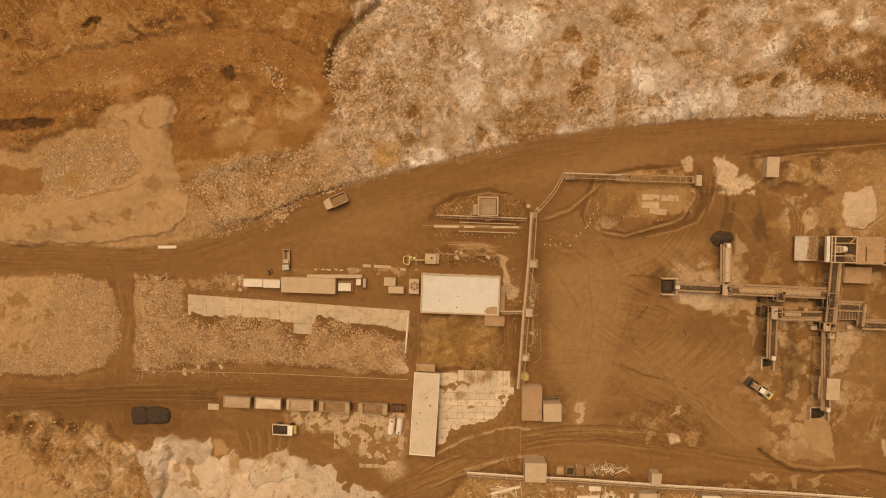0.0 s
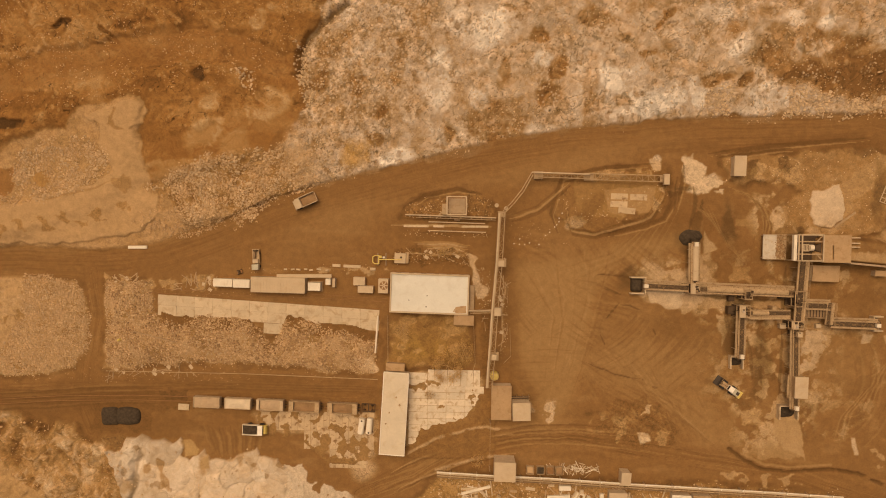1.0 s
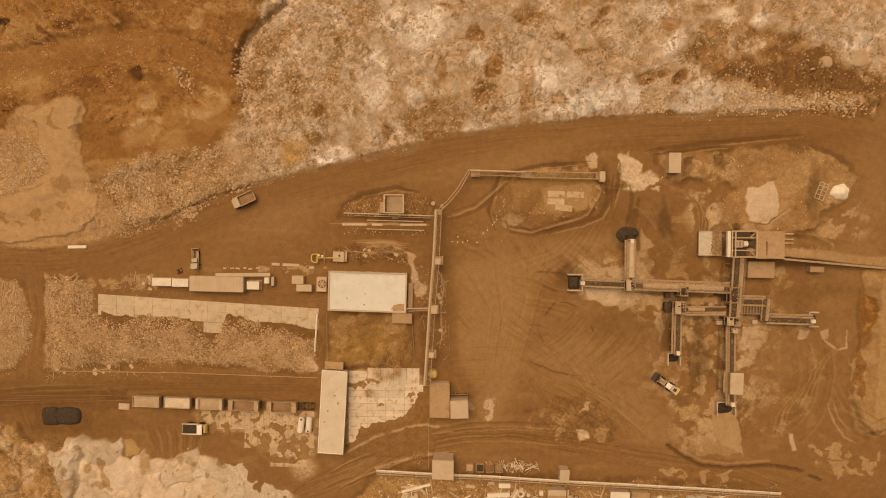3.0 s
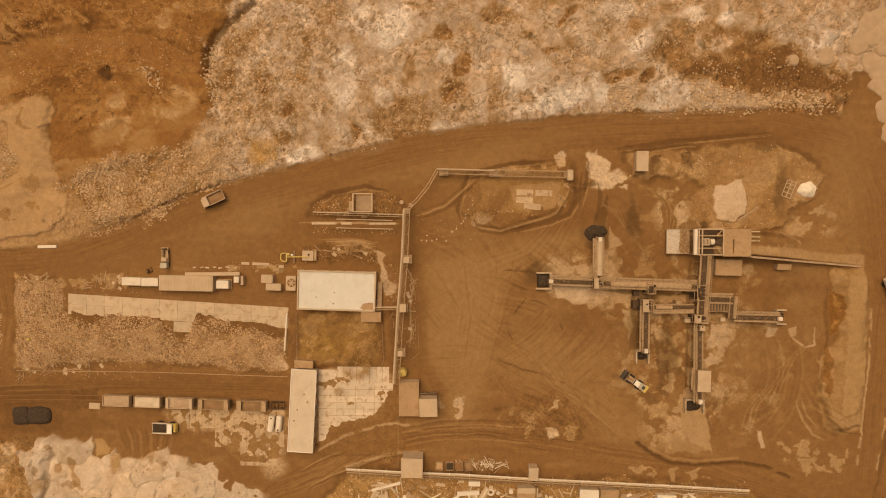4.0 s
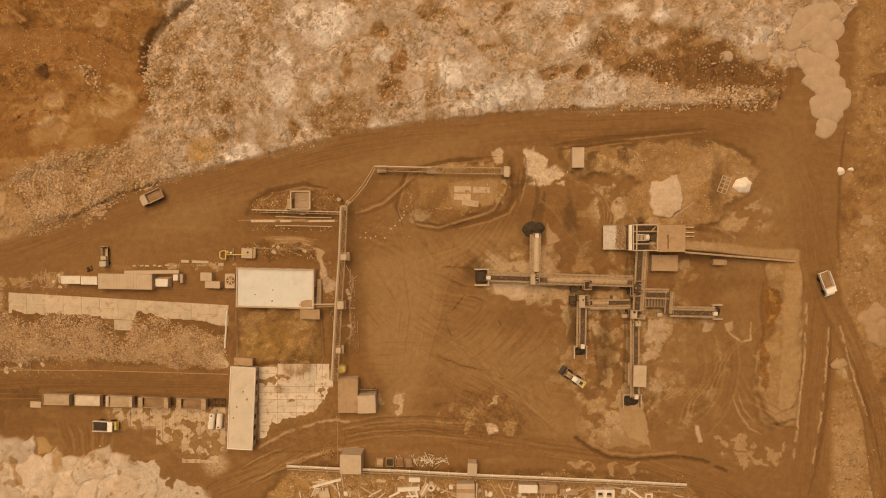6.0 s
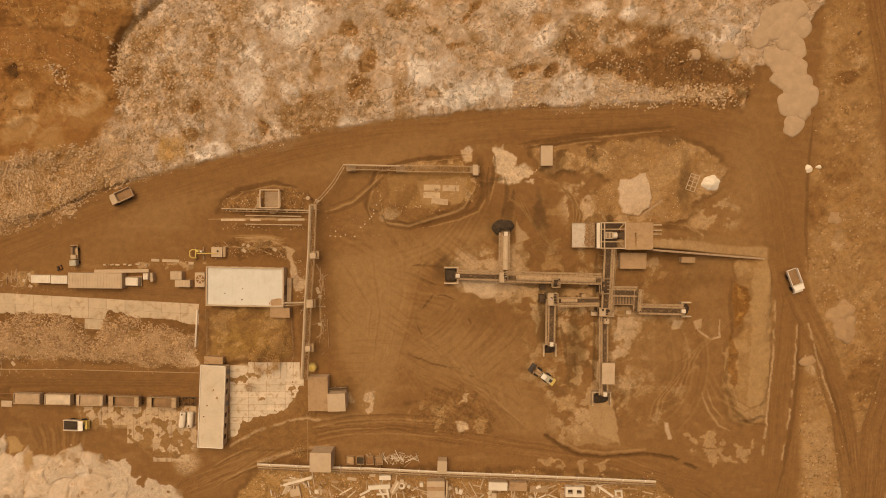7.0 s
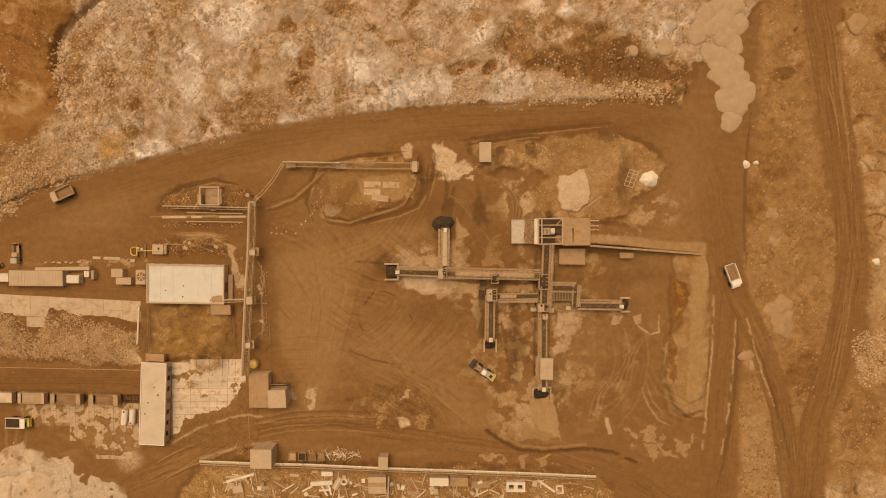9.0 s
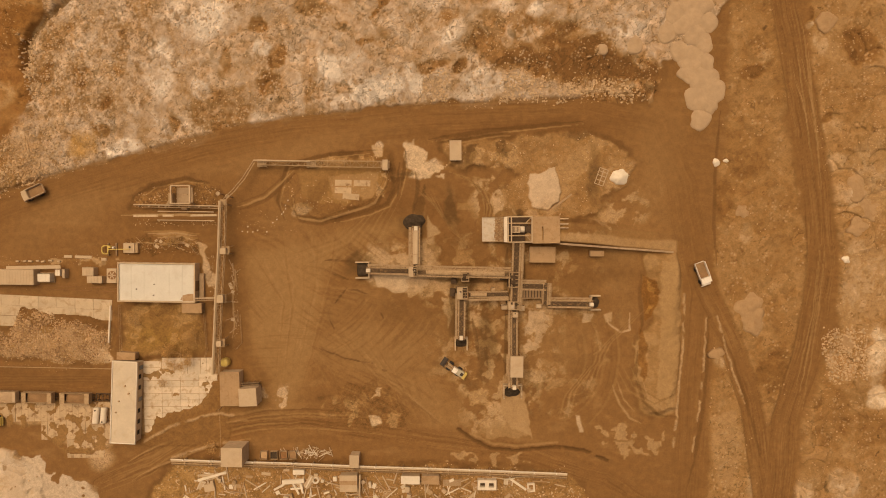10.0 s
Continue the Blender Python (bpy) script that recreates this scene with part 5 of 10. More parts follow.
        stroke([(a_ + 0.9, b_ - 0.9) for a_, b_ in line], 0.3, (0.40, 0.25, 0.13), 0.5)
    for k_ in range(8):
        stroke([(222.6 + 0.7 * k_, 62 - 5 * (k_ * 3 % 5)), (226.6 + 0.6 * k_, 38 - 4 * (k_ % 4)), (229.2 + 0.5 * k_, 22 - 5 * (k_ * 5 % 4))], 0.3, (0.40, 0.25, 0.13) if k_ % 3 else (0.16, 0.08, 0.035), 0.5)
        stroke([(231.6 + 0.3 * k_, -6 - 3 * (k_ % 3)), (229.5 + 0.3 * k_, -30), (224 + 0.4 * k_, -52 - 3 * (k_ % 4))], 0.25, (0.39, 0.24, 0.125) if k_ % 2 else (0.16, 0.08, 0.035), 0.4)
    for line_, wd_ in (([(197.1, -30.0), (196.6, -46.3), (195.2, -62.6), (192.5, -77.2), (190.0, -86.4)], 0.8), ([(200.79999999999998, -34.5), (204.7, -42.7), (208.0, -53.6), (211.6, -66.3), (214.79999999999998, -79.1)], 0.6), ([(200.5, 36), (199.2, 18), (198.6, 2), (199.4, -14)], 0.7)):
        stroke(line_, wd_, (0.14, 0.07, 0.031), 0.6, 0.1)
    patch(FAN_E, (0.40, 0.255, 0.138), 0.15, 0.9, 1.2)
    patch(FAN_R, (0.40, 0.26, 0.142), 0.15, 0.5, 1.6)
    patch(PALE_SE, (0.42, 0.27, 0.148), 0.3, 0.7, 2.4, -0.1)
    for poly_ in ([(112, -73.6), (121, -73.2), (124, -76.4), (114, -77.2)], [(127, -74.6), (139, -74.0), (141, -77.4), (129, -78.2)], [(160, -66), (172, -64.5), (176, -69), (164, -70.5)], [(121.5, -61), (128, -60.2), (129, -67), (122, -67.4)]):
        patch(poly_, (0.42, 0.27, 0.148), 0.4, 0.7, 2.4, 0.02)
    patch(PALE_ST, (0.52, 0.375, 0.235), 0.3, 0.9, 0.6)
    for line in CURVES:
        for k_ in range(5):
            stroke([(a_ + 0.9 * k_, b_ + 0.5 * k_) for a_, b_ in line], 0.3, (0.18, 0.09, 0.04) if k_ % 2 else (0.345, 0.205, 0.105), 0.45)
    patch([(76.2, -56.6), (80.8, -51.1), (89.8, -49.7), (97.1, -53.7), (100.8, -61.0), (99.0, -66.5), (89.9, -66.6), (80.8, -64.9)], (0.20, 0.102, 0.045), 0.5, 0.7, 2.5)
    for k_ in range(8):
        stroke([(88.5 - 0.9 * k_, -57 - 0.6 * k_), (86 - 1.1 * k_, -53.5 - 1.1 * k_)], 0.5, (0.36, 0.215, 0.108), 0.5)
    patch([(80, -57), (84, -55), (86, -62), (82, -64.5)], (0.38, 0.235, 0.12), 0.6, 0.75, 2.4, -0.05)
    patch([(94, -60), (99, -60), (98, -65.5), (93, -65)], (0.37, 0.225, 0.115), 0.6, 0.75, 2.4, -0.05)
    patch([(88.1, -61.6), (91.7, -61.5), (92.2, -64.3), (89.4, -64.8)], (0.56, 0.41, 0.26), 0.4, 0.9, 0.9)
    patch([(90.8, -51.9), (92.6, -51.9), (92.1, -55.6), (89.0, -56.5)], (0.50, 0.35, 0.21), 0.6, 0.85, 1.8, -0.2)
    patch([(58.9, -53.1), (61.7, -52.2), (61.7, -57.7), (59.8, -59.5), (57.5, -57.2)], (0.52, 0.37, 0.23), 0.5, 0.9, 1.8, -0.25)
    run_ = [(-0.1, -84.0), (16.6, -77.9), (24.0, -73.2), (31.4, -68.9), (40.6, -65.2), (53.3, -62.8), (67.9, -62.2), (86.0, -63.5), (104.0, -66.0)]
    for k_ in range(9):
        off = -3.2 + 0.8 * k_
        stroke([(a_ + 0.35 * off, b_ + off + 0.3 * (k_ * 5 % 3)) for a_, b_ in run_[k_ % 2:9 - k_ % 3]], 0.35 + 0.12 * (k_ % 3), (0.15, 0.074, 0.032) if k_ % 2 else (0.325, 0.19, 0.094), 0.55)
    # crust banks, relief shaded into the colour: pale crest, dark line beside it
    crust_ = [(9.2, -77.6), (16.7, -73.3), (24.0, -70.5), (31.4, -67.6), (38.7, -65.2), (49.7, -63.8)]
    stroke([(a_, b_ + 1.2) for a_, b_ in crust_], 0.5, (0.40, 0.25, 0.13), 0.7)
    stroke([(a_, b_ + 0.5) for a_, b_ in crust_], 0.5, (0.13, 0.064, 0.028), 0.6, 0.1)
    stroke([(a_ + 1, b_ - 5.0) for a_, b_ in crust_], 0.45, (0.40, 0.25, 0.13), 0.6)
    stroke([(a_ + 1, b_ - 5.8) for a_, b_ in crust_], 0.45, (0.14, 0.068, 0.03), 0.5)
    # low banks with their relief shaded into the colour: pale crest, dark foot
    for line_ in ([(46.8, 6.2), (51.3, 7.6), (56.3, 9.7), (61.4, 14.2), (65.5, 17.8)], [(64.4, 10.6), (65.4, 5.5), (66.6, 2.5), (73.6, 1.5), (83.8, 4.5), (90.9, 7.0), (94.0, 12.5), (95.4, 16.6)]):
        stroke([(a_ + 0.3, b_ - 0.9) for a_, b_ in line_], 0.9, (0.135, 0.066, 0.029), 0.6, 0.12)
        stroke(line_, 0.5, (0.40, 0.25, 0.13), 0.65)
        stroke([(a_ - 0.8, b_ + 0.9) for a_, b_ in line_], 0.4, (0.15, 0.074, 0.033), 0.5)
    # dirt that lies over the slabs
    def drift(m_, rgb, hgt):
        nonlocal z
        z = np.where(m_ > 0.5, np.maximum(z, hgt + 0.05 * jx), z)
        lay(m_ * 0.9, rgb, 0.3)
    pe = step(-0.1, 0.1, inside(x + 1.6 * jx, y + 1.6 * jy, [(13, -69), (17.5, -66.5), (19, -61.5), (27, -59.6), (33, -57.6), (36.5, -54.5), (38.0, -50), (46, -50), (46, -76), (13, -76)]))
    drift(pe * step(-73.5, -68.5, y + jy) * step(45, 41, x + jx), (0.238, 0.125, 0.056), 0.26)
    pe2 = step(0.36, 0.40, jx + 0.7 * n_mid) * step(-0.5, 0.5, inside(x, y, [(14, -44), (39, -44), (38, -56), (20, -63), (14, -66)]))
    drift(pe2, (0.30, 0.175, 0.085), 0.2)
    pw = step(0.06, 0.10, 1.2 * jy + 0.4 * n_mid - 0.06 + 0.3 * step(-66, -69, y)) * step(-0.5, 0.5, inside(x, y, [(-36, -56), (5, -56.5), (6, -70), (-1, -74), (-11, -73.5), (-20, -66), (-36, -64)]))
    drift(pw, (0.27, 0.15, 0.07), 0.2)
    edge_ = -25.9 - 0.058 * (x + 64) + 1.2 * jx + 5.0 * fbm(x, y * 0.2, 11, 2, 291, 0.4) - 5 * step(4.5, 2.0, np.abs(x + 29))
    drift(step(0.1, -0.1, y - edge_) * step(-4.2, -3.9, y - edge_) * step(-67, -65, x) * step(6, 4, x), (0.185, 0.093, 0.041), 0.22)
    patch([(-72, -15.0), (-48, -12.6), (-46, -17.8), (-70, -18.4)], (0.38, 0.235, 0.12), 0.6, 0.8, 2.2, -0.05)
    patch([(-84, -12.6), (-73, -13), (-72, -16), (-84, -16)], (0.40, 0.25, 0.13), 0.8, 0.75, 2.2, -0.05)
    patch([(-14, -9.8), (8, -9.4), (9, -12.2), (-14, -12.2)], (0.42, 0.28, 0.158), 0.5, 0.8, 1.6, 0.0)
    for k_ in range(6):
        stroke([(16 + 1.5 * k_, -1.6 - 0.55 * k_), (25 + k_, -1.3 - 0.6 * k_), (34.5 - 0.3 * k_, -2.2 - 0.75 * k_)], 0.42, (0.46, 0.31, 0.18) if k_ % 2 else (0.36, 0.215, 0.105), 0.7)
    for line_, wd_, rgb_, am_ in (([(13, 6.0), (25, 5.8), (41, 5.4)], 0.9, (0.13, 0.065, 0.029), 0.6), ([(18, 1.9), (28, 1.4), (41, 1.2)], 1.1, (0.14, 0.07, 0.031), 0.55), ([(9, 3.9), (22, 4.0), (41, 3.6)], 0.5, (0.46, 0.31, 0.18), 0.6), ([(12, 8), (14, 10.6), (20, 13.0), (27, 14.4)], 0.6, (0.13, 0.065, 0.029), 0.6)):
        stroke(line_, wd_, rgb_, am_)
    # beside and behind the hall
    patch([(10, -3.6), (34, -3.9), (35.5, -8.2), (10, -8.4)], (0.175, 0.088, 0.038), 0.6, 0.75, 2.2)
    for k_ in range(7):
        stroke([(14 + 2.3 * k_, -4.6 - 0.25 * (k_ % 3)), (21 + 2.0 * k_, -5.2 - 0.4 * (k_ % 4))], 0.28, (0.44, 0.29, 0.16) if k_ % 2 else (0.34, 0.195, 0.085), 0.7)
    patch([(35.3, -8.3), (38.0, -14.7), (40.3, -16.5), (38.9, -19.3), (36.6, -19.3), (34.9, -15.6)], (0.50, 0.36, 0.225), 0.4, 0.9, 1.2)
    patch([(32.6, -4.6), (36.2, -6.5), (36.2, -12.1), (34.4, -8.7)], (0.46, 0.315, 0.185), 0.4, 0.85, 1.4)
    patch([(37.5, -22), (41.5, -20), (42, -45), (38.5, -45)], (0.185, 0.093, 0.04), 0.4, 0.7, 2.0)
    stroke([(44.8, -12), (45.6, -16), (44.6, -24), (45.2, -30), (44.2, -37)], 0.35, (0.45, 0.30, 0.17), 0.7)
    patch([(-2.5, -38), (3.5, -38.5), (4.8, -43), (-1, -43.5)], (0.55, 0.40, 0.255), 0.5, 0.9, 1.4)
    # wheel marks that swing across the open yard
    yard = step(-3, 6, inside(wx, wy, [(48, 2), (66, 0), (86, -2), (96, 2), (112, 0), (112, -8), (88, -18), (96, -26), (112, -30), (118, -52), (120, -66), (60, -62), (50, -48), (46, -20)]))
    for k, (cx, cy, rad) in enumerate(((20, -90, 75), (120, 30, 70), (60, -120, 85), (30, 30, 60))):
        r_ = np.hypot(x - cx, y - cy) + 2.5 * fbm(x, y, 30, 2, 121 + k)
        marks = fbm(r_ * 1.1, np.arctan2(y - cy, x - cx) * 3, 1.0, 3, 125 + k)
        gate = yard * step(0.0, 0.35, fbm(x, y, 22, 3, 131 + k))
        lay(gate * 0.38 * step(0.1, 0.38, marks), (0.17, 0.083, 0.036))
        lay(gate * 0.45 * step(0.1, 0.38, -marks), (0.305, 0.175, 0.087))
        z = z - 0.06 * gate * step(0.1, 0.5, marks)
    for line, wd in (([(189.4, -22.7), (188.9, -40.8), (187.5, -55.3), (186.1, -71.8)], 0.3), ([(196.4, -30), (195.7, -44.5), (193.8, -62.7), (192, -73.6)], 0.2), ([(199.8, -30), (204.6, -47), (208.6, -58)], 0.22), ([(14, -70), (24, -64.5), (38, -60.5), (44, -61)], 0.4), ([(24, -75), (38, -70.5), (48, -69.5)], 0.4)):
        d, s = along(x + 0.4 * n_fine, y + 0.4 * n_fine, line)
        crust = step(wd + 0.3, wd * 0.4, np.abs(d + 0.5 * jx)) * step(-0.4, -0.1, n_mid + jx)
        lay(crust * 0.7, (0.47, 0.32, 0.188), 0.5)
        z = z + 0.25 * crust
    d, s = along(x + 0.3 * n_fine, y + 0.3 * n_fine, [(117, -66), (122, -69.6), (127.4, -72.3), (136.3, -73.1), (148.8, -71.9), (157.7, -73.2), (164.8, -76.4)])
    rut = step(0.75, 0.3, np.abs(d)) * step(-0.5, -0.2, n_mid + jx)
    lay(rut * 0.7, (0.10, 0.05, 0.023))
    d2_, s2_ = along(x + 0.3 * n_fine, y + 0.3 * n_fine, [(121, -67.4), (127.4, -70.6), (136.3, -71.5), (148.8, -70.4)])
    lay(0.5 * step(0.6, 0.2, np.abs(d2_)), (0.40, 0.25, 0.13))
    z = z - 0.5 * rut
    patch([(-90, -54.0), (-57, -54.6), (-56, -57), (-69, -58.5), (-70, -64.5), (-89, -64.5)], (0.165, 0.083, 0.037), 0.3, 0.65, 2.4)
    patch([(-66, -50.6), (-57, -50.8), (-58, -54), (-65, -53.4)], (0.11, 0.058, 0.028), 0.4, 0.7, 2.4)
    for k_ in range(11):
        stroke([(-130, -53.8 - 0.7 * k_ + k_ * 3 % 4), (-104, -51 - 0.62 * k_), (-84, -49.4 - 0.6 * k_), (-58 - 2 * (k_ % 4), -48.6 - 0.62 * k_)], 0.42, (0.13, 0.065, 0.029) if k_ % 3 else (0.31, 0.178, 0.088), 0.55)
    for k_ in range(6):
        stroke([(-58, -47.4 - 0.5 * k_), (-30, -47.8 - 0.42 * k_), (4, -48.0 - 0.4 * k_)], 0.35, (0.14, 0.07, 0.031) if k_ % 2 else (0.30, 0.17, 0.085), 0.4)
    # shunting ground beside the sidings, dark with spilled coal
    lay(0.6 * spot(-105, -55.5, 34, 4.2, 3), (0.15, 0.075, 0.033))
    lay(0.5 * spot(-40, -49, 46, 3.0, 0), (0.17, 0.085, 0.037))
    lay(0.5 * spot(-72, -62, 20, 5, 0), (0.165, 0.083, 0.036))
    lay(0.6 * spot(-50, -54, 40, 1.6, 0), (0.16, 0.08, 0.035))
    # darker spots on the ground round the plant
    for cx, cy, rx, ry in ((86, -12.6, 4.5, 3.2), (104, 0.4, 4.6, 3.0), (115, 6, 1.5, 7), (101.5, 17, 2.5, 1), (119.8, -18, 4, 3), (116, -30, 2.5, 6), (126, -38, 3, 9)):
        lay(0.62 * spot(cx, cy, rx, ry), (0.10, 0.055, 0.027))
    # strokes along the conveyors: residue, and their shade put into the colour
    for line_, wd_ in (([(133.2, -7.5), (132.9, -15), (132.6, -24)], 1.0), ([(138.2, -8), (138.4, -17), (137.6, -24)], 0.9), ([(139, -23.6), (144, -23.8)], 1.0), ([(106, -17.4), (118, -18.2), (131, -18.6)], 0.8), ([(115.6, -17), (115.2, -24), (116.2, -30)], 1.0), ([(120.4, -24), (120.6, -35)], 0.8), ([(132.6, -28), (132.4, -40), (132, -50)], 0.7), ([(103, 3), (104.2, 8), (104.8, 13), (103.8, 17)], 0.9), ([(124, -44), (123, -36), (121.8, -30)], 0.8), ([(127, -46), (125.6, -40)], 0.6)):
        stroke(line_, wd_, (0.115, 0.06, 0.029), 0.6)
    for k_ in range(9):
        r_, a0, a1 = 9 + 1.5 * k_ + 0.7 * (k_ * 5 % 4), 50 - 17 * (k_ % 3), -75 + 12 * (k_ * 3 % 5)
        stroke([(147 + r_ * math.cos(radians(a0 + (a1 - a0) * q_ / 9)), -42 + 1.25 * r_ * math.sin(radians(a0 + (a1 - a0) * q_ / 9))) for q_ in range(10)], 0.4 + 0.2 * (k_ % 2), (0.345, 0.205, 0.103) if k_ % 2 else (0.165, 0.082, 0.036), 0.26)
    for k_ in range(7):
        stroke([(114 + 1.3 * k_, 17 - 0.5 * k_), (121 + 1.2 * k_, 14.5 - 0.9 * k_), (125.5 + 0.6 * k_, 9 - 1.0 * k_), (126 + 0.3 * k_, 3 - 0.9 * k_)], 0.35, (0.15, 0.074, 0.033) if k_ % 2 else (0.355, 0.215, 0.11), 0.5)
    # ramp up to the tipping floor
    ramp = step(-0.6, 0.6, inside(x, y, RAMP))
    rise = np.clip((187 - x) / 38, 0, 1)
    lay(ramp * 0.75 * step(-2.2, -3.2, y + 0.09 * (x - 149) + 0.8 * n_mid), (0.41, 0.26, 0.138), 0.15)
    lay(ramp * 0.4 * step(0.0, 0.4, n_mid), (0.33, 0.19, 0.09))
    z = z * (1 - ramp) + ramp * TIP * rise * step(-0.5, 2.0, inside(x, y, RAMP) + 4 * step(-2.5, -4.5, y))
    col = col * (1 + 0.10 * n_fine + 0.06 * n_mid)[..., None]
    col[..., 2] *= 0.86 + 0.16 * step(0.10, 0.36, col[..., 1])      # brown earth is redder, stone dust greyer
    return z, np.clip(col, 0.01, 0.95), np.clip(stony, 0, 1)


TIP = 6.2                                # height of the tipping floor above the yard
RAMP = [(149, 2.4), (160, 1.0), (187, -3.2), (187, -9.4), (172.2, -8.3), (160.2, -6.9), (149, -6.0), (138, -6.0), (138, 2.4)]


def axis(lo, hi, pitch, far):
    """Even steps across the works, then growing ones out to the horizon."""
    core = list(np.arange(lo, hi + 0.001, pitch))
    left, right, stp = [], [], pitch
    a, b = lo, hi
    while a > -far:
        stp *= 1.35
        a, b = a - stp, b + stp
        left.append(a), right.append(b)
    return np.array(left[::-1] + core + right)


GX, GY = np.unique(axis(-133.0, 259.0, 0.27, 3000)), np.unique(axis(-93.0, 80.0, 0.27, 3000))
_gx, _gy = (g_.astype(np.float32) for g_ in np.meshgrid(GX, GY))
GZ, GC, GS = np.zeros(_gx.shape, np.float32), np.zeros(_gx.shape + (3,), np.float32), np.zeros(_gx.shape, np.float32)
for _i in np.array_split(np.arange(len(GY)), 5):
    for _j in np.array_split(np.arange(len(GX)), 10):
        _t = (slice(_i[0], _i[-1] + 1), slice(_j[0], _j[-1] + 1))
        GZ[_t], GC[_t], GS[_t] = relief_and_cover(_gx[_t], _gy[_t])


def height(x, y):
    """Ground height at plan points (arrays or numbers)."""
    x, y = np.asarray(x, float), np.asarray(y, float)
    i = np.clip(np.searchsorted(GX, x) - 1, 0, len(GX) - 2)
    j = np.clip(np.searchsorted(GY, y) - 1, 0, len(GY) - 2)
    u, v = (x - GX[i]) / (GX[i + 1] - GX[i]), (y - GY[j]) / (GY[j + 1] - GY[j])
    return (GZ[j, i] * (1 - u) + GZ[j, i + 1] * u) * (1 - v) + (GZ[j + 1, i] * (1 - u) + GZ[j + 1, i + 1] * u) * v


def raw_mesh(name, co, faces_n, material, smooth=False):
    """A mesh from arrays: points (n, 3) and equal-sided faces (m, k)."""
    me = bpy.data.meshes.new(name)
    k = faces_n.shape[1]
    me.vertices.add(len(co)); me.vertices.foreach_set("co", np.ascontiguousarray(co, np.float32).ravel())
    me.loops.add(faces_n.size); me.loops.foreach_set("vertex_index", np.ascontiguousarray(faces_n, np.int32).ravel())
    me.polygons.add(len(faces_n))
    me.polygons.foreach_set("loop_start", np.arange(0, faces_n.size, k, dtype=np.int32))
    me.polygons.foreach_set("loop_total", np.full(len(faces_n), k, np.int32))
    me.polygons.foreach_set("use_smooth", np.full(len(faces_n), smooth))
    me.materials.append(material)
    me.update(calc_edges=True)
    return me


def build_ground():
    ny, nx = GZ.shape
    idx = np.arange(ny * nx).reshape(ny, nx)
    quads = np.stack([idx[:-1, :-1], idx[:-1, 1:], idx[1:, 1:], idx[1:, :-1]], -1).reshape(-1, 4)
    me = raw_mesh("ground", np.stack([_gx, _gy, GZ], -1).reshape(-1, 3), quads, EARTH, True)
    layer = me.color_attributes.new("cover", "FLOAT_COLOR", "POINT")
    layer.data.foreach_set("color", np.concatenate([GC, GS[..., None]], -1).astype(np.float32).ravel())
    return tagged(new("ground", me), "rust-brown packed earth of a quarry yard with pale spoil, rubble and wheel tracks", "ground", kind="structure")


build_ground()

# ------------------------------------------------------------------ building blocks
def box(bm, x0, y0, z0, x1, y1, z1, m=None, bevel=0.0):
    """A box; bevel rounds off its upright and top edges a little."""
    b = min(bevel, abs(x1 - x0) * 0.3, abs(y1 - y0) * 0.3, abs(z1 - z0) * 0.4)
    if b <= 0:
        rings = [[(x0, y0, z0), (x1, y0, z0), (x1, y1, z0), (x0, y1, z0)], [(x0, y0, z1), (x1, y0, z1), (x1, y1, z1), (x0, y1, z1)]]
    else:
        def ring(i, z):
            return [(x0 + i + b, y0 + i, z), (x1 - i - b, y0 + i, z), (x1 - i, y0 + i + b, z), (x1 - i, y1 - i - b, z), (x1 - i - b, y1 - i, z), (x0 + i + b, y1 - i, z), (x0 + i, y1 - i - b, z), (x0 + i, y0 + i + b, z)]
        rings = [ring(0, z0), ring(0, z1 - b), ring(b * 0.7, z1)]
    return loft(bm, rings, m)


def loft(bm, rings, m=None, close=True):
    vs = [[bm.verts.new(m @ Vector(p) if m else p) for p in r] for r in rings]
    n = len(rings[0])
    for a, b in zip(vs, vs[1:]):
        for i in range(n):
            bm.faces.new((a[i], a[(i + 1) % n], b[(i + 1) % n], b[i]))
    if close:
        bm.faces.new(vs[0][::-1])
        bm.faces.new(vs[-1])
    return vs


def tube(bm, p, q, r, n=8, r2=None):
    """A round bar from p to q."""
    p, q = Vector(p), Vector(q)
    m = (q - p).to_track_quat("Z", "Y").to_matrix().to_4x4()
    m.translation = p
    ln = (q - p).length
    rings = [[(rr * math.cos(2 * math.pi * i / n), rr * math.sin(2 * math.pi * i / n), z) for i in range(n)] for rr, z in ((r, 0), (r if r2 is None else r2, ln))]
    return loft(bm, rings, m)


def bar(bm, p, q, w, h):
    """A square bar from p to q, h tall and w wide."""
    p, q = Vector(p), Vector(q)
    d = q - p
    m = d.to_track_quat("X", "Z").to_matrix().to_4x4()
    m.translation = p
    return box(bm, 0, -w / 2, -h / 2, d.length, w / 2, h / 2, m)


def part(name, bm, material, parent, label=""):
    """Links a bmesh as one mesh object under a thing or part."""
    bmesh.ops.recalc_face_normals(bm, faces=bm.faces)
    me = bpy.data.meshes.new(name)
    bm.to_mesh(me)
    bm.free()
    me.materials.append(material)
    ob = new(name, me)
    ob.parent = parent
    return tagged(ob, label) if label else ob


def again(ob, m):
    """A further part on the same mesh, under the same parent."""
    o = ob.copy()
    scene.collection.objects.link(o)
    o.matrix_basis = m
    return o


def thing(name, x, y, z, turn, label, category, group="", kind=""):
    ob = new(name)
    ob.matrix_world = pose(x, y, z, 0, 0, turn)
    return tagged(ob, label, category, group, kind)


def solo(name, bm, material, m, label, category, group="", kind=""):
    """A thing of one mesh."""
    ob = part(name, bm, material, None)
    ob.matrix_world = m
    return tagged(ob, label, category, group, kind)


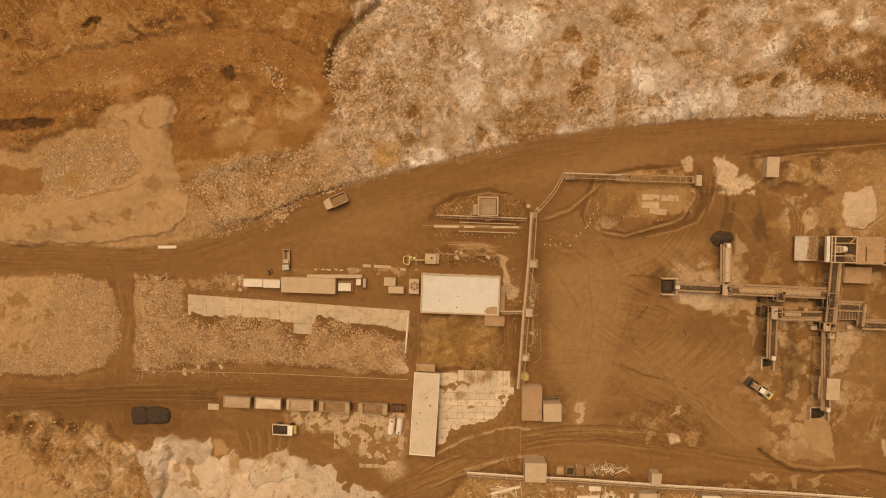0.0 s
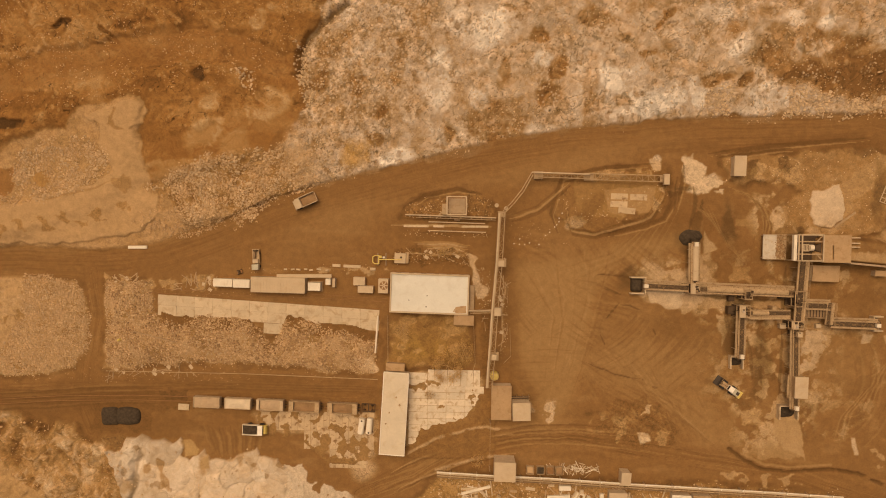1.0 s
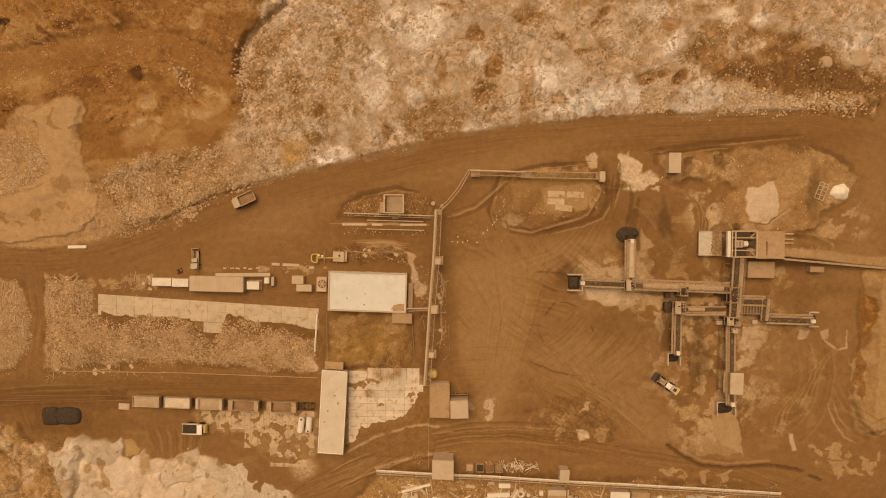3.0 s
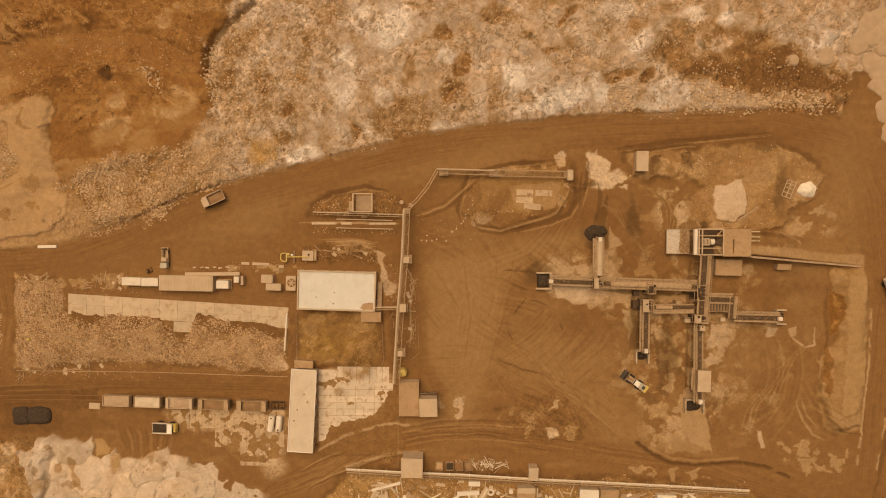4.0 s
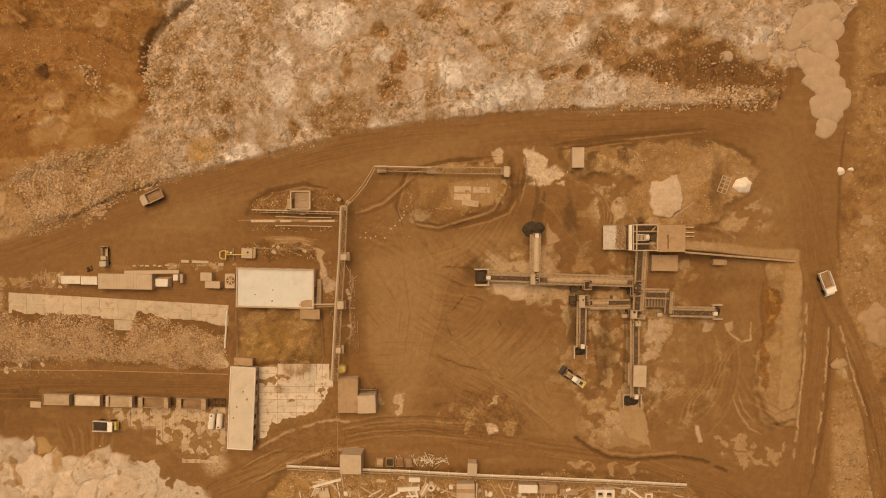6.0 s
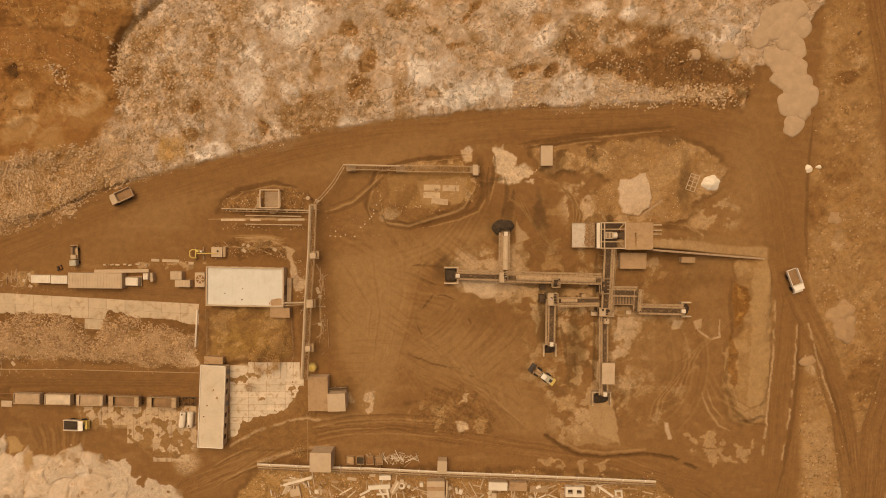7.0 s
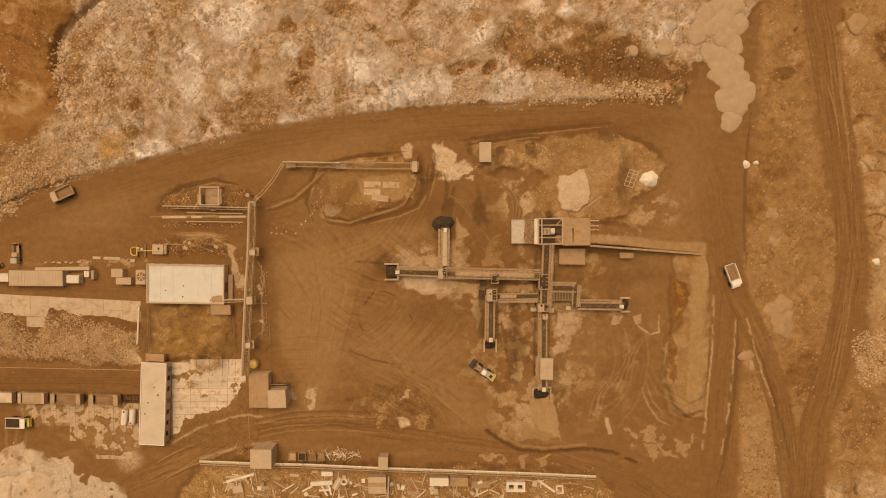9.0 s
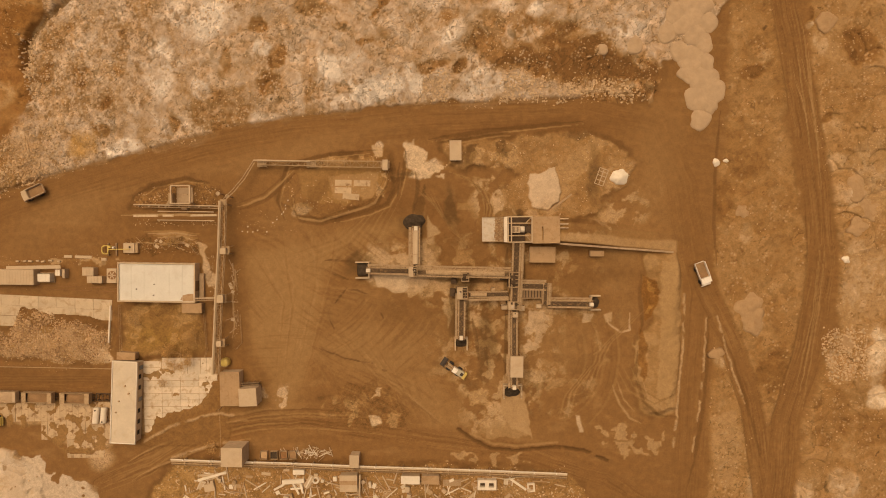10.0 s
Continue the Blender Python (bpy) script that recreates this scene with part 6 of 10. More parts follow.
def B(name, material, parent, *args, label="", m=None, bevel=0.0):
    bm = bmesh.new()
    box(bm, *args, m=m, bevel=bevel)
    return part(name, bm, material, parent, label)


def T(name, material, parent, p, q, r, n=8, label=""):
    bm = bmesh.new()
    tube(bm, p, q, r, n)
    return part(name, bm, material, parent, label)


def Q(name, material, parent, p, q, w, h, label=""):
    bm = bmesh.new()
    bar(bm, p, q, w, h)
    return part(name, bm, material, parent, label)


def ground_at(x, y):
    return float(height(x, y))


def opening(parent, name, x, y, z, w, h, face, material=None, sill=True):
    """A window or door set into a wall; face: 0 south, 1 east, 2 north, 3 west."""
    m = pose(x, y, z, 0, 0, face * 90)
    fr = bmesh.new()
    for a in ((-w / 2, -0.06, 0, -w / 2 + 0.08, 0.04, h), (w / 2 - 0.08, -0.06, 0, w / 2, 0.04, h), (-w / 2, -0.06, h - 0.08, w / 2, 0.04, h), (-w / 2, -0.06, 0, w / 2, 0.04, 0.08)):
        box(fr, *a, m=m)
    f = part(name, fr, STEEL_GREY, parent)
    p = bmesh.new()
    box(p, -w / 2 + 0.08, -0.03, 0.08, w / 2 - 0.08, 0.01, h - 0.08, m=m)
    part("pane" if name == "window" else "leaf", p, material or GLASS, f)
    return f


def shell(parent, w, d, h, wall=WALL_PALE, t=0.3):
    """Four walls of thickness t round a plan of w by d."""
    B("wall", wall, parent, -w / 2, -d / 2, 0, w / 2, -d / 2 + t, h)
    B("wall", wall, parent, -w / 2, d / 2 - t, 0, w / 2, d / 2, h)
    B("wall", wall, parent, -w / 2, -d / 2 + t, 0, -w / 2 + t, d / 2 - t, h)
    B("wall", wall, parent, w / 2 - t, -d / 2 + t, 0, w / 2, d / 2 - t, h)


# ------------------------------------------------------------------ buildings
def hall():
    w, d, h = 24.8, 12.5, 3.2
    b = thing("workshop_hall", 21.6, -17.6, 0.0, -1.4, "long workshop hall with white flat roof and raised parapet", "building")
    shell(b, w, d, h)
    B("roof", HALL_ROOF, b, -w / 2 + 0.3, -d / 2 + 0.3, h - 0.45, w / 2 - 0.3, d / 2 - 0.3, h - 0.15, label="white coated flat roof with faint stains")
    t = 0.42
    for a in ((-w / 2 - 0.06, -d / 2 - 0.06, h + 0.003, w / 2 + 0.06, -d / 2 + t, h + 0.28), (-w / 2 - 0.06, d / 2 - t, h + 0.003, w / 2 + 0.06, d / 2 + 0.06, h + 0.28),
              (-w / 2 - 0.06, -d / 2 + t, h + 0.003, -w / 2 + t, d / 2 - t, h + 0.28), (w / 2 - t, -d / 2 + t, h + 0.003, w / 2 + 0.06, d / 2 - t, h + 0.28)):
        B("parapet", ROOF_TAN, b, *a, bevel=0.05)
    bm = bmesh.new()
    ring = [(7.6, -5.3), (8.4, -3.9), (10.2, -3.5), (11.7, -3.4), (11.8, -5.7), (8.6, -5.8)]
    loft(bm, [[(x, y, h - 0.149) for x, y in ring], [(x, y, h - 0.12) for x, y in ring]])
    part("roof_patch", bm, ROOF_RUST, b, "brown felt patch in the roof corner")
    for x, y, r in ((-0.7, -0.6, 0.16), (-0.9, -4.1, 0.2), (-6.4, -2.2, 0.15)):
        bm = bmesh.new()
        tube(bm, (x, y, h - 0.15), (x, y, h + 0.25), r, 10)
        part("roof_vent", bm, STEEL_DARK, b)
    for xs in (-8.1, -4.0, 0.0, 4.1, 8.2):
        B("roof_seam", HALL_ROOF, b, xs - 0.05, -d / 2 + 0.5, h - 0.15, xs + 0.05, d / 2 - 0.5, h - 0.11)
    for i in range(6):
        opening(b, "window", -10 + i * 3.4, -d / 2, 1.3, 1.6, 1.4, 0)
        opening(b, "window", -10 + i * 4.0, d / 2, 1.3, 1.6, 1.4, 2)
    opening(b, "door", w / 2, -1, 0.05, 3.2, 3.0, 1, STEEL_GREY)
    for x in (-8, 0, 8):
        T("downpipe", STEEL_GREY, b, (x, -d / 2 - 0.1, 0), (x, -d / 2 - 0.1, h), 0.07)
    # lean-to at the southeastern corner
    c = thing("lean_to", 32.5, -25.9, 0, -1.4, "low lean-to with dusty tan sheet roof against the hall", "shed")
    shell(c, 6.0, 2.9, 2.5, CONCRETE_DARK, 0.2)
    bm = bmesh.new()
    loft(bm, [[(-3.15, -1.6, 2.5), (3.15, -1.6, 2.5), (3.15, 1.6, 2.8), (-3.15, 1.6, 2.8)], [(-3.15, -1.6, 2.62), (3.15, -1.6, 2.62), (3.15, 1.6, 2.92), (-3.15, 1.6, 2.92)]])
    part("roof", bm, ROOF_RUST, c)
    # gangway along the eastern wall
    g = thing("loading_dock", 35.5, -17.0, 0, -1.4, "narrow concrete loading dock with pipe rail", "dock")
    B("deck", CONCRETE_DARK, g, -1.2, -6.2, 0, 0.35, 2.0, 0.9, bevel=0.06)
    for y in (-6, -4, -2, 0, 1.8):
        T("post", STEEL_TAN, g, (0.25, y, 0.9), (0.25, y, 1.9), 0.04)
    for z in (1.4, 1.9):
        T("rail", STEEL_TAN, g, (0.25, -6, z), (0.25, 1.8, z), 0.04)
    f = thing("fan_unit", 6.9, -15.4, 0, -1.4, "pale box with round fan against the hall wall", "fan unit")
    B("housing", ROOF_TAN, f, -1.6, -2.3, 0, 1.6, 2.3, 2.6, bevel=0.08)
    bm = bmesh.new()
    tube(bm, (0.2, 0.2, 2.6), (0.2, 0.2, 2.72), 1.35, 24)
    ringo = part("fan_ring", bm, RUST, f)
    for i in range(6):
        bm = bmesh.new()
        box(bm, 0.1, -0.16, 2.73, 1.2, 0.16, 2.77, m=pose(0.2, 0.2, 0, 0, 0, i * 60))
        part("blade", bm, ROOF_TAN, ringo)


def long_building():
    w, d, h = 7.4, 25.6, 4.0
    b = thing("office_block", 10.8, -55.7, 0, -3.0, "long low block with pale sheet roof and blue doors", "building")
    shell(b, w, d, h)
    bm = bmesh.new()
    prof = [(-w / 2 - 0.35, h + 0.003), (w / 2 + 0.25, h + 0.25), (w / 2 + 0.25, h + 0.45), (-w / 2 - 0.35, h + 0.2)]
    loft(bm, [[(x, -d / 2 - 0.35, z) for x, z in prof], [(x, d / 2 + 0.2, z) for x, z in prof]])
    part("roof", bm, LONG_ROOF, b, "pale dusty sheet roof with rust stains")
    B("fascia", PAINT_WHITE, b, w / 2 + 0.26, -d / 2 - 0.35, h - 0.1, w / 2 + 0.38, d / 2 + 0.2, h + 0.5)
    B("fascia", ROOF_WHITE, b, -w / 2 - 0.3, d / 2 + 0.22, h - 0.1, w / 2 + 0.2, d / 2 + 0.5, h + 0.52)
    for x0, y0, x1, y1 in ((-w / 2 - 0.34, -d / 2 - 0.34, -w / 2 - 0.12, d / 2 + 0.2), (-w / 2 - 0.117, -d / 2 - 0.34, w / 2 + 0.2, -d / 2 - 0.12)):
        B("roof_edging", PAINT_WHITE, b, x0, y0, h + 0.1, x1, y1, h + 0.5)
    for x, y, r in ((0.4, 5.4, 0.3), (1.6, 3.0, 0.35), (-1.5, 0.4, 0.25), (-2.4, -3.2, 0.22)):
        bm = bmesh.new()
        tube(bm, (x, y, h + 0.2), (x, y, h + 0.75), r, 10, r * 0.8)
        part("roof_vent", bm, ROOF_RUST, b)
    for y in (-10, -6.5, -3, 4.5, 8):
        opening(b, "window", w / 2, y, 1.2, 1.5, 1.5, 1)
        opening(b, "window", -w / 2, y, 1.2, 1.5, 1.5, 3)
    for y in (0.6, 10.8):
        opening(b, "door", w / 2, y, 0.05, 1.4, 2.4, 1, PAINT_BLUE)
    s = thing("porch", 10.9, -41.2, 0, -3.0, "tan lean-to porch at the end of the block", "shed")
    shell(s, 5.6, 2.0, 2.4, CONCRETE_DARK, 0.2)
    B("roof", ROOF_RUST, s, -3.0, -1.2, 2.4, 3.0, 1.2, 2.55)


def hut(x, y, w, d, h, turn, roof, label, name="hut", slope=0.25, wall=WALL_PALE, ribs=0, door=1):
    b = thing(name, x, y, ground_at(x, y) - 0.05, turn, label, "hut")
    shell(b, w - 0.3, d - 0.3, h, wall, 0.2)
    bm = bmesh.new()
    loft(bm, [[(-w / 2, -d / 2, h + 0.002), (w / 2, -d / 2, h + 0.002), (w / 2, d / 2, h + slope), (-w / 2, d / 2, h + slope)],
              [(-w / 2, -d / 2, h + 0.16), (w / 2, -d / 2, h + 0.16), (w / 2, d / 2, h + slope + 0.16), (-w / 2, d / 2, h + slope + 0.16)]])
    part("roof", bm, roof, b)
    for i in range(ribs):
        xx = -w / 2 + (i + 0.5) * w / ribs
        bm = bmesh.new()
        loft(bm, [[(xx - 0.03, -d / 2, h + 0.16), (xx + 0.03, -d / 2, h + 0.16), (xx + 0.03, d / 2, h + slope + 0.16), (xx - 0.03, d / 2, h + slope + 0.16)],
                  [(xx - 0.03, -d / 2, h + 0.2), (xx + 0.03, -d / 2, h + 0.2), (xx + 0.03, d / 2, h + slope + 0.2), (xx - 0.03, d / 2, h + slope + 0.2)]])
        part("roof_rib", bm, roof, b)
    opening(b, "door", 0.3 * w - 0.6, -d / 2 + 0.15, 0.05, 0.9, 2.0, 0, STEEL_GREY)
    opening(b, "window", -0.2 * w, -d / 2 + 0.15, 1.0, 1.0, 0.9, 0)
    return b


def buildings():
    hall()
    long_building()
    hut(44.6, -51.6, 6.3, 11.0, 3.6, 0, ROOF_RUST, "hut with stained brown flat sheet roof by the pipe bridge", "pump_house", ribs=6)
    b = hut(50.8, -53.9, 5.6, 5.7, 5.2, 2, ROOF_TAN, "small hut with pale flat roof beside the pump house", "store_hut")
    # open steel rack behind the small hut
    r = thing("steel_rack", 50.6, -50.6, 0, 2, "open rusty steel rack with shelves of parts", "rack")
    for x in (-2.8, -1, 1, 2.8):
        for y in (-0.7, 0.7):
            Q("post", STEEL_TAN, r, (x, y, 0), (x, y, 2.9), 0.12, 0.12)
    for y in (-0.7, 0, 0.7):
        Q("beam", STEEL_TAN, r, (-2.9, y, 2.9), (2.9, y, 2.9), 0.12, 0.12)
    B("shelf", STEEL_DARK, r, -2.8, -0.65, 1.4, 2.8, 0.65, 1.45)
    # yellow tank
    t = thing("yellow_tank", 42.4, -43.6, 0, 0, "squat yellow tank with domed top in a steel cage", "tank")
    bm = bmesh.new()
    rings = [[(r_ * math.cos(2 * math.pi * i / 20), r_ * math.sin(2 * math.pi * i / 20), z) for i in range(20)] for r_, z in ((1.35, 0.3), (1.45, 0.5), (1.45, 2.0), (1.2, 2.5), (0.5, 2.8), (0.1, 2.85))]
    loft(bm, rings)
    part("vessel", bm, PAINT_YELLOW, t, "scratched yellow vessel")
    for i in range(4):
        a = radians(45 + 90 * i)
        T("leg", STEEL_TAN, t, (1.5 * math.cos(a), 1.5 * math.sin(a), 0), (1.5 * math.cos(a), 1.5 * math.sin(a), 2.6), 0.08)
    for i in range(4):
        a, c = radians(45 + 90 * i), radians(135 + 90 * i)
        T("cage_bar", STEEL_TAN, t, (1.5 * math.cos(a), 1.5 * math.sin(a), 2.6), (1.5 * math.cos(c), 1.5 * math.sin(c), 2.6), 0.06)
    # row of site containers and sheds along the north siding
    g = "site containers by the siding"
    def container(x, y, w, d, h, turn, material, label):
        c = thing("site_container", x, y, ground_at(x, y) - 0.03, turn, label, "container", g)
        B("body", material, c, -w / 2, -d / 2, 0, w / 2, d / 2, h, bevel=0.06)
        n = max(3, int(w / 0.9))
        for i in range(n):
            xx = -w / 2 + (i + 0.5) * w / n
            B("rib", material, c, xx - 0.06, -d / 2 - 0.05, 0.1, xx + 0.06, d / 2 + 0.05, h + 0.05)
        opening(c, "door", w / 2 - 0.9, -d / 2 - 0.05, 0.05, 0.9, 2.0, 0, STEEL_GREY)
        return c
    container(-44.6, -15.0, 6.2, 2.5, 2.6, -1, ROOF_WHITE, "white site container with dirty roof")
    container(-38.6, -15.2, 5.4, 2.6, 2.6, -1, ROOF_WHITE, "white site container with dented roof")
    container(-26.7, -15.5, 17.4, 4.9, 3.0, -1, ROOF_TAN, "long tan sheet-metal store by the siding")
    container(-15.2, -15.9, 4.0, 2.5, 2.4, -1, ROOF_WHITE, "small white cabin on a tan plinth")
    container(-0.8, -14.0, 3.7, 2.6, 2.5, -1, ROOF_TAN, "tan cabin with flat roof")
    container(1.2, -16.6, 4.9, 2.2, 2.4, -1, ROOF_TAN, "pale flat-roofed cabin beside another")
    container(-10.8, -14.3, 1.6, 1.9, 2.2, -1, ROOF_WHITE, "white switch kiosk with dark hatch")
    container(-9.0, -14.6, 0.9, 2.8, 2.0, -1, ROOF_TAN, "narrow tan steel equipment locker")
    p = thing("cabin_plinth", -15.2, -15.9, 0, -1, "low tan steel tray round a cabin", "plinth")
    for a in ((-2.4, -1.6, -2.2, 1.6), (2.2, -1.6, 2.4, 1.6), (-2.2, 1.4, 2.2, 1.6), (-2.2, -1.6, 2.2, -1.4)):
        B("side", STEEL_TAN, p, a[0], a[1], 0, a[2], a[3], 0.7)
    c = thing("covered_walk", -18.4, -12.5, 0, 0.6, "narrow covered walk with long tan roof", "shelter")
    B("roof", ROOF_TAN, c, -8.8, -0.55, 2.3, 8.8, 0.55, 2.42)
    for x in np.linspace(-8.4, 8.4, 8):
        for y in (-0.45, 0.45):
            Q("post", STEEL_GREY, c, (x, y, 0), (x, y, 2.3), 0.08, 0.08)
    for i, x in enumerate((-25, -22.5, -20.6, -18.4, -16.6, -14, -11.5)):
        bm = bmesh.new()
        box(bm, -0.5 - 0.2 * (i % 3), -0.25, 0, 0.5, 0.25, 0.5, bevel=0.05)
        solo("concrete_block", bm, CONCRETE, pose(x, -10.6 + 0.2 * math.sin(i * 3), ground_at(x, -10.6) - 0.02, 0, 0, 8 * math.sin(i * 2.0)), "pale concrete block in a loose row on the ground", "block", "loose concrete blocks")
    for x, y, w in ((-8.5, -9.2, 2.6), (-3.5, -9.4, 5.5), (3.2, -10.2, 1.8)):
        bm = bmesh.new()
        box(bm, -w / 2, -0.45, 0, w / 2, 0.45, 0.35, bevel=0.06)
        solo("concrete_lintel", bm, ROOF_TAN, pose(x, y, ground_at(x, y) - 0.02, 0, 0, -2), "pale concrete beam lying on the dirt", "beam", "loose concrete beams")
    # eastern sheds
    hut(116.9, 23.1, 3.7, 6.2, 2.6, 0, ROOF_TAN, "tan flat-roofed hut at the edge of the haul road", "gate_hut", ribs=0)
    hut(144.0, -9.8, 8.1, 5.0, 2.4, -1, ROOF_RUST, "brown flat-roofed control cabin below the tipping floor", "control_cabin")
    hut(161.2, -9.6, 4.3, 1.8, 2.0, -1, ROOF_RUST, "low brown sheet shelter at the foot of the ramp wall", "shelter")
    hut(45.8, -72.5, 6.7, 6.1, 6.5, -1, ROOF_TAN, "square transfer house with plain pale flat roof", "transfer_house", slope=0.05)
    hut(83.9, -75.0, 3.0, 4.2, 3.6, -2, ROOF_TAN, "small pale tower house on the yard wall", "tower_house", slope=0.3)


buildings()


# ------------------------------------------------------------------ pipe bridge
def truss(parent, p, q, w, h, bays):
    """A lattice girder between two points: four chords, lacing on top and sides."""
    p, q = Vector(p), Vector(q)
    d = (q - p).normalized()
    s = Vector((-d.y, d.x, 0))
    up = Vector((0, 0, h))
    ln = (q - p).length
    for sd in (-1, 1):
        for u in (0, 1):
            Q("chord", STEEL_TAN, parent, p + s * sd * w / 2 + up * u, q + s * sd * w / 2 + up * u, 0.16, 0.16)
    for i in range(bays + 1):
        a = p + d * ln * i / bays
        Q("strut", STEEL_TAN, parent, a - s * w / 2 + up, a + s * w / 2 + up, 0.1, 0.1)
        if i < bays:
            b = p + d * ln * (i + 1) / bays
            k = 1 if i % 2 else -1
            Q("brace", STEEL_TAN, parent, a - s * k * w / 2 + up, b + s * k * w / 2 + up, 0.09, 0.09)
            for sd in (-1, 1):
                Q("brace", STEEL_TAN, parent, a + s * sd * w / 2 + up * (i % 2), b + s * sd * w / 2 + up * (1 - i % 2), 0.09, 0.09)


def pylon(parent, x, y, z, w=1.6):
    for sx in (-1, 1):
        for sy in (-1, 1):
            Q("leg", STEEL_TAN, parent, (x + sx * w * 0.7, y + sy * w * 0.7, 0), (x + sx * w / 2, y + sy * w / 2, z), 0.18, 0.18)
    B("platform", STEEL_TAN, parent, x - w * 0.85, y - w * 0.7, z - 0.02, x + w * 0.85, y + w * 0.7, z + 0.12)


def pipe_bridge():
    z = 4.2
    b = thing("pipe_bridge", 42.5, -10, 0, 0, "tan lattice pipe bridge on steel trestles over the yard", "pipe bridge")
    b.matrix_world = Matrix()
    runs = [(43.9, 8.0), (43.2, -7.5), (42.0, -22.8), (41.2, -36.8), (40.6, -46.5)]
    for (ax, ay), (bx, by) in zip(runs, runs[1:]):
        truss(b, (ax + 0.4, ay, z), (bx + 0.4, by, z), 1.3, 1.2, max(5, int(abs(ay - by) / 1.9)))
    for x, y in runs[1:4]:
        pylon(b, x + 0.7, y, z, 1.9)
    pylon(b, 43.9, 7.6, z, 1.3)
    B("valve_house", ROOF_TAN, b, 41.9, -23.9, z + 0.14, 43.9, -21.4, z + 2.0, bevel=0.06)
    B("junction_box", ROOF_TAN, b, 43.0, -8.6, z + 0.14, 44.8, -6.8, z + 1.5, bevel=0.06)
    B("junction_box", ROOF_TAN, b, 41.2, -37.7, z + 0.14, 42.8, -36.0, z + 1.5, bevel=0.06)
    for off, r in ((-0.75, 0.34), (-0.28, 0.12)):
        for (ax, ay), (bx, by) in zip(runs, runs[1:]):
            T("pipe", ROOF_TAN if r > 0.2 else STEEL_TAN, b, (ax + off, ay, z + 1.35), (bx + off, by, z + 1.35), r, 10)
    # side branch to the hall
    truss(b, (34.5, -23.0, z - 0.6), (41.4, -22.7, z - 0.6), 0.9, 0.9, 5)
    T("pipe", ROOF_TAN, b, (34.0, -22.6, z + 0.5), (41.8, -22.5, z + 0.5), 0.2)
    # northeastern leg: long girder, and the slack pipes that join the two
    truss(b, (54.4, 20.1, 1.7), (71.1, 19.6, 1.7), 1.4, 1.1, 9)
    truss(b, (71.1, 19.6, 1.7), (94.6, 19.1, 1.7), 1.9, 1.1, 13)
    for x, y in ((55.4, 20.0), (71.1, 19.6), (94.6, 19.1)):
        pylon(b, x, y, 1.7, 1.7)
    B("end_house", ROOF_TAN, b, 93.9, 17.2, 1.84, 95.6, 20.5, 3.2, bevel=0.06)
    for off in (0.0, 0.7):
        pts = [(44.3 + off, 8.6 - off * 0.6), (47.0 + off, 11.4 - off * 0.6), (50.0 + off, 15.2 - off * 0.6), (53.2 + off * 0.5, 20.7 - off)]
        for (ax, ay), (bx, by) in zip(pts, pts[1:]):
            T("pipe", STEEL_TAN, b, (ax, ay, 5.4 - 0.18 * (ay - 8)), (bx, by, 5.4 - 0.18 * (by - 8)), 0.17, 8)
    pts = [(53.2, 20.7), (60, 20.55), (71, 20.2)]
    for (ax, ay), (bx, by) in zip(pts, pts[1:]):
        T("pipe", ROOF_TAN, b, (ax, ay, 3.1), (bx, by, 3.1), 0.26, 10)
    # whistle-topped vertical pipes at the corner
    for x, y in ((42.3, 10.3), (45.2, 9.4)):
        v = thing("standpipe", x, y, 0, 0, "short vertical standpipe with flared rim", "pipe", "standpipes at the bridge corner")
        T("stem", STEEL_TAN, v, (0, 0, 0), (0, 0, 4.2), 0.22, 10)
        bm = bmesh.new()
        rings = [[(r * math.cos(2 * math.pi * i / 16), r * math.sin(2 * math.pi * i / 16), zz) for i in range(16)] for r, zz in ((0.25, 4.2), (0.65, 4.5), (0.65, 4.6), (0.45, 4.62), (0.4, 4.3))]
        loft(bm, rings)
        part("rim", bm, ROOF_TAN, v)


pipe_bridge()


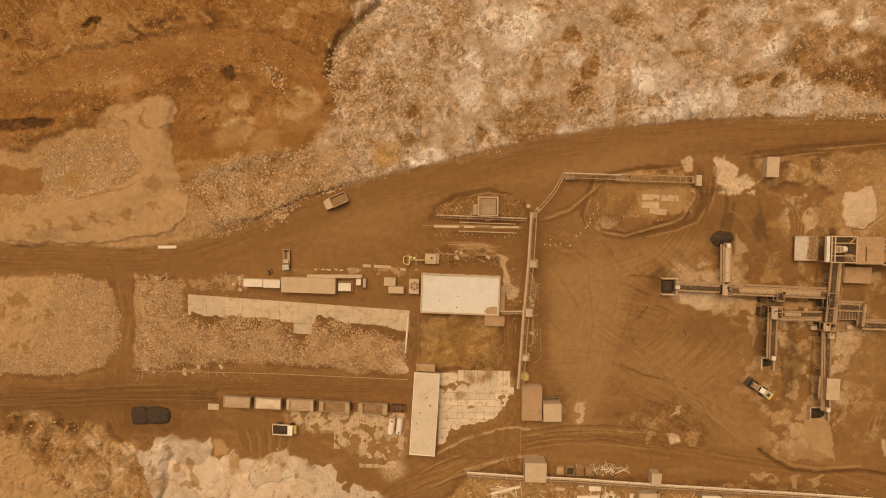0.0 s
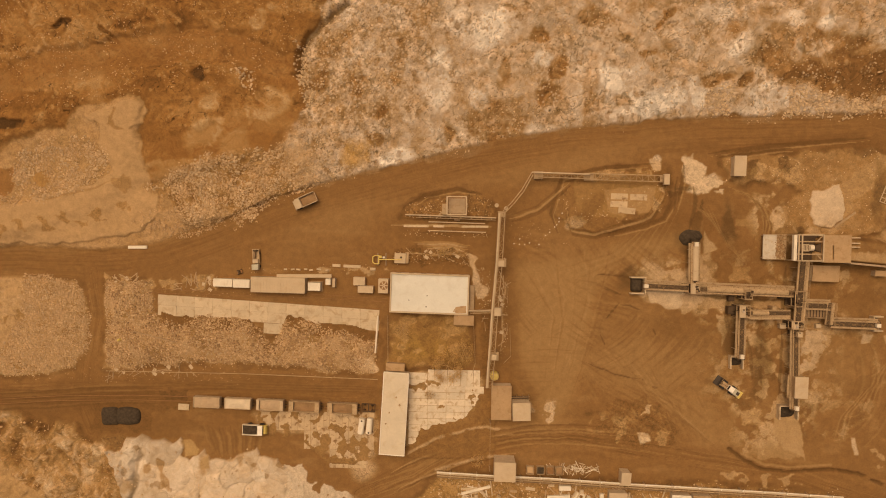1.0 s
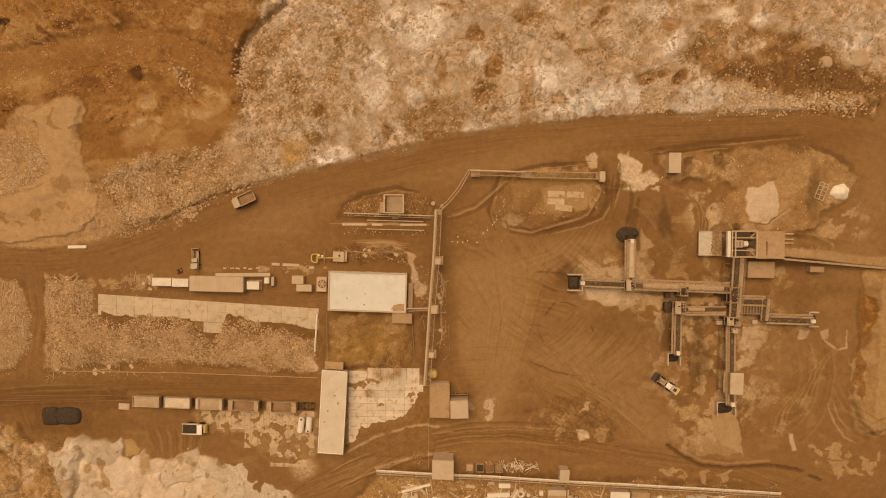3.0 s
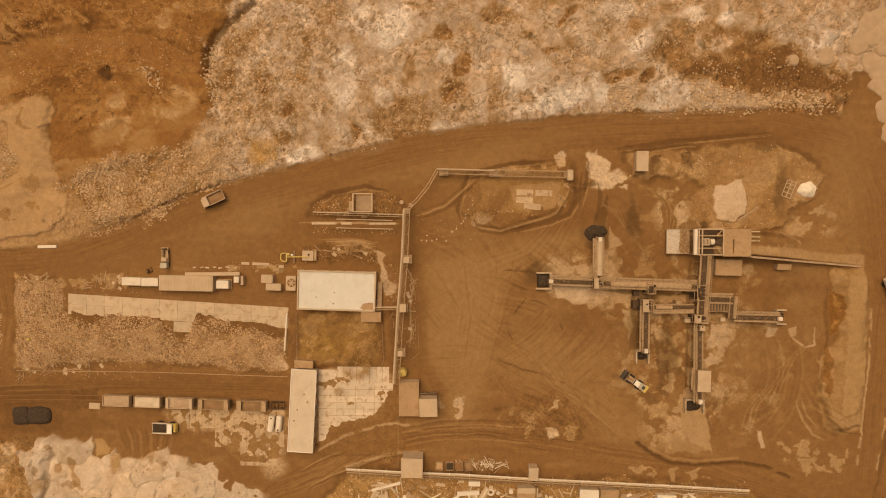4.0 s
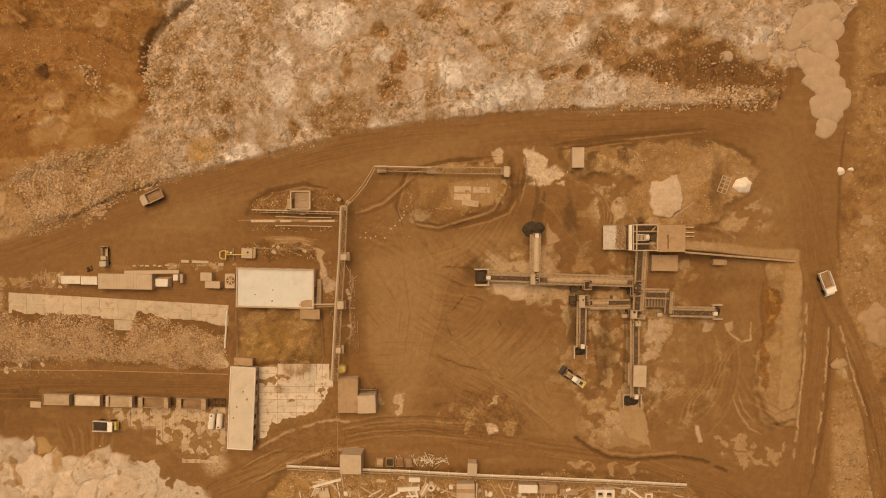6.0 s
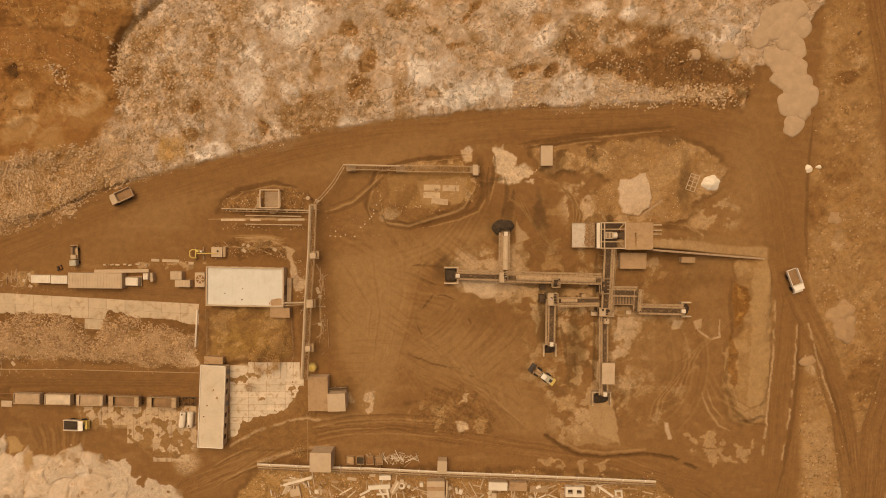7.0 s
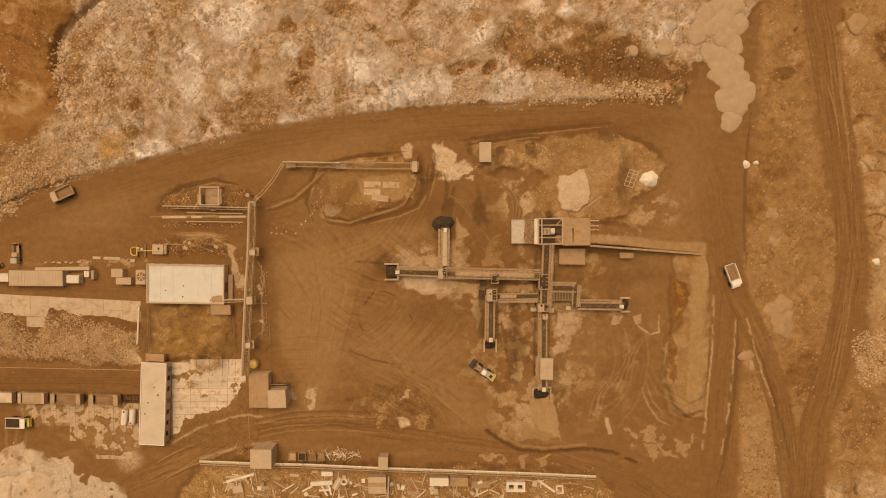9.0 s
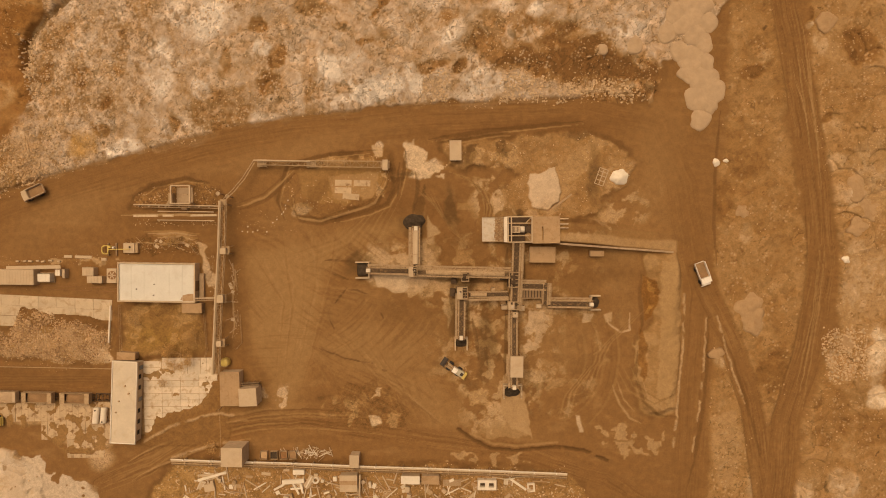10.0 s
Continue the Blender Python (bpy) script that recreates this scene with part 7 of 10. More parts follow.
# ------------------------------------------------------------------ crushing plant
def conveyor(name, a, b, za, zb, width, label, cover=0.0, cover_from=0.0, walk_side=1, hood=STEEL_TAN, head=True, legs=4, sides=0.45):
    """A belt conveyor from tail a to head b: side girders, belt, walkway, idlers, trestles, hood and head box."""
    ax, ay = a
    bx, by = b
    ln = math.hypot(bx - ax, by - ay)
    turn = math.degrees(math.atan2(by - ay, bx - ax))
    c = thing(name, ax, ay, 0, turn, label, "conveyor", "belt conveyors of the crushing plant")
    def zz(s):
        return za + (zb - za) * s / ln
    hw = width / 2
    for sd in (-1, 1):
        Q("girder", STEEL_TAN, c, (0, sd * hw, za), (ln, sd * hw, zb), 0.16, sides)
    Q("belt", BELT, c, (0.1, 0, za + 0.12), (ln - 0.1, 0, zb + 0.12), width * 0.40, 0.08, "dark rubber belt with dust")
    for sd in (-1, 1):
        Q("side_plate", STEEL_TAN, c, (0.1, sd * hw * 0.80, za + 0.02), (ln - 0.1, sd * hw * 0.80, zb + 0.02), width * 0.13, 0.05)
    Q("pan", STEEL_GREY if cover > 0.5 else STEEL_DARK, c, (0.1, 0, za - 0.25), (ln - 0.1, 0, zb - 0.25), width * 0.94, 0.06)
    for sd in (-1, 1):
        Q("return_rail", STEEL_GREY, c, (0.1, sd * hw * 0.62, za + 0.1), (ln - 0.1, sd * hw * 0.62, zb + 0.1), 0.12, 0.14)
    for s in np.arange(1.0, ln - 0.6, 1.6):
        Q("idler", STEEL_GREY, c, (s, -hw + 0.05, zz(s) + 0.02), (s, hw - 0.05, zz(s) + 0.02), 0.14, 0.1)
    wy = walk_side * (hw + 0.55)
    Q("walkway", STEEL_TAN, c, (0, wy, za - 0.05), (ln, wy, zb - 0.05), 0.6, 0.06)
    for h in (0.55, 1.05):
        Q("handrail", STEEL_TAN, c, (0, wy + walk_side * 0.34, za + h), (ln, wy + walk_side * 0.34, zb + h), 0.06, 0.06)
    for s in np.arange(0.3, ln, 2.4):
        Q("stanchion", STEEL_TAN, c, (s, wy + walk_side * 0.34, zz(s)), (s, wy + walk_side * 0.34, zz(s) + 1.05), 0.05, 0.05)
    if cover:
        s0, s1 = ln * cover_from, ln * (cover_from + cover)
        bm = bmesh.new()
        prof = [(hw * 0.66 * math.cos(t), 0.22 + 0.6 * math.sin(t)) for t in np.linspace(0, math.pi, 9)]
        loft(bm, [[(s, y, zz(s) + z) for y, z in prof] for s in np.linspace(s0, s1, max(2, int((s1 - s0) / 2)))])
        hd = part("hood", bm, hood, c, "half-round dusty sheet hood")
        for s in np.arange(s0 + 3.0, s1 - 2.0, 6.1):
            bm = bmesh.new()
            loft(bm, [[(s + k, y * 1.03, zz(s) + z + 0.03) for y, z in prof] for k in (-0.06, 0.06)])
            part("seam", bm, STEEL_TAN, hd)
    for i in range(legs):
        s = ln * (i + 0.5) / legs
        for sd in (-1, 1):
            Q("leg", STEEL_TAN, c, (s, sd * (hw + 0.25), 0), (s, sd * hw, zz(s) - 0.1), 0.16, 0.16)
        Q("cross_tie", STEEL_TAN, c, (s, -hw, zz(s) * 0.5), (s, hw, zz(s) * 0.5), 0.1, 0.1)
    if head:
        B("head_box", ROOF_WHITE, c, ln - 1.0, -0.55, zb + 0.2, ln + 0.3, 0.55, zb + 1.1, bevel=0.06, label="white drive box")
        B("chute", STEEL_DARK, c, ln - 0.3, -hw, zb - 1.4, ln + 0.7, hw, zb + 0.15)
        T("head_drum", STEEL_GREY, c, (ln, -hw, zb), (ln, hw, zb), 0.35, 12)
    return c


def heap(name, x, y, rx, ry, h, material, label, category="heap", seed=0, group="", power=1.0, turn=0.0, lumps=0.12, square=0.0):
    """A dumped heap: a cone with slumped, uneven flanks."""
    bm = bmesh.new()
    rings, n = [], 28
    for k in range(9):
        f = 1 - k / 8
        rr = []
        for i in range(n):
            a = 2 * math.pi * i / n
            w = 1 + lumps * 2 * noise.noise((1.3 * math.cos(a) + seed * 7.1, 1.3 * math.sin(a), f * 1.5))
            zz = h * (1 - f ** power) ** 1.0 * (1 + lumps * 1.5 * noise.noise((math.cos(a) * f * 2 + seed, math.sin(a) * f * 2, 4.0)))
            w *= 1 + square * (1 / max(abs(math.cos(a)), abs(math.sin(a))) - 1)
            rr.append((rx * max(f, 0.015) * w * math.cos(a), ry * max(f, 0.015) * w * math.sin(a), zz - (0.5 if k == 0 else 0)))
        rings.append(rr)
    loft(bm, rings)
    for f in bm.faces:
        f.smooth = True
    return solo(name, bm, material, pose(x, y, ground_at(x, y) - 0.05, 0, 0, turn), label, category, group)


def wing_walls(x, y, turn, depth, gap, h=2.4):
    c = thing("wing_walls", x, y, 0, turn, "pair of concrete wing walls round a loading bay", "retaining wall")
    for sd in (-1, 1):
        B("wall", CONCRETE, c, 0, sd * gap / 2 - 0.2, -0.3, depth, sd * gap / 2 + 0.2, h, bevel=0.05)
    B("back_wall", CONCRETE, c, -0.4, -gap / 2 - 0.2, -0.3, -0.003, gap / 2 + 0.2, h + 0.5, bevel=0.05)
    return c


def plant():
    # west line: open stacker, then a hooded run to the centre
    conveyor("stacker_conveyor", (101.9, -14.7), (88.7, -14.3), 3.4, 2.5, 2.2, "open stacker conveyor with dark belt and coal on it", walk_side=-1, legs=3)
    conveyor("hooded_conveyor", (134.0, -15.8), (104.0, -14.9), 3.8, 3.8, 2.6, "long hooded conveyor with tan half-round cover", cover=0.82, cover_from=0.07, walk_side=-1, hood=STEEL_TAN, head=False, legs=6)
    conveyor("north_conveyor", (104.0, -13.4), (104.2, -0.8), 3.4, 2.4, 2.6, "short hooded conveyor with pale cover", cover=0.84, cover_from=0.08, walk_side=1, hood=ROOF_TAN, legs=3)
    conveyor("south_conveyor", (118.5, -21.5), (118.2, -36.0), 3.6, 4.0, 2.2, "stacker conveyor with dark open belt", walk_side=-1, legs=3)
    conveyor("cross_conveyor", (133.2, -22.1), (120.6, -22.2), 3.4, 3.8, 2.0, "cross conveyor with rounded tan drum cover", cover=0.4, cover_from=0.55, walk_side=1, hood=STEEL_TAN, head=False, legs=3)
    conveyor("main_conveyor", (135.8, -6.0), (134.9, -26.8), 4.6, 4.2, 2.6, "main feed conveyor with ladder frame from the crusher", walk_side=1, head=False, legs=5)
    conveyor("main_conveyor", (134.9, -27.2), (134.6, -51.4), 3.6, 5.0, 2.0, "long stacker conveyor with open dark belt", walk_side=-1, legs=5)
    conveyor("east_conveyor", (137.2, -19.6), (145.0, -19.8), 3.4, 3.6, 2.4, "short grey conveyor to the eastern screen", walk_side=1, head=False, legs=2)
    conveyor("drop_conveyor", (144.9, -18.6), (144.6, -25.6), 3.6, 3.2, 1.6, "short steep conveyor with white side rails", walk_side=1, head=False, legs=2)
    conveyor("east_stacker", (145.6, -25.2), (159.2, -25.4), 3.0, 4.0, 2.4, "eastern stacker conveyor with dusty grey belt", walk_side=1, legs=3)
    # piles at the stackers' heads
    g = "product piles under the stackers"
    heap("coal_mound", 86.9, -14.2, 2.0, 2.35, 1.3, COALM, "dark pile of fines banked between wing walls", seed=1, group=g, power=4.0, lumps=0.04, square=0.95)
    heap("coal_mound", 103.6, 0.7, 3.6, 2.6, 2.0, COALM, "broad dark pile of fines round a stacker head", seed=2, group=g, power=1.6, lumps=0.2)
    heap("coal_mound", 118.2, -38.0, 2.1, 1.5, 1.6, COALM, "small dark pile of fines under a stacker", seed=3, group=g)
    heap("coal_mound", 134.2, -53.8, 2.8, 1.8, 1.8, COALM, "dark pile of fines below the long stacker", seed=4, group=g)
    heap("coal_mound", 161.0, -25.3, 1.5, 2.0, 1.3, COALM, "small dark pile of fines at the eastern stacker", seed=5, group=g)
    wing_walls(88.9, -14.3, 180, 4.2, 5.0, 2.0)
    wing_walls(118.2, -36.4, -90, 3.8, 3.8, 1.6)
    wing_walls(134.5, -51.6, -90, 4.2, 5.6, 1.8)
    wing_walls(159.6, -25.3, 0, 3.0, 4.4, 1.6)
    # drive house on the long stacker
    d = thing("drive_house", 135.3, -44.4, 0, -1, "pale sheet-roofed drive house standing over the conveyor", "building")
    for x in (-1.6, 1.6):
        for y in (-2.9, 0, 2.9):
            Q("post", STEEL_TAN, d, (x, y, 0), (x, y, 5.4), 0.2, 0.2)
    for a in ((-1.8, -3.1, 4.6, -1.7, 3.1, 6.6), (1.7, -3.1, 4.6, 1.8, 3.1, 6.6), (-1.697, -3.1, 4.6, 1.697, -3.0, 6.6), (-1.697, 3.0, 4.6, 1.697, 3.1, 6.6)):
        B("wall", STEEL_TAN, d, *a)
    B("roof", ROOF_TAN, d, -2.0, -3.3, 6.603, 2.0, 3.3, 6.75, bevel=0.04)
    B("side_deck", STEEL_TAN, d, -3.0, -3.4, 4.3, -2.1, 3.4, 4.4)
    # transfer towers where the lines meet
    def tower(x, y, w, dd, h, label, roofed=True):
        t = thing("transfer_tower", x, y, 0, 0, label, "tower", "transfer towers of the plant")
        for sx in (-1, 1):
            for sy in (-1, 1):
                Q("post", STEEL_TAN, t, (sx * w / 2, sy * dd / 2, 0), (sx * w / 2, sy * dd / 2, h), 0.2, 0.2)
        for z in (h * 0.6, h):
            for s in (-1, 1):
                Q("beam", STEEL_TAN, t, (-w / 2, s * dd / 2, z), (w / 2, s * dd / 2, z), 0.2, 0.22)
                Q("beam", STEEL_TAN, t, (s * w / 2, -dd / 2, z), (s * w / 2, dd / 2, z), 0.2, 0.22)
        B("hopper", STEEL_DARK, t, -w * 0.3, -dd * 0.3, h * 0.55, w * 0.3, dd * 0.3, h - 0.3)
        if roofed:
            B("deck", ROOF_TAN, t, -w / 2, -dd / 2, h + 0.12, w * 0.05, dd / 2, h + 0.22)
        for k in range(4):
            B("deck_plate", STEEL_TAN, t, w * 0.1, -dd / 2 + dd * k / 4 + 0.1, h + 0.12, w / 2, -dd / 2 + dd * k / 4 + 0.3, h + 0.18)
        rng = random.Random(int(x * 10))
        for k in range(4):
            px, py, sz = rng.uniform(-w * 0.45, w * 0.3), rng.uniform(-dd * 0.45, dd * 0.3), rng.uniform(0.3, 0.7)
            B("gearbox", rng.choice((STEEL_DARK, STEEL_GREY, STEEL_DARK, PLATE_GREY)), t, px, py, h + 0.225, px + sz, py + sz * rng.uniform(0.6, 1.4), h + 0.225 + rng.uniform(0.3, 0.8), bevel=0.03)
        for sy in (-1, 1):
            T("guard_rail", STEEL_TAN, t, (-w / 2, sy * dd / 2, h + 1.0), (w / 2, sy * dd / 2, h + 1.0), 0.04, 6)
        for sx in (-1, 1):
            T("guard_rail", STEEL_TAN, t, (sx * w / 2, -dd / 2, h + 1.0), (sx * w / 2, dd / 2, h + 1.0), 0.04, 6)
        lad = Q("ladder", STEEL_TAN, t, (w / 2 + 0.15, dd * 0.2, 0), (w / 2 + 0.15, dd * 0.2, h + 1), 0.06, 0.06)
        Q("ladder_rail", STEEL_TAN, lad, (w / 2 + 0.15, dd * 0.2 + 0.5, 0), (w / 2 + 0.15, dd * 0.2 + 0.5, h + 1), 0.06, 0.06)
        T("cable_duct", STEEL_DARK, t, (-w / 2, dd * 0.1, h - 0.4), (-w / 2 - 2.2, dd * 0.1 + rng.uniform(-2, 2), 0.3), 0.09, 6)
        B("spill_plate", STEEL_DARK, t, -w * 0.6, -dd * 0.55, 0.02, w * 0.55, dd * 0.5, 0.3, label="dark heap-stained spill plate")
        return t
    tower(103.3, -14.7, 2.6, 3.2, 5.2, "transfer tower with tan deck and dark hopper")
    tower(118.6, -21.6, 3.2, 3.6, 5.0, "dusty transfer tower with cluttered deck")
    tower(119.6, -16.4, 2.2, 3.0, 5.0, "narrow transfer tower above the hooded conveyor", False)
    tower(134.8, -17.5, 3.0, 4.6, 5.6, "central transfer tower with open ladder deck", False)
    tower(134.7, -25.6, 3.6, 2.4, 4.8, "low transfer tower at the foot of the feed line")
    B("counterweight_box", ROOF_TAN, tower(135.1, -28.4, 1.5, 1.5, 4.6, "small tower with pale box on the conveyor"), -0.8, -0.8, 4.85, 0.8, 0.8, 5.5)
    # vibrating screen east of the centre
    s = thing("vibrating_screen", 141.0, -22.2, 0, 0, "tan vibrating screen deck on springs", "screen")
    B("deck", STEEL_GREY, s, -3.6, -1.2, 2.4, 3.2, 1.2, 2.6)
    for sd in (-1, 1):
        B("side_plate", STEEL_TAN, s, -3.6, sd * 1.3 - 0.06, 2.2, 3.2, sd * 1.3 + 0.06, 3.2)
    for i in range(7):
        B("slat", STEEL_DARK, s, -3.4 + i * 0.92, -1.1, 2.602, -3.1 + i * 0.92, 1.1, 2.68)
    for sx in (-3, 2.6):
        for sd in (-1, 1):
            Q("leg", STEEL_TAN, s, (sx, sd * 1.2, 0), (sx, sd * 1.2, 2.3), 0.22, 0.22)
    # small motor houses and boxes by the towers
    for x, y, w, dd, h, mt in ((116.0, -18.0, 1.8, 1.6, 1.6, STEEL_DARK), (115.6, -21.6, 1.6, 2.4, 2.2, STEEL_DARK), (131.6, -16.8, 1.8, 2.2, 2.0, STEEL_DARK), (137.6, -26.8, 1.6, 1.6, 1.8, ROOF_TAN), (132.0, -26.4, 1.8, 1.6, 1.6, ROOF_TAN), (143.0, -26.2, 1.6, 1.2, 1.4, ROOF_TAN), (128.4, -20.6, 1.2, 1.0, 3.2, STEEL_TAN)):
        bm = bmesh.new()
        box(bm, -w / 2, -dd / 2, 0, w / 2, dd / 2, h, bevel=0.06)
        solo("motor_housing", bm, mt, pose(x, y, ground_at(x, y) - 0.03), "boxy dusty motor housing beside the conveyors", "motor housing", "motor housings of the plant")
    crusher()


def crusher():
    z, zt = TIP, 1.9
    c = thing("crusher_station", 136.2, -1.8, 0, 0, "primary crusher station with open steel frame over a jaw crusher", "crusher")
    # reject tray with stones on the west
    B("tray", PLATE_GREY, c, -11.1, -3.8, zt - 0.4, -7.0, 4.0, zt - 0.1, label="pale grey steel reject tray", bevel=0.04)
    B("tray", STEEL_TAN, c, -6.997, -3.8, zt - 0.4, -4.0, 4.0, zt - 0.1)
    for y in (-3.8, 3.88):
        B("tray_edge", STEEL_TAN, c, -11.1, y, zt - 0.097, -4.0, y + 0.12, zt + 0.25)
    for i in range(3):
        B("tray_rib", PLATE_GREY, c, -10.4 + 1.3 * i, -3.6, zt - 0.1, -10.3 + 1.3 * i, 3.8, zt - 0.04)
    for x in (-10.8, -7.5, -4.4):
        for y in (-3.4, 3.6):
            Q("leg", STEEL_TAN, c, (x, y, 0), (x, y, zt - 0.4), 0.3, 0.3)
    B("crossbeam", ROOF_WHITE, c, -4.6, -3.9, z - 0.2, -3.6, 3.9, z + 0.9, bevel=0.05)
    # steel frame and jaw crusher
    for y in (-3.9, -1.9, 1.9, 3.9):
        Q("beam", ROOF_TAN if abs(y) > 3 else STEEL_TAN, c, (-3.6, y, z + 1.1), (4.1, y, z + 1.1), 0.35, 0.35)
    for x in (-3.4, -2.4, 3.9):
        Q("beam", ROOF_TAN, c, (x, -4.0, z + 1.35), (x, 4.0, z + 1.35), 0.35, 0.3)
    for x in (-3.4, 3.9):
        for y in (-3.9, 3.9):
            Q("post", STEEL_TAN, c, (x, y, 0), (x, y, z + 1.2), 0.4, 0.4)
    for y0, y1 in ((-1.9, -3.9), (1.9, 3.9)):
        Q("brace", STEEL_TAN, c, (2.0, y0, z + 1.1), (3.9, y1, z + 1.1), 0.25, 0.25)
    B("pit_floor", STEEL_DARK, c, -3.3, -3.7, z - 1.6, 3.8, 3.7, z - 1.4, label="dark floor of the crusher pit")
    j = B("jaw_crusher", ROOF_TAN, c, -2.0, -1.1, z - 1.4, 0.4, 1.1, z + 0.4, bevel=0.15)
    for i in range(5):
        B("wear_plate", STEEL_DARK, j, -1.8 + 0.42 * i, -0.8, z + 0.401, -1.65 + 0.42 * i, 0.8, z + 0.44)
    T("flywheel", ROOF_WHITE, c, (0.5, 0, z - 0.2), (1.7, 0, z - 0.2), 0.95, 18)
    bm = bmesh.new()
    loft(bm, [[(1.9, -0.5, z - 0.9), (1.9, 0.5, z - 0.9), (1.9, 0.5, z), (1.9, -0.5, z)], [(3.7, -1.4, z - 0.9), (3.7, 1.4, z - 0.9), (3.7, 1.4, z + 0.5), (3.7, -1.4, z + 0.5)]])
    part("feed_mouth", bm, STEEL_DARK, c)
    # tipping floor with its slot
    bm = bmesh.new()
    for a in ((4.2, -4.4, 7.0, 3.9), (7.5, -4.4, 12.6, 3.9), (7.0, -4.4, 7.5, -3.4), (7.0, 0.8, 7.5, 3.9)):
        box(bm, a[0], a[1], z - 0.3, a[2], a[3], z + 0.55)
    part("tipping_floor", bm, ROOF_RUST, c, "flat tan steel tipping floor with a slot")
    for x in (4.5, 12.2):
        for y in (-4.1, 3.6):
            Q("post", STEEL_TAN, c, (x, y, 0), (x, y, z - 0.3), 0.4, 0.4)
    for y in (1.4, 3.0, 0.2):
        B("kerb", CONCRETE, c, 12.7, y, z - 0.2, 15.2, y + 0.3, z + 0.5)
    # wall that holds the ramp
    r = thing("retaining_wall", 149.0, -6.3, 0, -4.9, "long tapering concrete wall that holds the ramp", "retaining wall")
    bm = bmesh.new()
    loft(bm, [[(0, -0.25, -0.2), (37, -0.25, -0.2), (37, 0.25, -0.2), (0, 0.25, -0.2)], [(0, -0.25, z + 0.1), (37, -0.25, 0.25), (37, 0.25, 0.25), (0, 0.25, z + 0.1)]])
    part("wall", bm, CONCRETE, r)
    bm = bmesh.new()
    loft(bm, [[(-0.1, -0.3, z + 0.102), (37, -0.3, 0.252), (37, 0.3, 0.252), (-0.1, 0.3, z + 0.102)], [(-0.1, -0.3, z + 0.2), (37, -0.3, 0.35), (37, 0.3, 0.35), (-0.1, 0.3, z + 0.2)]])
    part("coping", bm, CONCRETE_DARK, r)


plant()


# ------------------------------------------------------------------ railway
def track(line, label, sleepers=True, gauge=1.52):
    t = thing("railway_track", 0, 0, 0, 0, label, "railway track", kind="structure")
    pts = [Vector((x, y, ground_at(x, y) * 0.5)) for x, y in line]
    rail = None
    sl = None
    for a, b in zip(pts, pts[1:]):
        d = (b - a).normalized()
        s = Vector((-d.y, d.x, 0))
        for sd in (-1, 1):
            Q("rail", RUST, t, a + s * sd * gauge / 2 + Vector((0, 0, 0.16)), b + s * sd * gauge / 2 + Vector((0, 0, 0.16)), 0.16, 0.16)
        if sleepers:
            n = int((b - a).length / 0.9)
            for i in range(n):
                p = a + (b - a) * (i + 0.5) / n
                m = Matrix.Translation(p + Vector((0, 0, -0.02))) @ Matrix.Rotation(math.atan2(d.y, d.x), 4, "Z")
                if sl is None:
                    bm = bmesh.new()
                    box(bm, -0.13, -1.3, -0.12, 0.13, 1.3, 0.08, bevel=0.02)
                    sl = part("sleeper", bm, CONCRETE_DARK, t)
                    sl.matrix_basis = m
                else:
                    again(sl, m)


track([(-136, -56.6), (-100, -53.9), (-75, -53.2), (-50, -53.4), (10, -55.0)], "rusty railway siding sunk in brown dirt", False)
track([(-84, -18.0), (-43, -18.6), (-17, -19.1), (8, -20.2)], "narrow rusty crane track along the containers", False, 1.1)


def wheelset(parent, x, w=1.55, r=0.47):
    T("wheel", STEEL_DARK, parent, (x, -w / 2 - 0.07, 0.40 + r), (x, -w / 2 + 0.07, 0.40 + r), r, 14)
    T("wheel", STEEL_DARK, parent, (x, w / 2 - 0.07, 0.40 + r), (x, w / 2 + 0.07, 0.40 + r), r, 14)
    T("axle", STEEL_DARK, parent, (x, -w / 2, 0.40 + r), (x, w / 2, 0.40 + r), 0.08)


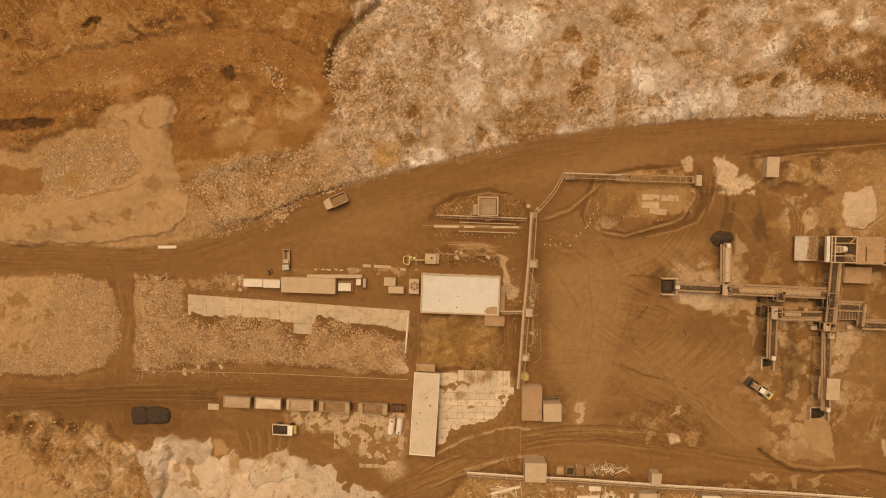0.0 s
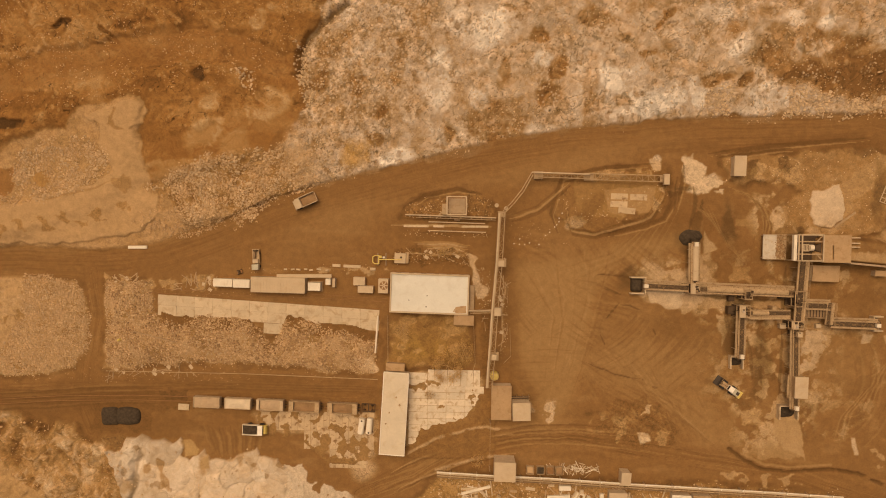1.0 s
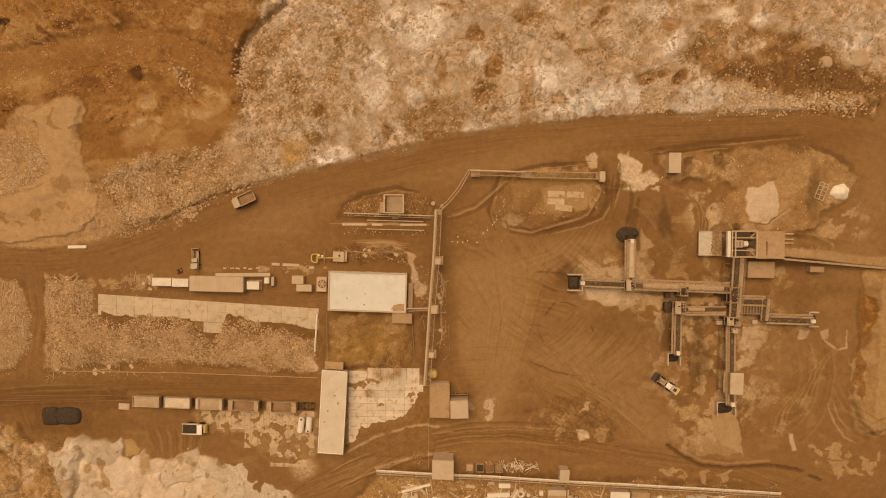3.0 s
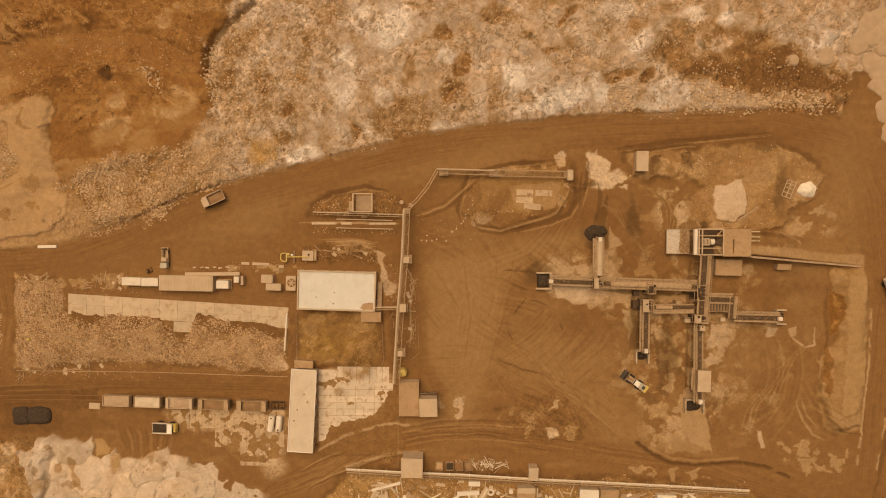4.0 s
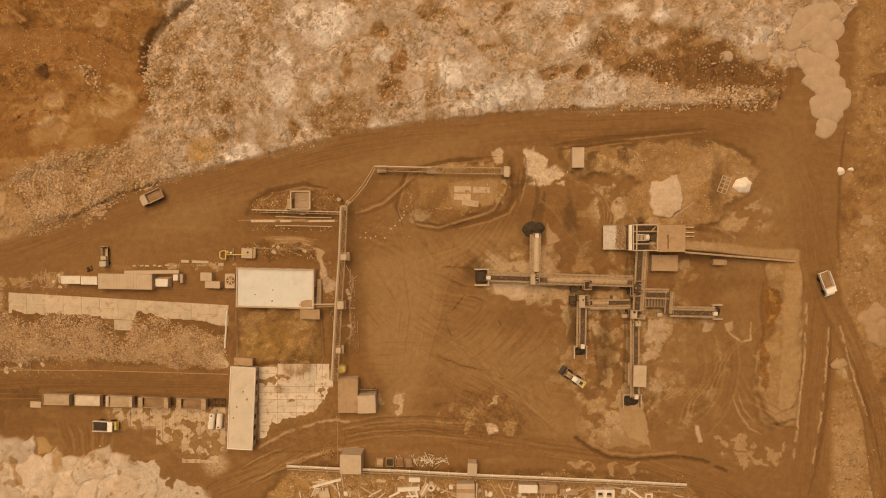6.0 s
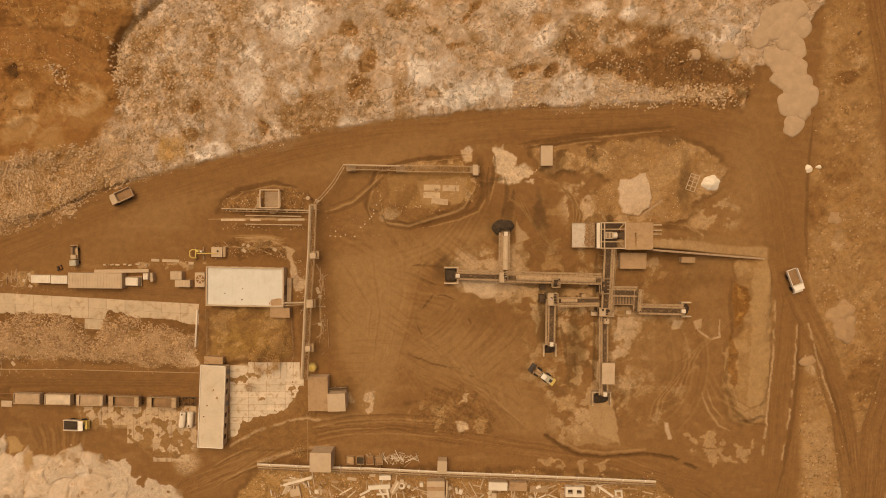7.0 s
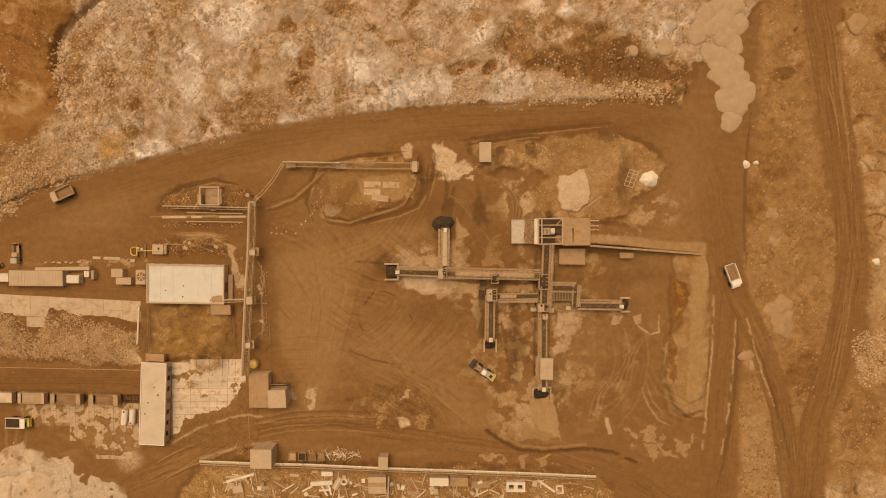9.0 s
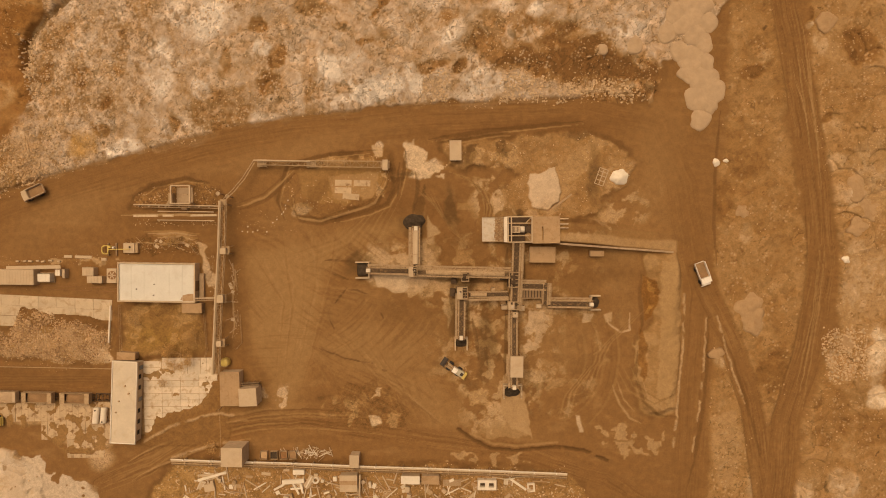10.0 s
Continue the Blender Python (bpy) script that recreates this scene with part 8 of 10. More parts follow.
def wagon(x, y, turn, ln, material, load, label, decks=0.0, fill=2.4):
    """An open goods wagon: side walls, ends, decks over the ends, load, bogies, couplers."""
    w, z0, z1 = 3.2, 1.25, 3.1
    g = thing("goods_wagon", x, y, 0, turn, label, "wagon", "wagons on the siding")
    h = ln / 2
    B("underframe", STEEL_DARK, g, -h + 0.1, -1.2, 0.95, h - 0.1, 1.2, z0)
    for sd in (-1, 1):
        B("side_wall", material, g, -h, sd * w / 2 - 0.09, z0 + 0.003, h, sd * w / 2 + 0.09, z1, bevel=0.04)
        for i in range(6):
            xx = -h + (i + 0.5) * ln / 6
            B("stake", material, g, xx - 0.08, sd * (w / 2 + 0.15) - 0.06, z0, xx + 0.08, sd * (w / 2 + 0.15) + 0.06, z1 - 0.1)
    for sd in (-1, 1):
        B("end_wall", material, g, sd * (h - 0.1) - 0.08, -w / 2 + 0.092, z0 + 0.003, sd * (h - 0.1) + 0.08, w / 2 - 0.092, z1, bevel=0.04)
        if decks:
            B("end_deck", material, g, min(sd * (h - 0.19), sd * (h - decks)), -w / 2 + 0.1, z1 - 0.3, max(sd * (h - 0.19), sd * (h - decks)), w / 2 - 0.1, z1 - 0.05)
        T("coupler", STEEL_DARK, g, (sd * h, 0, 1.1), (sd * (h + 0.75), 0, 1.1), 0.16)
        for y_ in (-0.9, 0.9):
            T("buffer", STEEL_DARK, g, (sd * h, y_, 1.1), (sd * (h + 0.5), y_, 1.1), 0.2)
        for dx in (-0.9, 0.9):
            wheelset(g, sd * (h - 1.7) + dx)
    bm = bmesh.new()
    inner = h - max(decks, 0.2)
    nx, ny = 14, 6
    vs = [[bm.verts.new((-inner + 2 * inner * i / nx, -w / 2 + 0.1 + (w - 0.2) * j / ny, fill + 0.35 * math.sin(math.pi * j / ny) * math.sin(math.pi * i / nx) + 0.12 * noise.noise((i * 0.7 + x, j * 0.7, y)))) for j in range(ny + 1)] for i in range(nx + 1)]
    for i in range(nx):
        for j in range(ny):
            bm.faces.new((vs[i][j], vs[i + 1][j], vs[i + 1][j + 1], vs[i][j + 1]))
    part("load", bm, load, g)


for _x, _l, _m, _ld, _dk, _fl, _lab in (
        (-49.8, 8.6, ROOF_TAN, SAND, 0.0, 2.75, "pale goods wagon brim-full of light grit"),
        (-39.7, 8.5, ROOF_TAN, PALE_GRIT, 0.0, 2.75, "pale goods wagon loaded with white grit"),
        (-29.3, 8.7, ROOF_TAN, SAND, 1.0, 2.5, "tan goods wagon with decked ends and sandy load"),
        (-18.2, 9.9, STEEL_TAN, ROCK_BROWN, 1.5, 2.2, "brown goods wagon with decked ends and earthy load"),
        (-5.9, 9.6, STEEL_TAN, ROCK_BROWN, 1.6, 2.0, "brown goods wagon with wide decked ends, half empty")):
    wagon(_x, -53.55 - 0.0265 * (_x + 50), -1.5, _l, _m, _ld, _lab, _dk, _fl)
f_ = thing("flat_trolley", 2.2, -54.8, 0, -1.5, "dark flat rail trolley with bare frame", "trolley")
for y_ in (-1.2, 1.2):
    Q("sill", STEEL_DARK, f_, (-2.2, y_, 1.0), (2.2, y_, 1.0), 0.25, 0.3)
for x_ in (-2.1, 0, 2.1):
    Q("cross_member", STEEL_DARK, f_, (x_, -1.3, 1.0), (x_, 1.3, 1.0), 0.25, 0.25)
for x_ in (-1.2, 1.2):
    wheelset(f_, x_)


# ------------------------------------------------------------------ vehicles
def tyre_wheel(parent, x, y, r, w, n=18):
    bm = bmesh.new()
    prof = [(r * 0.55, -w / 2), (r * 0.92, -w / 2), (r, -w * 0.35), (r, w * 0.35), (r * 0.92, w / 2), (r * 0.55, w / 2)]
    loft(bm, [[(x + rr * math.cos(2 * math.pi * i / n), y + yy, r + rr * math.sin(2 * math.pi * i / n)) for i in range(n)] for rr, yy in prof])
    t = part("wheel", bm, RUBBER, parent)
    bm = bmesh.new()
    tube(bm, (x, y - w * 0.42, r), (x, y + w * 0.42, r), r * 0.5, 12)
    part("rim", bm, STEEL_TAN, t)


def dump_truck(x, y, turn, label, body, load, nose, cabm, fill=2.6):
    """A two-axle quarry dump truck; its front points along its own x."""
    t = thing("dump_truck", x, y, ground_at(x, y), turn, label, "dump truck")
    t.scale = (0.92, 0.9, 0.9)
    B("chassis", PAINT_DARK, t, -3.6, -0.8, 0.9, 3.6, 0.8, 1.35)
    for sx in (-2.0, 2.3):
        for sd in (-1, 1):
            tyre_wheel(t, sx, sd * 1.45, 0.85, 0.75)
    # tray: floor rising to the back, flared sides, canopy over the cab
    bm = bmesh.new()
    box(bm, -4.1, -1.75, 1.55, 1.3, 1.75, 1.75)
    for sd in (-1, 1):
        loft(bm, [[(-4.1, sd * 1.75, 1.6), (1.3, sd * 1.75, 1.6), (1.3, sd * 1.6, 1.6), (-4.1, sd * 1.6, 1.6)], [(-4.1, sd * 1.9, 2.9), (1.3, sd * 1.9, 3.1), (1.3, sd * 1.68, 3.1), (-4.1, sd * 1.68, 2.9)]])
    box(bm, 1.302, -1.9, 1.6, 1.5, 1.9, 3.15)
    box(bm, -4.25, -1.7, 1.6, -4.103, 1.7, 2.3)
    part("dump_body", bm, body, t)
    B("canopy", cabm, t, 1.503, -1.8, 3.0, 3.1, 1.8, 3.18, bevel=0.08)
    bm = bmesh.new()
    nx, ny = 10, 6
    vs = [[bm.verts.new((-4.05 + 5.3 * i / nx, -1.6 + 3.2 * j / ny, fill - 0.3 + 0.4 * math.sin(math.pi * j / ny) * math.sin(math.pi * i / nx) + 0.1 * noise.noise((i * 0.9 + x, j * 0.9, 0)))) for j in range(ny + 1)] for i in range(nx + 1)]
    for i in range(nx):
        for j in range(ny):
            bm.faces.new((vs[i][j], vs[i + 1][j], vs[i + 1][j + 1], vs[i][j + 1]))
    part("load", bm, load, t)
    B("cab", cabm, t, 1.6, -1.6, 1.36, 3.0, 0.5, 2.9, bevel=0.12)
    B("windscreen", GLASS, t, 3.003, -1.45, 2.0, 3.03, 0.35, 2.7)
    B("bonnet", nose, t, 3.05, -1.55, 1.36, 4.0, 1.55, 2.1, bevel=0.15)
    B("engine_deck", nose, t, 1.6, 0.55, 1.36, 3.0, 1.6, 2.3, bevel=0.1)
    B("bumper", nose, t, 3.9, -1.75, 0.8, 4.2, 1.75, 1.3, bevel=0.08)
    for y_ in (-1.3, 1.3):
        T("headlight", PAINT_WHITE, t, (4.2, y_, 1.05), (4.24, y_, 1.05), 0.14)


dump_truck(-18.4, 11.3, 204.5, "dusty pale dump truck with brown-loaded tray on the haul road", ROOF_TAN, ROCK_BROWN, ROOF_TAN, ROOF_TAN, 2.2)
dump_truck(194.6, -16.4, -70, "white-cabbed dump truck with empty tan tray on the haul road", PAINT_WHITE, ROCK_BROWN, PAINT_WHITE, PAINT_WHITE, 2.2)
dump_truck(-34.5, -62.3, -1.5, "dump truck with white canopy, yellow nose and dark coal load", ROOF_WHITE, COALM, PAINT_YELLOW, PAINT_WHITE, 2.75)


def wheel_loader(x, y, turn):
    t = thing("wheel_loader", x, y, ground_at(x, y), turn, "yellow wheel loader with white cab and raised dark bucket", "wheel loader")
    for sx in (-1.9, 1.4):
        for sd in (-1, 1):
            tyre_wheel(t, sx, sd * 1.1, 0.8, 0.65)
    B("rear_frame", PAINT_PALE, t, -3.6, -1.0, 0.9, -1.3, 1.0, 2.3, bevel=0.15, label="dusty pale engine cover")
    B("grille", PAINT_DARK, t, -3.6, -0.5, 2.302, -2.6, 0.5, 2.36)
    B("counterweight", PAINT_YELLOW, t, -4.6, -1.2, 0.8, -3.602, 1.2, 2.0, bevel=0.15, label="yellow counterweight")
    B("cab", PAINT_WHITE, t, -1.29, -0.85, 1.2, 0.3, 0.85, 3.1, bevel=0.12, label="white cab roof")
    B("cab_window", GLASS, t, 0.303, -0.7, 2.0, 0.33, 0.7, 2.9)
    B("front_frame", STEEL_TAN, t, 0.35, -0.6, 0.8, 2.2, 0.6, 1.6, bevel=0.1)
    for sd in (-1, 1):
        Q("lift_arm", STEEL_TAN, t, (0.6, sd * 0.65, 1.9), (3.0, sd * 0.75, 1.2), 0.25, 0.4)
    T("tilt_ram", STEEL_GREY, t, (0.6, 0, 2.0), (2.8, 0, 1.7), 0.12)
    bm = bmesh.new()
    prof = [(3.0, 1.9), (2.9, 0.7), (3.3, 0.35), (4.4, 0.4), (4.4, 0.48), (3.4, 0.55), (3.1, 0.8), (3.15, 1.9)]
    loft(bm, [[(a, -1.5, b) for a, b in prof], [(a, 1.5, b) for a, b in prof]])
    part("bucket", bm, PAINT_DARK, t, "dark steel bucket")


wheel_loader(115.7, -46.0, 146)


def service_truck(x, y, turn):
    t = thing("service_truck", x, y, ground_at(x, y), turn, "small flatbed truck with pale green-grey cab and gear on it", "truck")
    B("chassis", PAINT_DARK, t, -3.3, -0.45, 0.6, 3.0, 0.45, 0.85)
    for sx in (-2.0, 2.1):
        for sd in (-1, 1):
            tyre_wheel(t, sx, sd * 0.95, 0.48, 0.35)
    B("cab", PAINT_PALE, t, 1.4, -1.1, 0.86, 3.2, 1.1, 2.4, bevel=0.15, label="pale green-grey cab")
    B("windscreen", GLASS, t, 3.203, -0.95, 1.6, 3.23, 0.95, 2.25)
    B("flatbed", STEEL_TAN, t, -3.5, -1.15, 0.98, 1.2, 1.15, 1.12)
    B("tool_box", ROOF_TAN, t, -0.2, -0.9, 1.122, 1.0, 0.9, 1.9, bevel=0.08)
    T("tank", STEEL_GREY, t, (-2.6, -0.3, 1.6), (-0.5, -0.3, 1.6), 0.45, 14)
    B("winch", STEEL_DARK, t, -3.2, -0.7, 1.122, -2.7, 0.9, 1.9, bevel=0.1)


service_truck(-34.3, -7.6, -88)
w_ = thing("winch_cart", -39.9, -11.6, ground_at(-39.9, -11.6), 20, "small dark winch cart with red frame", "cart")
B("frame", RUST, w_, -0.9, -0.5, 0.35, 0.9, 0.5, 0.55)
T("drum", STEEL_DARK, w_, (0, -0.55, 0.9), (0, 0.55, 0.9), 0.4, 14)
for x_ in (-0.7, 0.7):
    for sd in (-1, 1):
        tyre_wheel(w_, x_, sd * 0.6, 0.3, 0.2, 12)


def drill_rig():
    t = thing("pipe_layer", 6.0, -7.0, ground_at(6, -7), 0, "yellow pipe-laying frame with long yellow boom on skids", "machine")
    for x in (-1.2, 1.4):
        Q("skid", STEEL_GREY, t, (x, -2.0, 0.25), (x, 2.0, 0.25), 0.5, 0.45)
    ring = [(-2.6, -0.9), (-2.0, -1.4), (-0.7, -1.4), (-0.7, 1.2), (-2.0, 1.2), (-2.6, 0.8)]
    for a, b in zip(ring, ring[1:] + ring[:1]):
        Q("loop_bar", PAINT_YELLOW, t, (a[0], a[1], 1.5), (b[0], b[1], 1.5), 0.28, 0.28)
    for a in (ring[0], ring[2], ring[3], ring[5]):
        Q("stand", PAINT_YELLOW, t, (a[0], a[1], 0.2), (a[0], a[1], 1.5), 0.16, 0.16)
    Q("boom", PAINT_YELLOW, t, (-0.6, 0, 1.7), (6.4, 0.05, 1.9), 0.26, 0.3, "long yellow boom")
    B("engine_box", PAINT_YELLOW, t, -0.6, 0.4, 0.5, 0.2, 1.2, 1.6, bevel=0.1)
    B("console", PAINT_WHITE, t, 0.5, 0.3, 0.5, 1.2, 0.9, 1.4, bevel=0.1)
    p = thing("winch_house", 12.2, -6.6, ground_at(12.2, -6.6), -2, "tan flat-roofed winch house with a dark hole in its roof", "hut")
    B("body", ROOF_TAN, p, -1.9, -1.6, 0, 1.7, 1.6, 1.6, bevel=0.08)
    B("side_bin", STEEL_TAN, p, 1.75, -1.5, 0, 2.6, 1.6, 1.3, bevel=0.06)
    T("roof_hole_rim", STEEL_DARK, p, (0.2, 0.3, 1.6), (0.2, 0.3, 1.68), 0.35, 12)


drill_rig()


# ------------------------------------------------------------------ slab pavements
def slabs(parent_name, label, places, keep, w, d, t=0.16, material=CONCRETE, gap=0.05, lift=0.0):
    """Precast slabs laid side by side, each a piece of its own, a little uneven."""
    rng = random.Random(len(places))
    par = thing(parent_name, 0, 0, 0, 0, label, "pavement", kind="structure")
    base = None
    for x, y, turn in places:
        if keep is not None and inside(np.array([x]), np.array([y]), keep)[0] < -0.4:
            continue
        z = 0.075 + lift + rng.uniform(-0.05, 0.03)
        m = pose(x, y, z, rng.uniform(-0.3, 0.3), rng.uniform(-0.3, 0.3), turn + rng.uniform(-0.5, 0.5))
        if base is None:
            bm = bmesh.new()
            box(bm, -w / 2 + gap, -d / 2 + gap, -t, w / 2 - gap, d / 2 - gap, 0.05, bevel=0.03)
            base = part("slab", bm, material, par)
            base.matrix_basis = m
        else:
            again(base, m)


_pl = [(18.05 + 6.05 * i, -48.6 - 2.13 * j, -0.6) for i in range(4) for j in range(9 - (i > 1) * 3)]
_pl += [(18.05, -44.4 - 2.13 * j, -0.6) for j in range(2)]
slabs("slab_yard", "pale precast concrete slabs with dark joints beside the block", _pl, None, 6.05, 2.13, material=SLAB_PALE)
slabs("slab_yard", "upright row of pale concrete slabs at the yard's edge", [(22.2 + 2.1 * i, -45.3, 89.4) for i in range(8)], None, 6.0, 2.1, material=SLAB_PALE)
slabs("slab_yard", "patchy concrete slabs half covered by dirt by the siding", [(-34.5 + 2.08 * i, -60.0 - 6.1 * j + 0.02 * i, 89) for i in range(19) for j in range(3)], A_PADW, 6.1, 2.08, material=SLAB_DIRTY)
_pl = []
for i in range(12):
    for j in range(2):
        _pl.append((-63.9 + 6.02 * i, -21.1 - 0.345 * i - 3.35 * j, -3.2))
_pl += [(-29.2, -29.9, -3.2)]
slabs("slab_strip", "long strip of pale cracked concrete panels before the rubble", _pl, None, 6.02, 3.35, material=SLAB_STRIP, gap=0.012)
slabs("slab_strip", "square concrete pads on the debris island", [(81.0, 13.6, -1), (87.0, 13.4, -2), (80.9, 11.2, -2), (83.4, 9.2, -6)], None, 5.4, 2.0, lift=0.36, material=SLAB_DIRTY)


# ------------------------------------------------------------------ yard things, west
def pole(name, a, b, z, r, material, label, category="pipe", group=""):
    bm = bmesh.new()
    tube(bm, (a[0], a[1], z + ground_at(*a)), (b[0], b[1], z + ground_at(*b)), r, 10)
    return solo(name, bm, material, Matrix(), label, category, group)


for i, (x_, y_) in enumerate(((0.0, -60.7), (2.6, -60.6))):
    t = thing("horizontal_tank", x_, y_, ground_at(x_, y_), 83 + 2 * i, "white horizontal cylindrical tank with dark manhole on cradles", "tank", "twin tanks by the block")
    bm = bmesh.new()
    n = 18
    loft(bm, [[(xx, r * math.cos(2 * math.pi * k / n), 1.25 + r * math.sin(2 * math.pi * k / n)) for k in range(n)] for xx, r in ((-2.6, 0.5), (-2.5, 0.85), (-2.3, 1.0), (2.3, 1.0), (2.5, 0.85), (2.6, 0.5))])
    part("vessel", bm, ROOF_WHITE, t)
    T("manhole", STEEL_DARK, t, (-1.9 if i else 1.9, 0, 2.2), (-1.9 if i else 1.9, 0, 2.32), 0.28, 12)
    for xx in (-1.6, 1.6):
        B("cradle", CONCRETE, t, xx - 0.2, -0.9, 0, xx + 0.2, 0.9, 0.6)
pole("white_pipe", (5.0, -25.2), (4.2, -37.2), 0.35, 0.3, ROOF_WHITE, "long white pipe lying beside the grass yard")
pole("steel_pipe", (-84.3, -44.6), (-39, -44.7), 0.25, 0.13, STEEL_TAN, "thin tan pipe running along the rubble", group="pipelines by the siding")
pole("steel_pipe", (-39, -44.7), (5, -45.8), 0.25, 0.13, STEEL_TAN, "thin tan pipe running along the rubble", group="pipelines by the siding")
pole("timber_pole", (-74, -31.0), (-60, -34.4), 1.2, 0.16, WOOD, "long timber pole lying on the rubble", "pole")
bm = bmesh.new()
box(bm, -3.1, -0.5, 0, 3.1, 0.5, 0.6, bevel=0.08)
solo("concrete_lintel", bm, ROOF_WHITE, pose(-73.4, -4.0, ground_at(-73.4, -4), 0, 0, 1), "white concrete beam on the verge of the haul road", "beam", "loose concrete beams")
heap("coal_mound", -76.9, -59.4, 4.4, 3.1, 1.1, COALM, "broad low heap of black coal beside the track", seed=8, power=5.0, lumps=0.05, square=0.6)
heap("coal_mound", -83.0, -59.5, 3.1, 3.3, 1.0, COALM, "smaller low heap of black coal against a broad one", seed=9, power=5.0, lumps=0.06, square=0.9)
bm = bmesh.new()
box(bm, -1.8, -1.0, -0.1, 1.8, 1.0, 0.25, bevel=0.05)
solo("concrete_pad", bm, CONCRETE, pose(-58.5, -56.0, ground_at(-58.5, -56), 0, 0, -3), "small broken concrete pad by the siding", "slab")


def steel_frame():
    """The bare portal and the long trestles on the island by the bridge."""
    f = thing("loading_portal", 29.9, 10.2, 0.0, 0, "bare tan steel portal standing over a sunken floor", "steel frame")
    w, d, h = 6.0, 5.6, 3.2
    for x in (-w / 2, w / 2):
        for y in (-d / 2, d / 2):
            B("post", STEEL_TAN, f, x - 0.2, y - 0.2, 0, x + 0.2, y + 0.2, h)
        Q("beam", ROOF_TAN, f, (x, -d / 2, h + 0.2), (x, d / 2, h + 0.2), 0.45, 0.4)
    for y in (-d / 2, d / 2):
        Q("beam", ROOF_TAN, f, (-w / 2, y, h + 0.22), (w / 2, y, h + 0.22), 0.35, 0.4)
    B("floor", CONCRETE_DARK, f, -w / 2 + 0.4, -d / 2 + 0.4, 0.0, w / 2 - 0.4, d / 2 - 0.4, 0.25)
    T("grab", STEEL_TAN, f, (-0.6, 0.2, 0.4), (1.0, 0.2, 0.4), 0.15)
    b = thing("side_bunker", 26.0, 9.4, 0, 0, "narrow tan steel bunker beside the portal", "bunker")
    B("body", STEEL_TAN, b, -0.7, -2.0, 0, 0.6, 1.4, 1.8, bevel=0.06)
    Q("chute", STEEL_TAN, b, (-0.8, -1.2, 1.4), (-2.6, -3.2, 0.3), 0.5, 0.3)
    tr = thing("pipe_trestle", 28, 6.9, 0, -1.6, "long low trestle carrying a tan pipe", "trestle")
    T("pipe", ROOF_TAN, tr, (-14.4, 0, 0.9), (14.4, 0, 0.9), 0.22, 10)
    Q("beam", STEEL_TAN, tr, (-11, -0.7, 0.7), (14.4, -0.7, 0.7), 0.2, 0.3)
    for x in np.linspace(-13, 13, 9):
        B("leg", CONCRETE_DARK, tr, x - 0.15, -0.8, 0, x + 0.15, 0.3, 0.62)
    B("valve_box", STEEL_GREY, tr, 1.2, -1.3, 0.0, 3.0, -0.9, 1.2)
    for y, x0, x1, lab in ((4.9, 21, 39, "long rusty rail beam lying on the dirt"), (2.1, 20.8, 39.2, "long pale steel beam lying on the dirt")):
        pole("steel_girder", (x0, y + 0.2), (x1, y - 0.2), 0.15, 0.17, ROOF_TAN, lab, "beam", "long beams on the yard")
    g = thing("drain_channel", 29, 3.7, 0, 0, "flat pale concrete drain strip in the dirt", "channel", kind="structure")
    for x0, x1 in ((-16, -8), (-6.5, -3), (2.5, 11)):
        B("strip", CONCRETE, g, x0, -0.35, -0.1, x1, 0.35, 0.12, bevel=0.04)


steel_frame()


def fence_line(pts, h, label, every=2.2):
    f = thing("wire_fence", 0, 0, 0, 0, label, "fence")
    for (ax, ay), (bx, by) in zip(pts, pts[1:]):
        n = max(1, int(math.hypot(bx - ax, by - ay) / every))
        for i in range(n + 1):
            x, y = ax + (bx - ax) * i / n, ay + (by - ay) * i / n
            T("post", STEEL_TAN, f, (x, y, 0), (x, y, h + ground_at(x, y)), 0.06, 6)
        for z in (0.5, h - 0.1):
            T("wire", STEEL_TAN, f, (ax, ay, z), (bx, by, z), 0.035, 5)


fence_line([(8.2, -25.0), (8.4, -42.5)], 1.6, "thin rusty wire fence along the grass yard")
fence_line([(35.6, -26.5), (36.3, -40), (35.0, -44)], 1.6, "sagging wire fence east of the grass yard")
fence_line([(13.5, -5.0), (31.0, -5.4), (34, -9)], 1.4, "low wire fence north of the hall")
fence_line([(46.0, -14.5), (46.4, -20.5)], 1.0, "short broken wire fence on the yard")
fence_line([(47.2, -28.5), (47.6, -37.5), (45.6, -39.5)], 1.0, "bent wire fence between yard and pipe bridge")
# overhead cable from the pump house to the scrap yard
c_ = thing("overhead_cable", 0, 0, 0, 0, "thin sagging cable between two poles", "cable")
_pts = [(41.2, -58.0 - 1.5 * i, 4.4 - 0.9 * math.sin(math.pi * i / 10)) for i in range(11)]
for a, b in zip(_pts, _pts[1:]):
    T("wire", STEEL_TAN, c_, a, b, 0.05, 5)
for p_ in (_pts[0], _pts[-1]):
    T("pole", WOOD, c_, (p_[0], p_[1], 0), (p_[0], p_[1], 4.8), 0.14, 8)


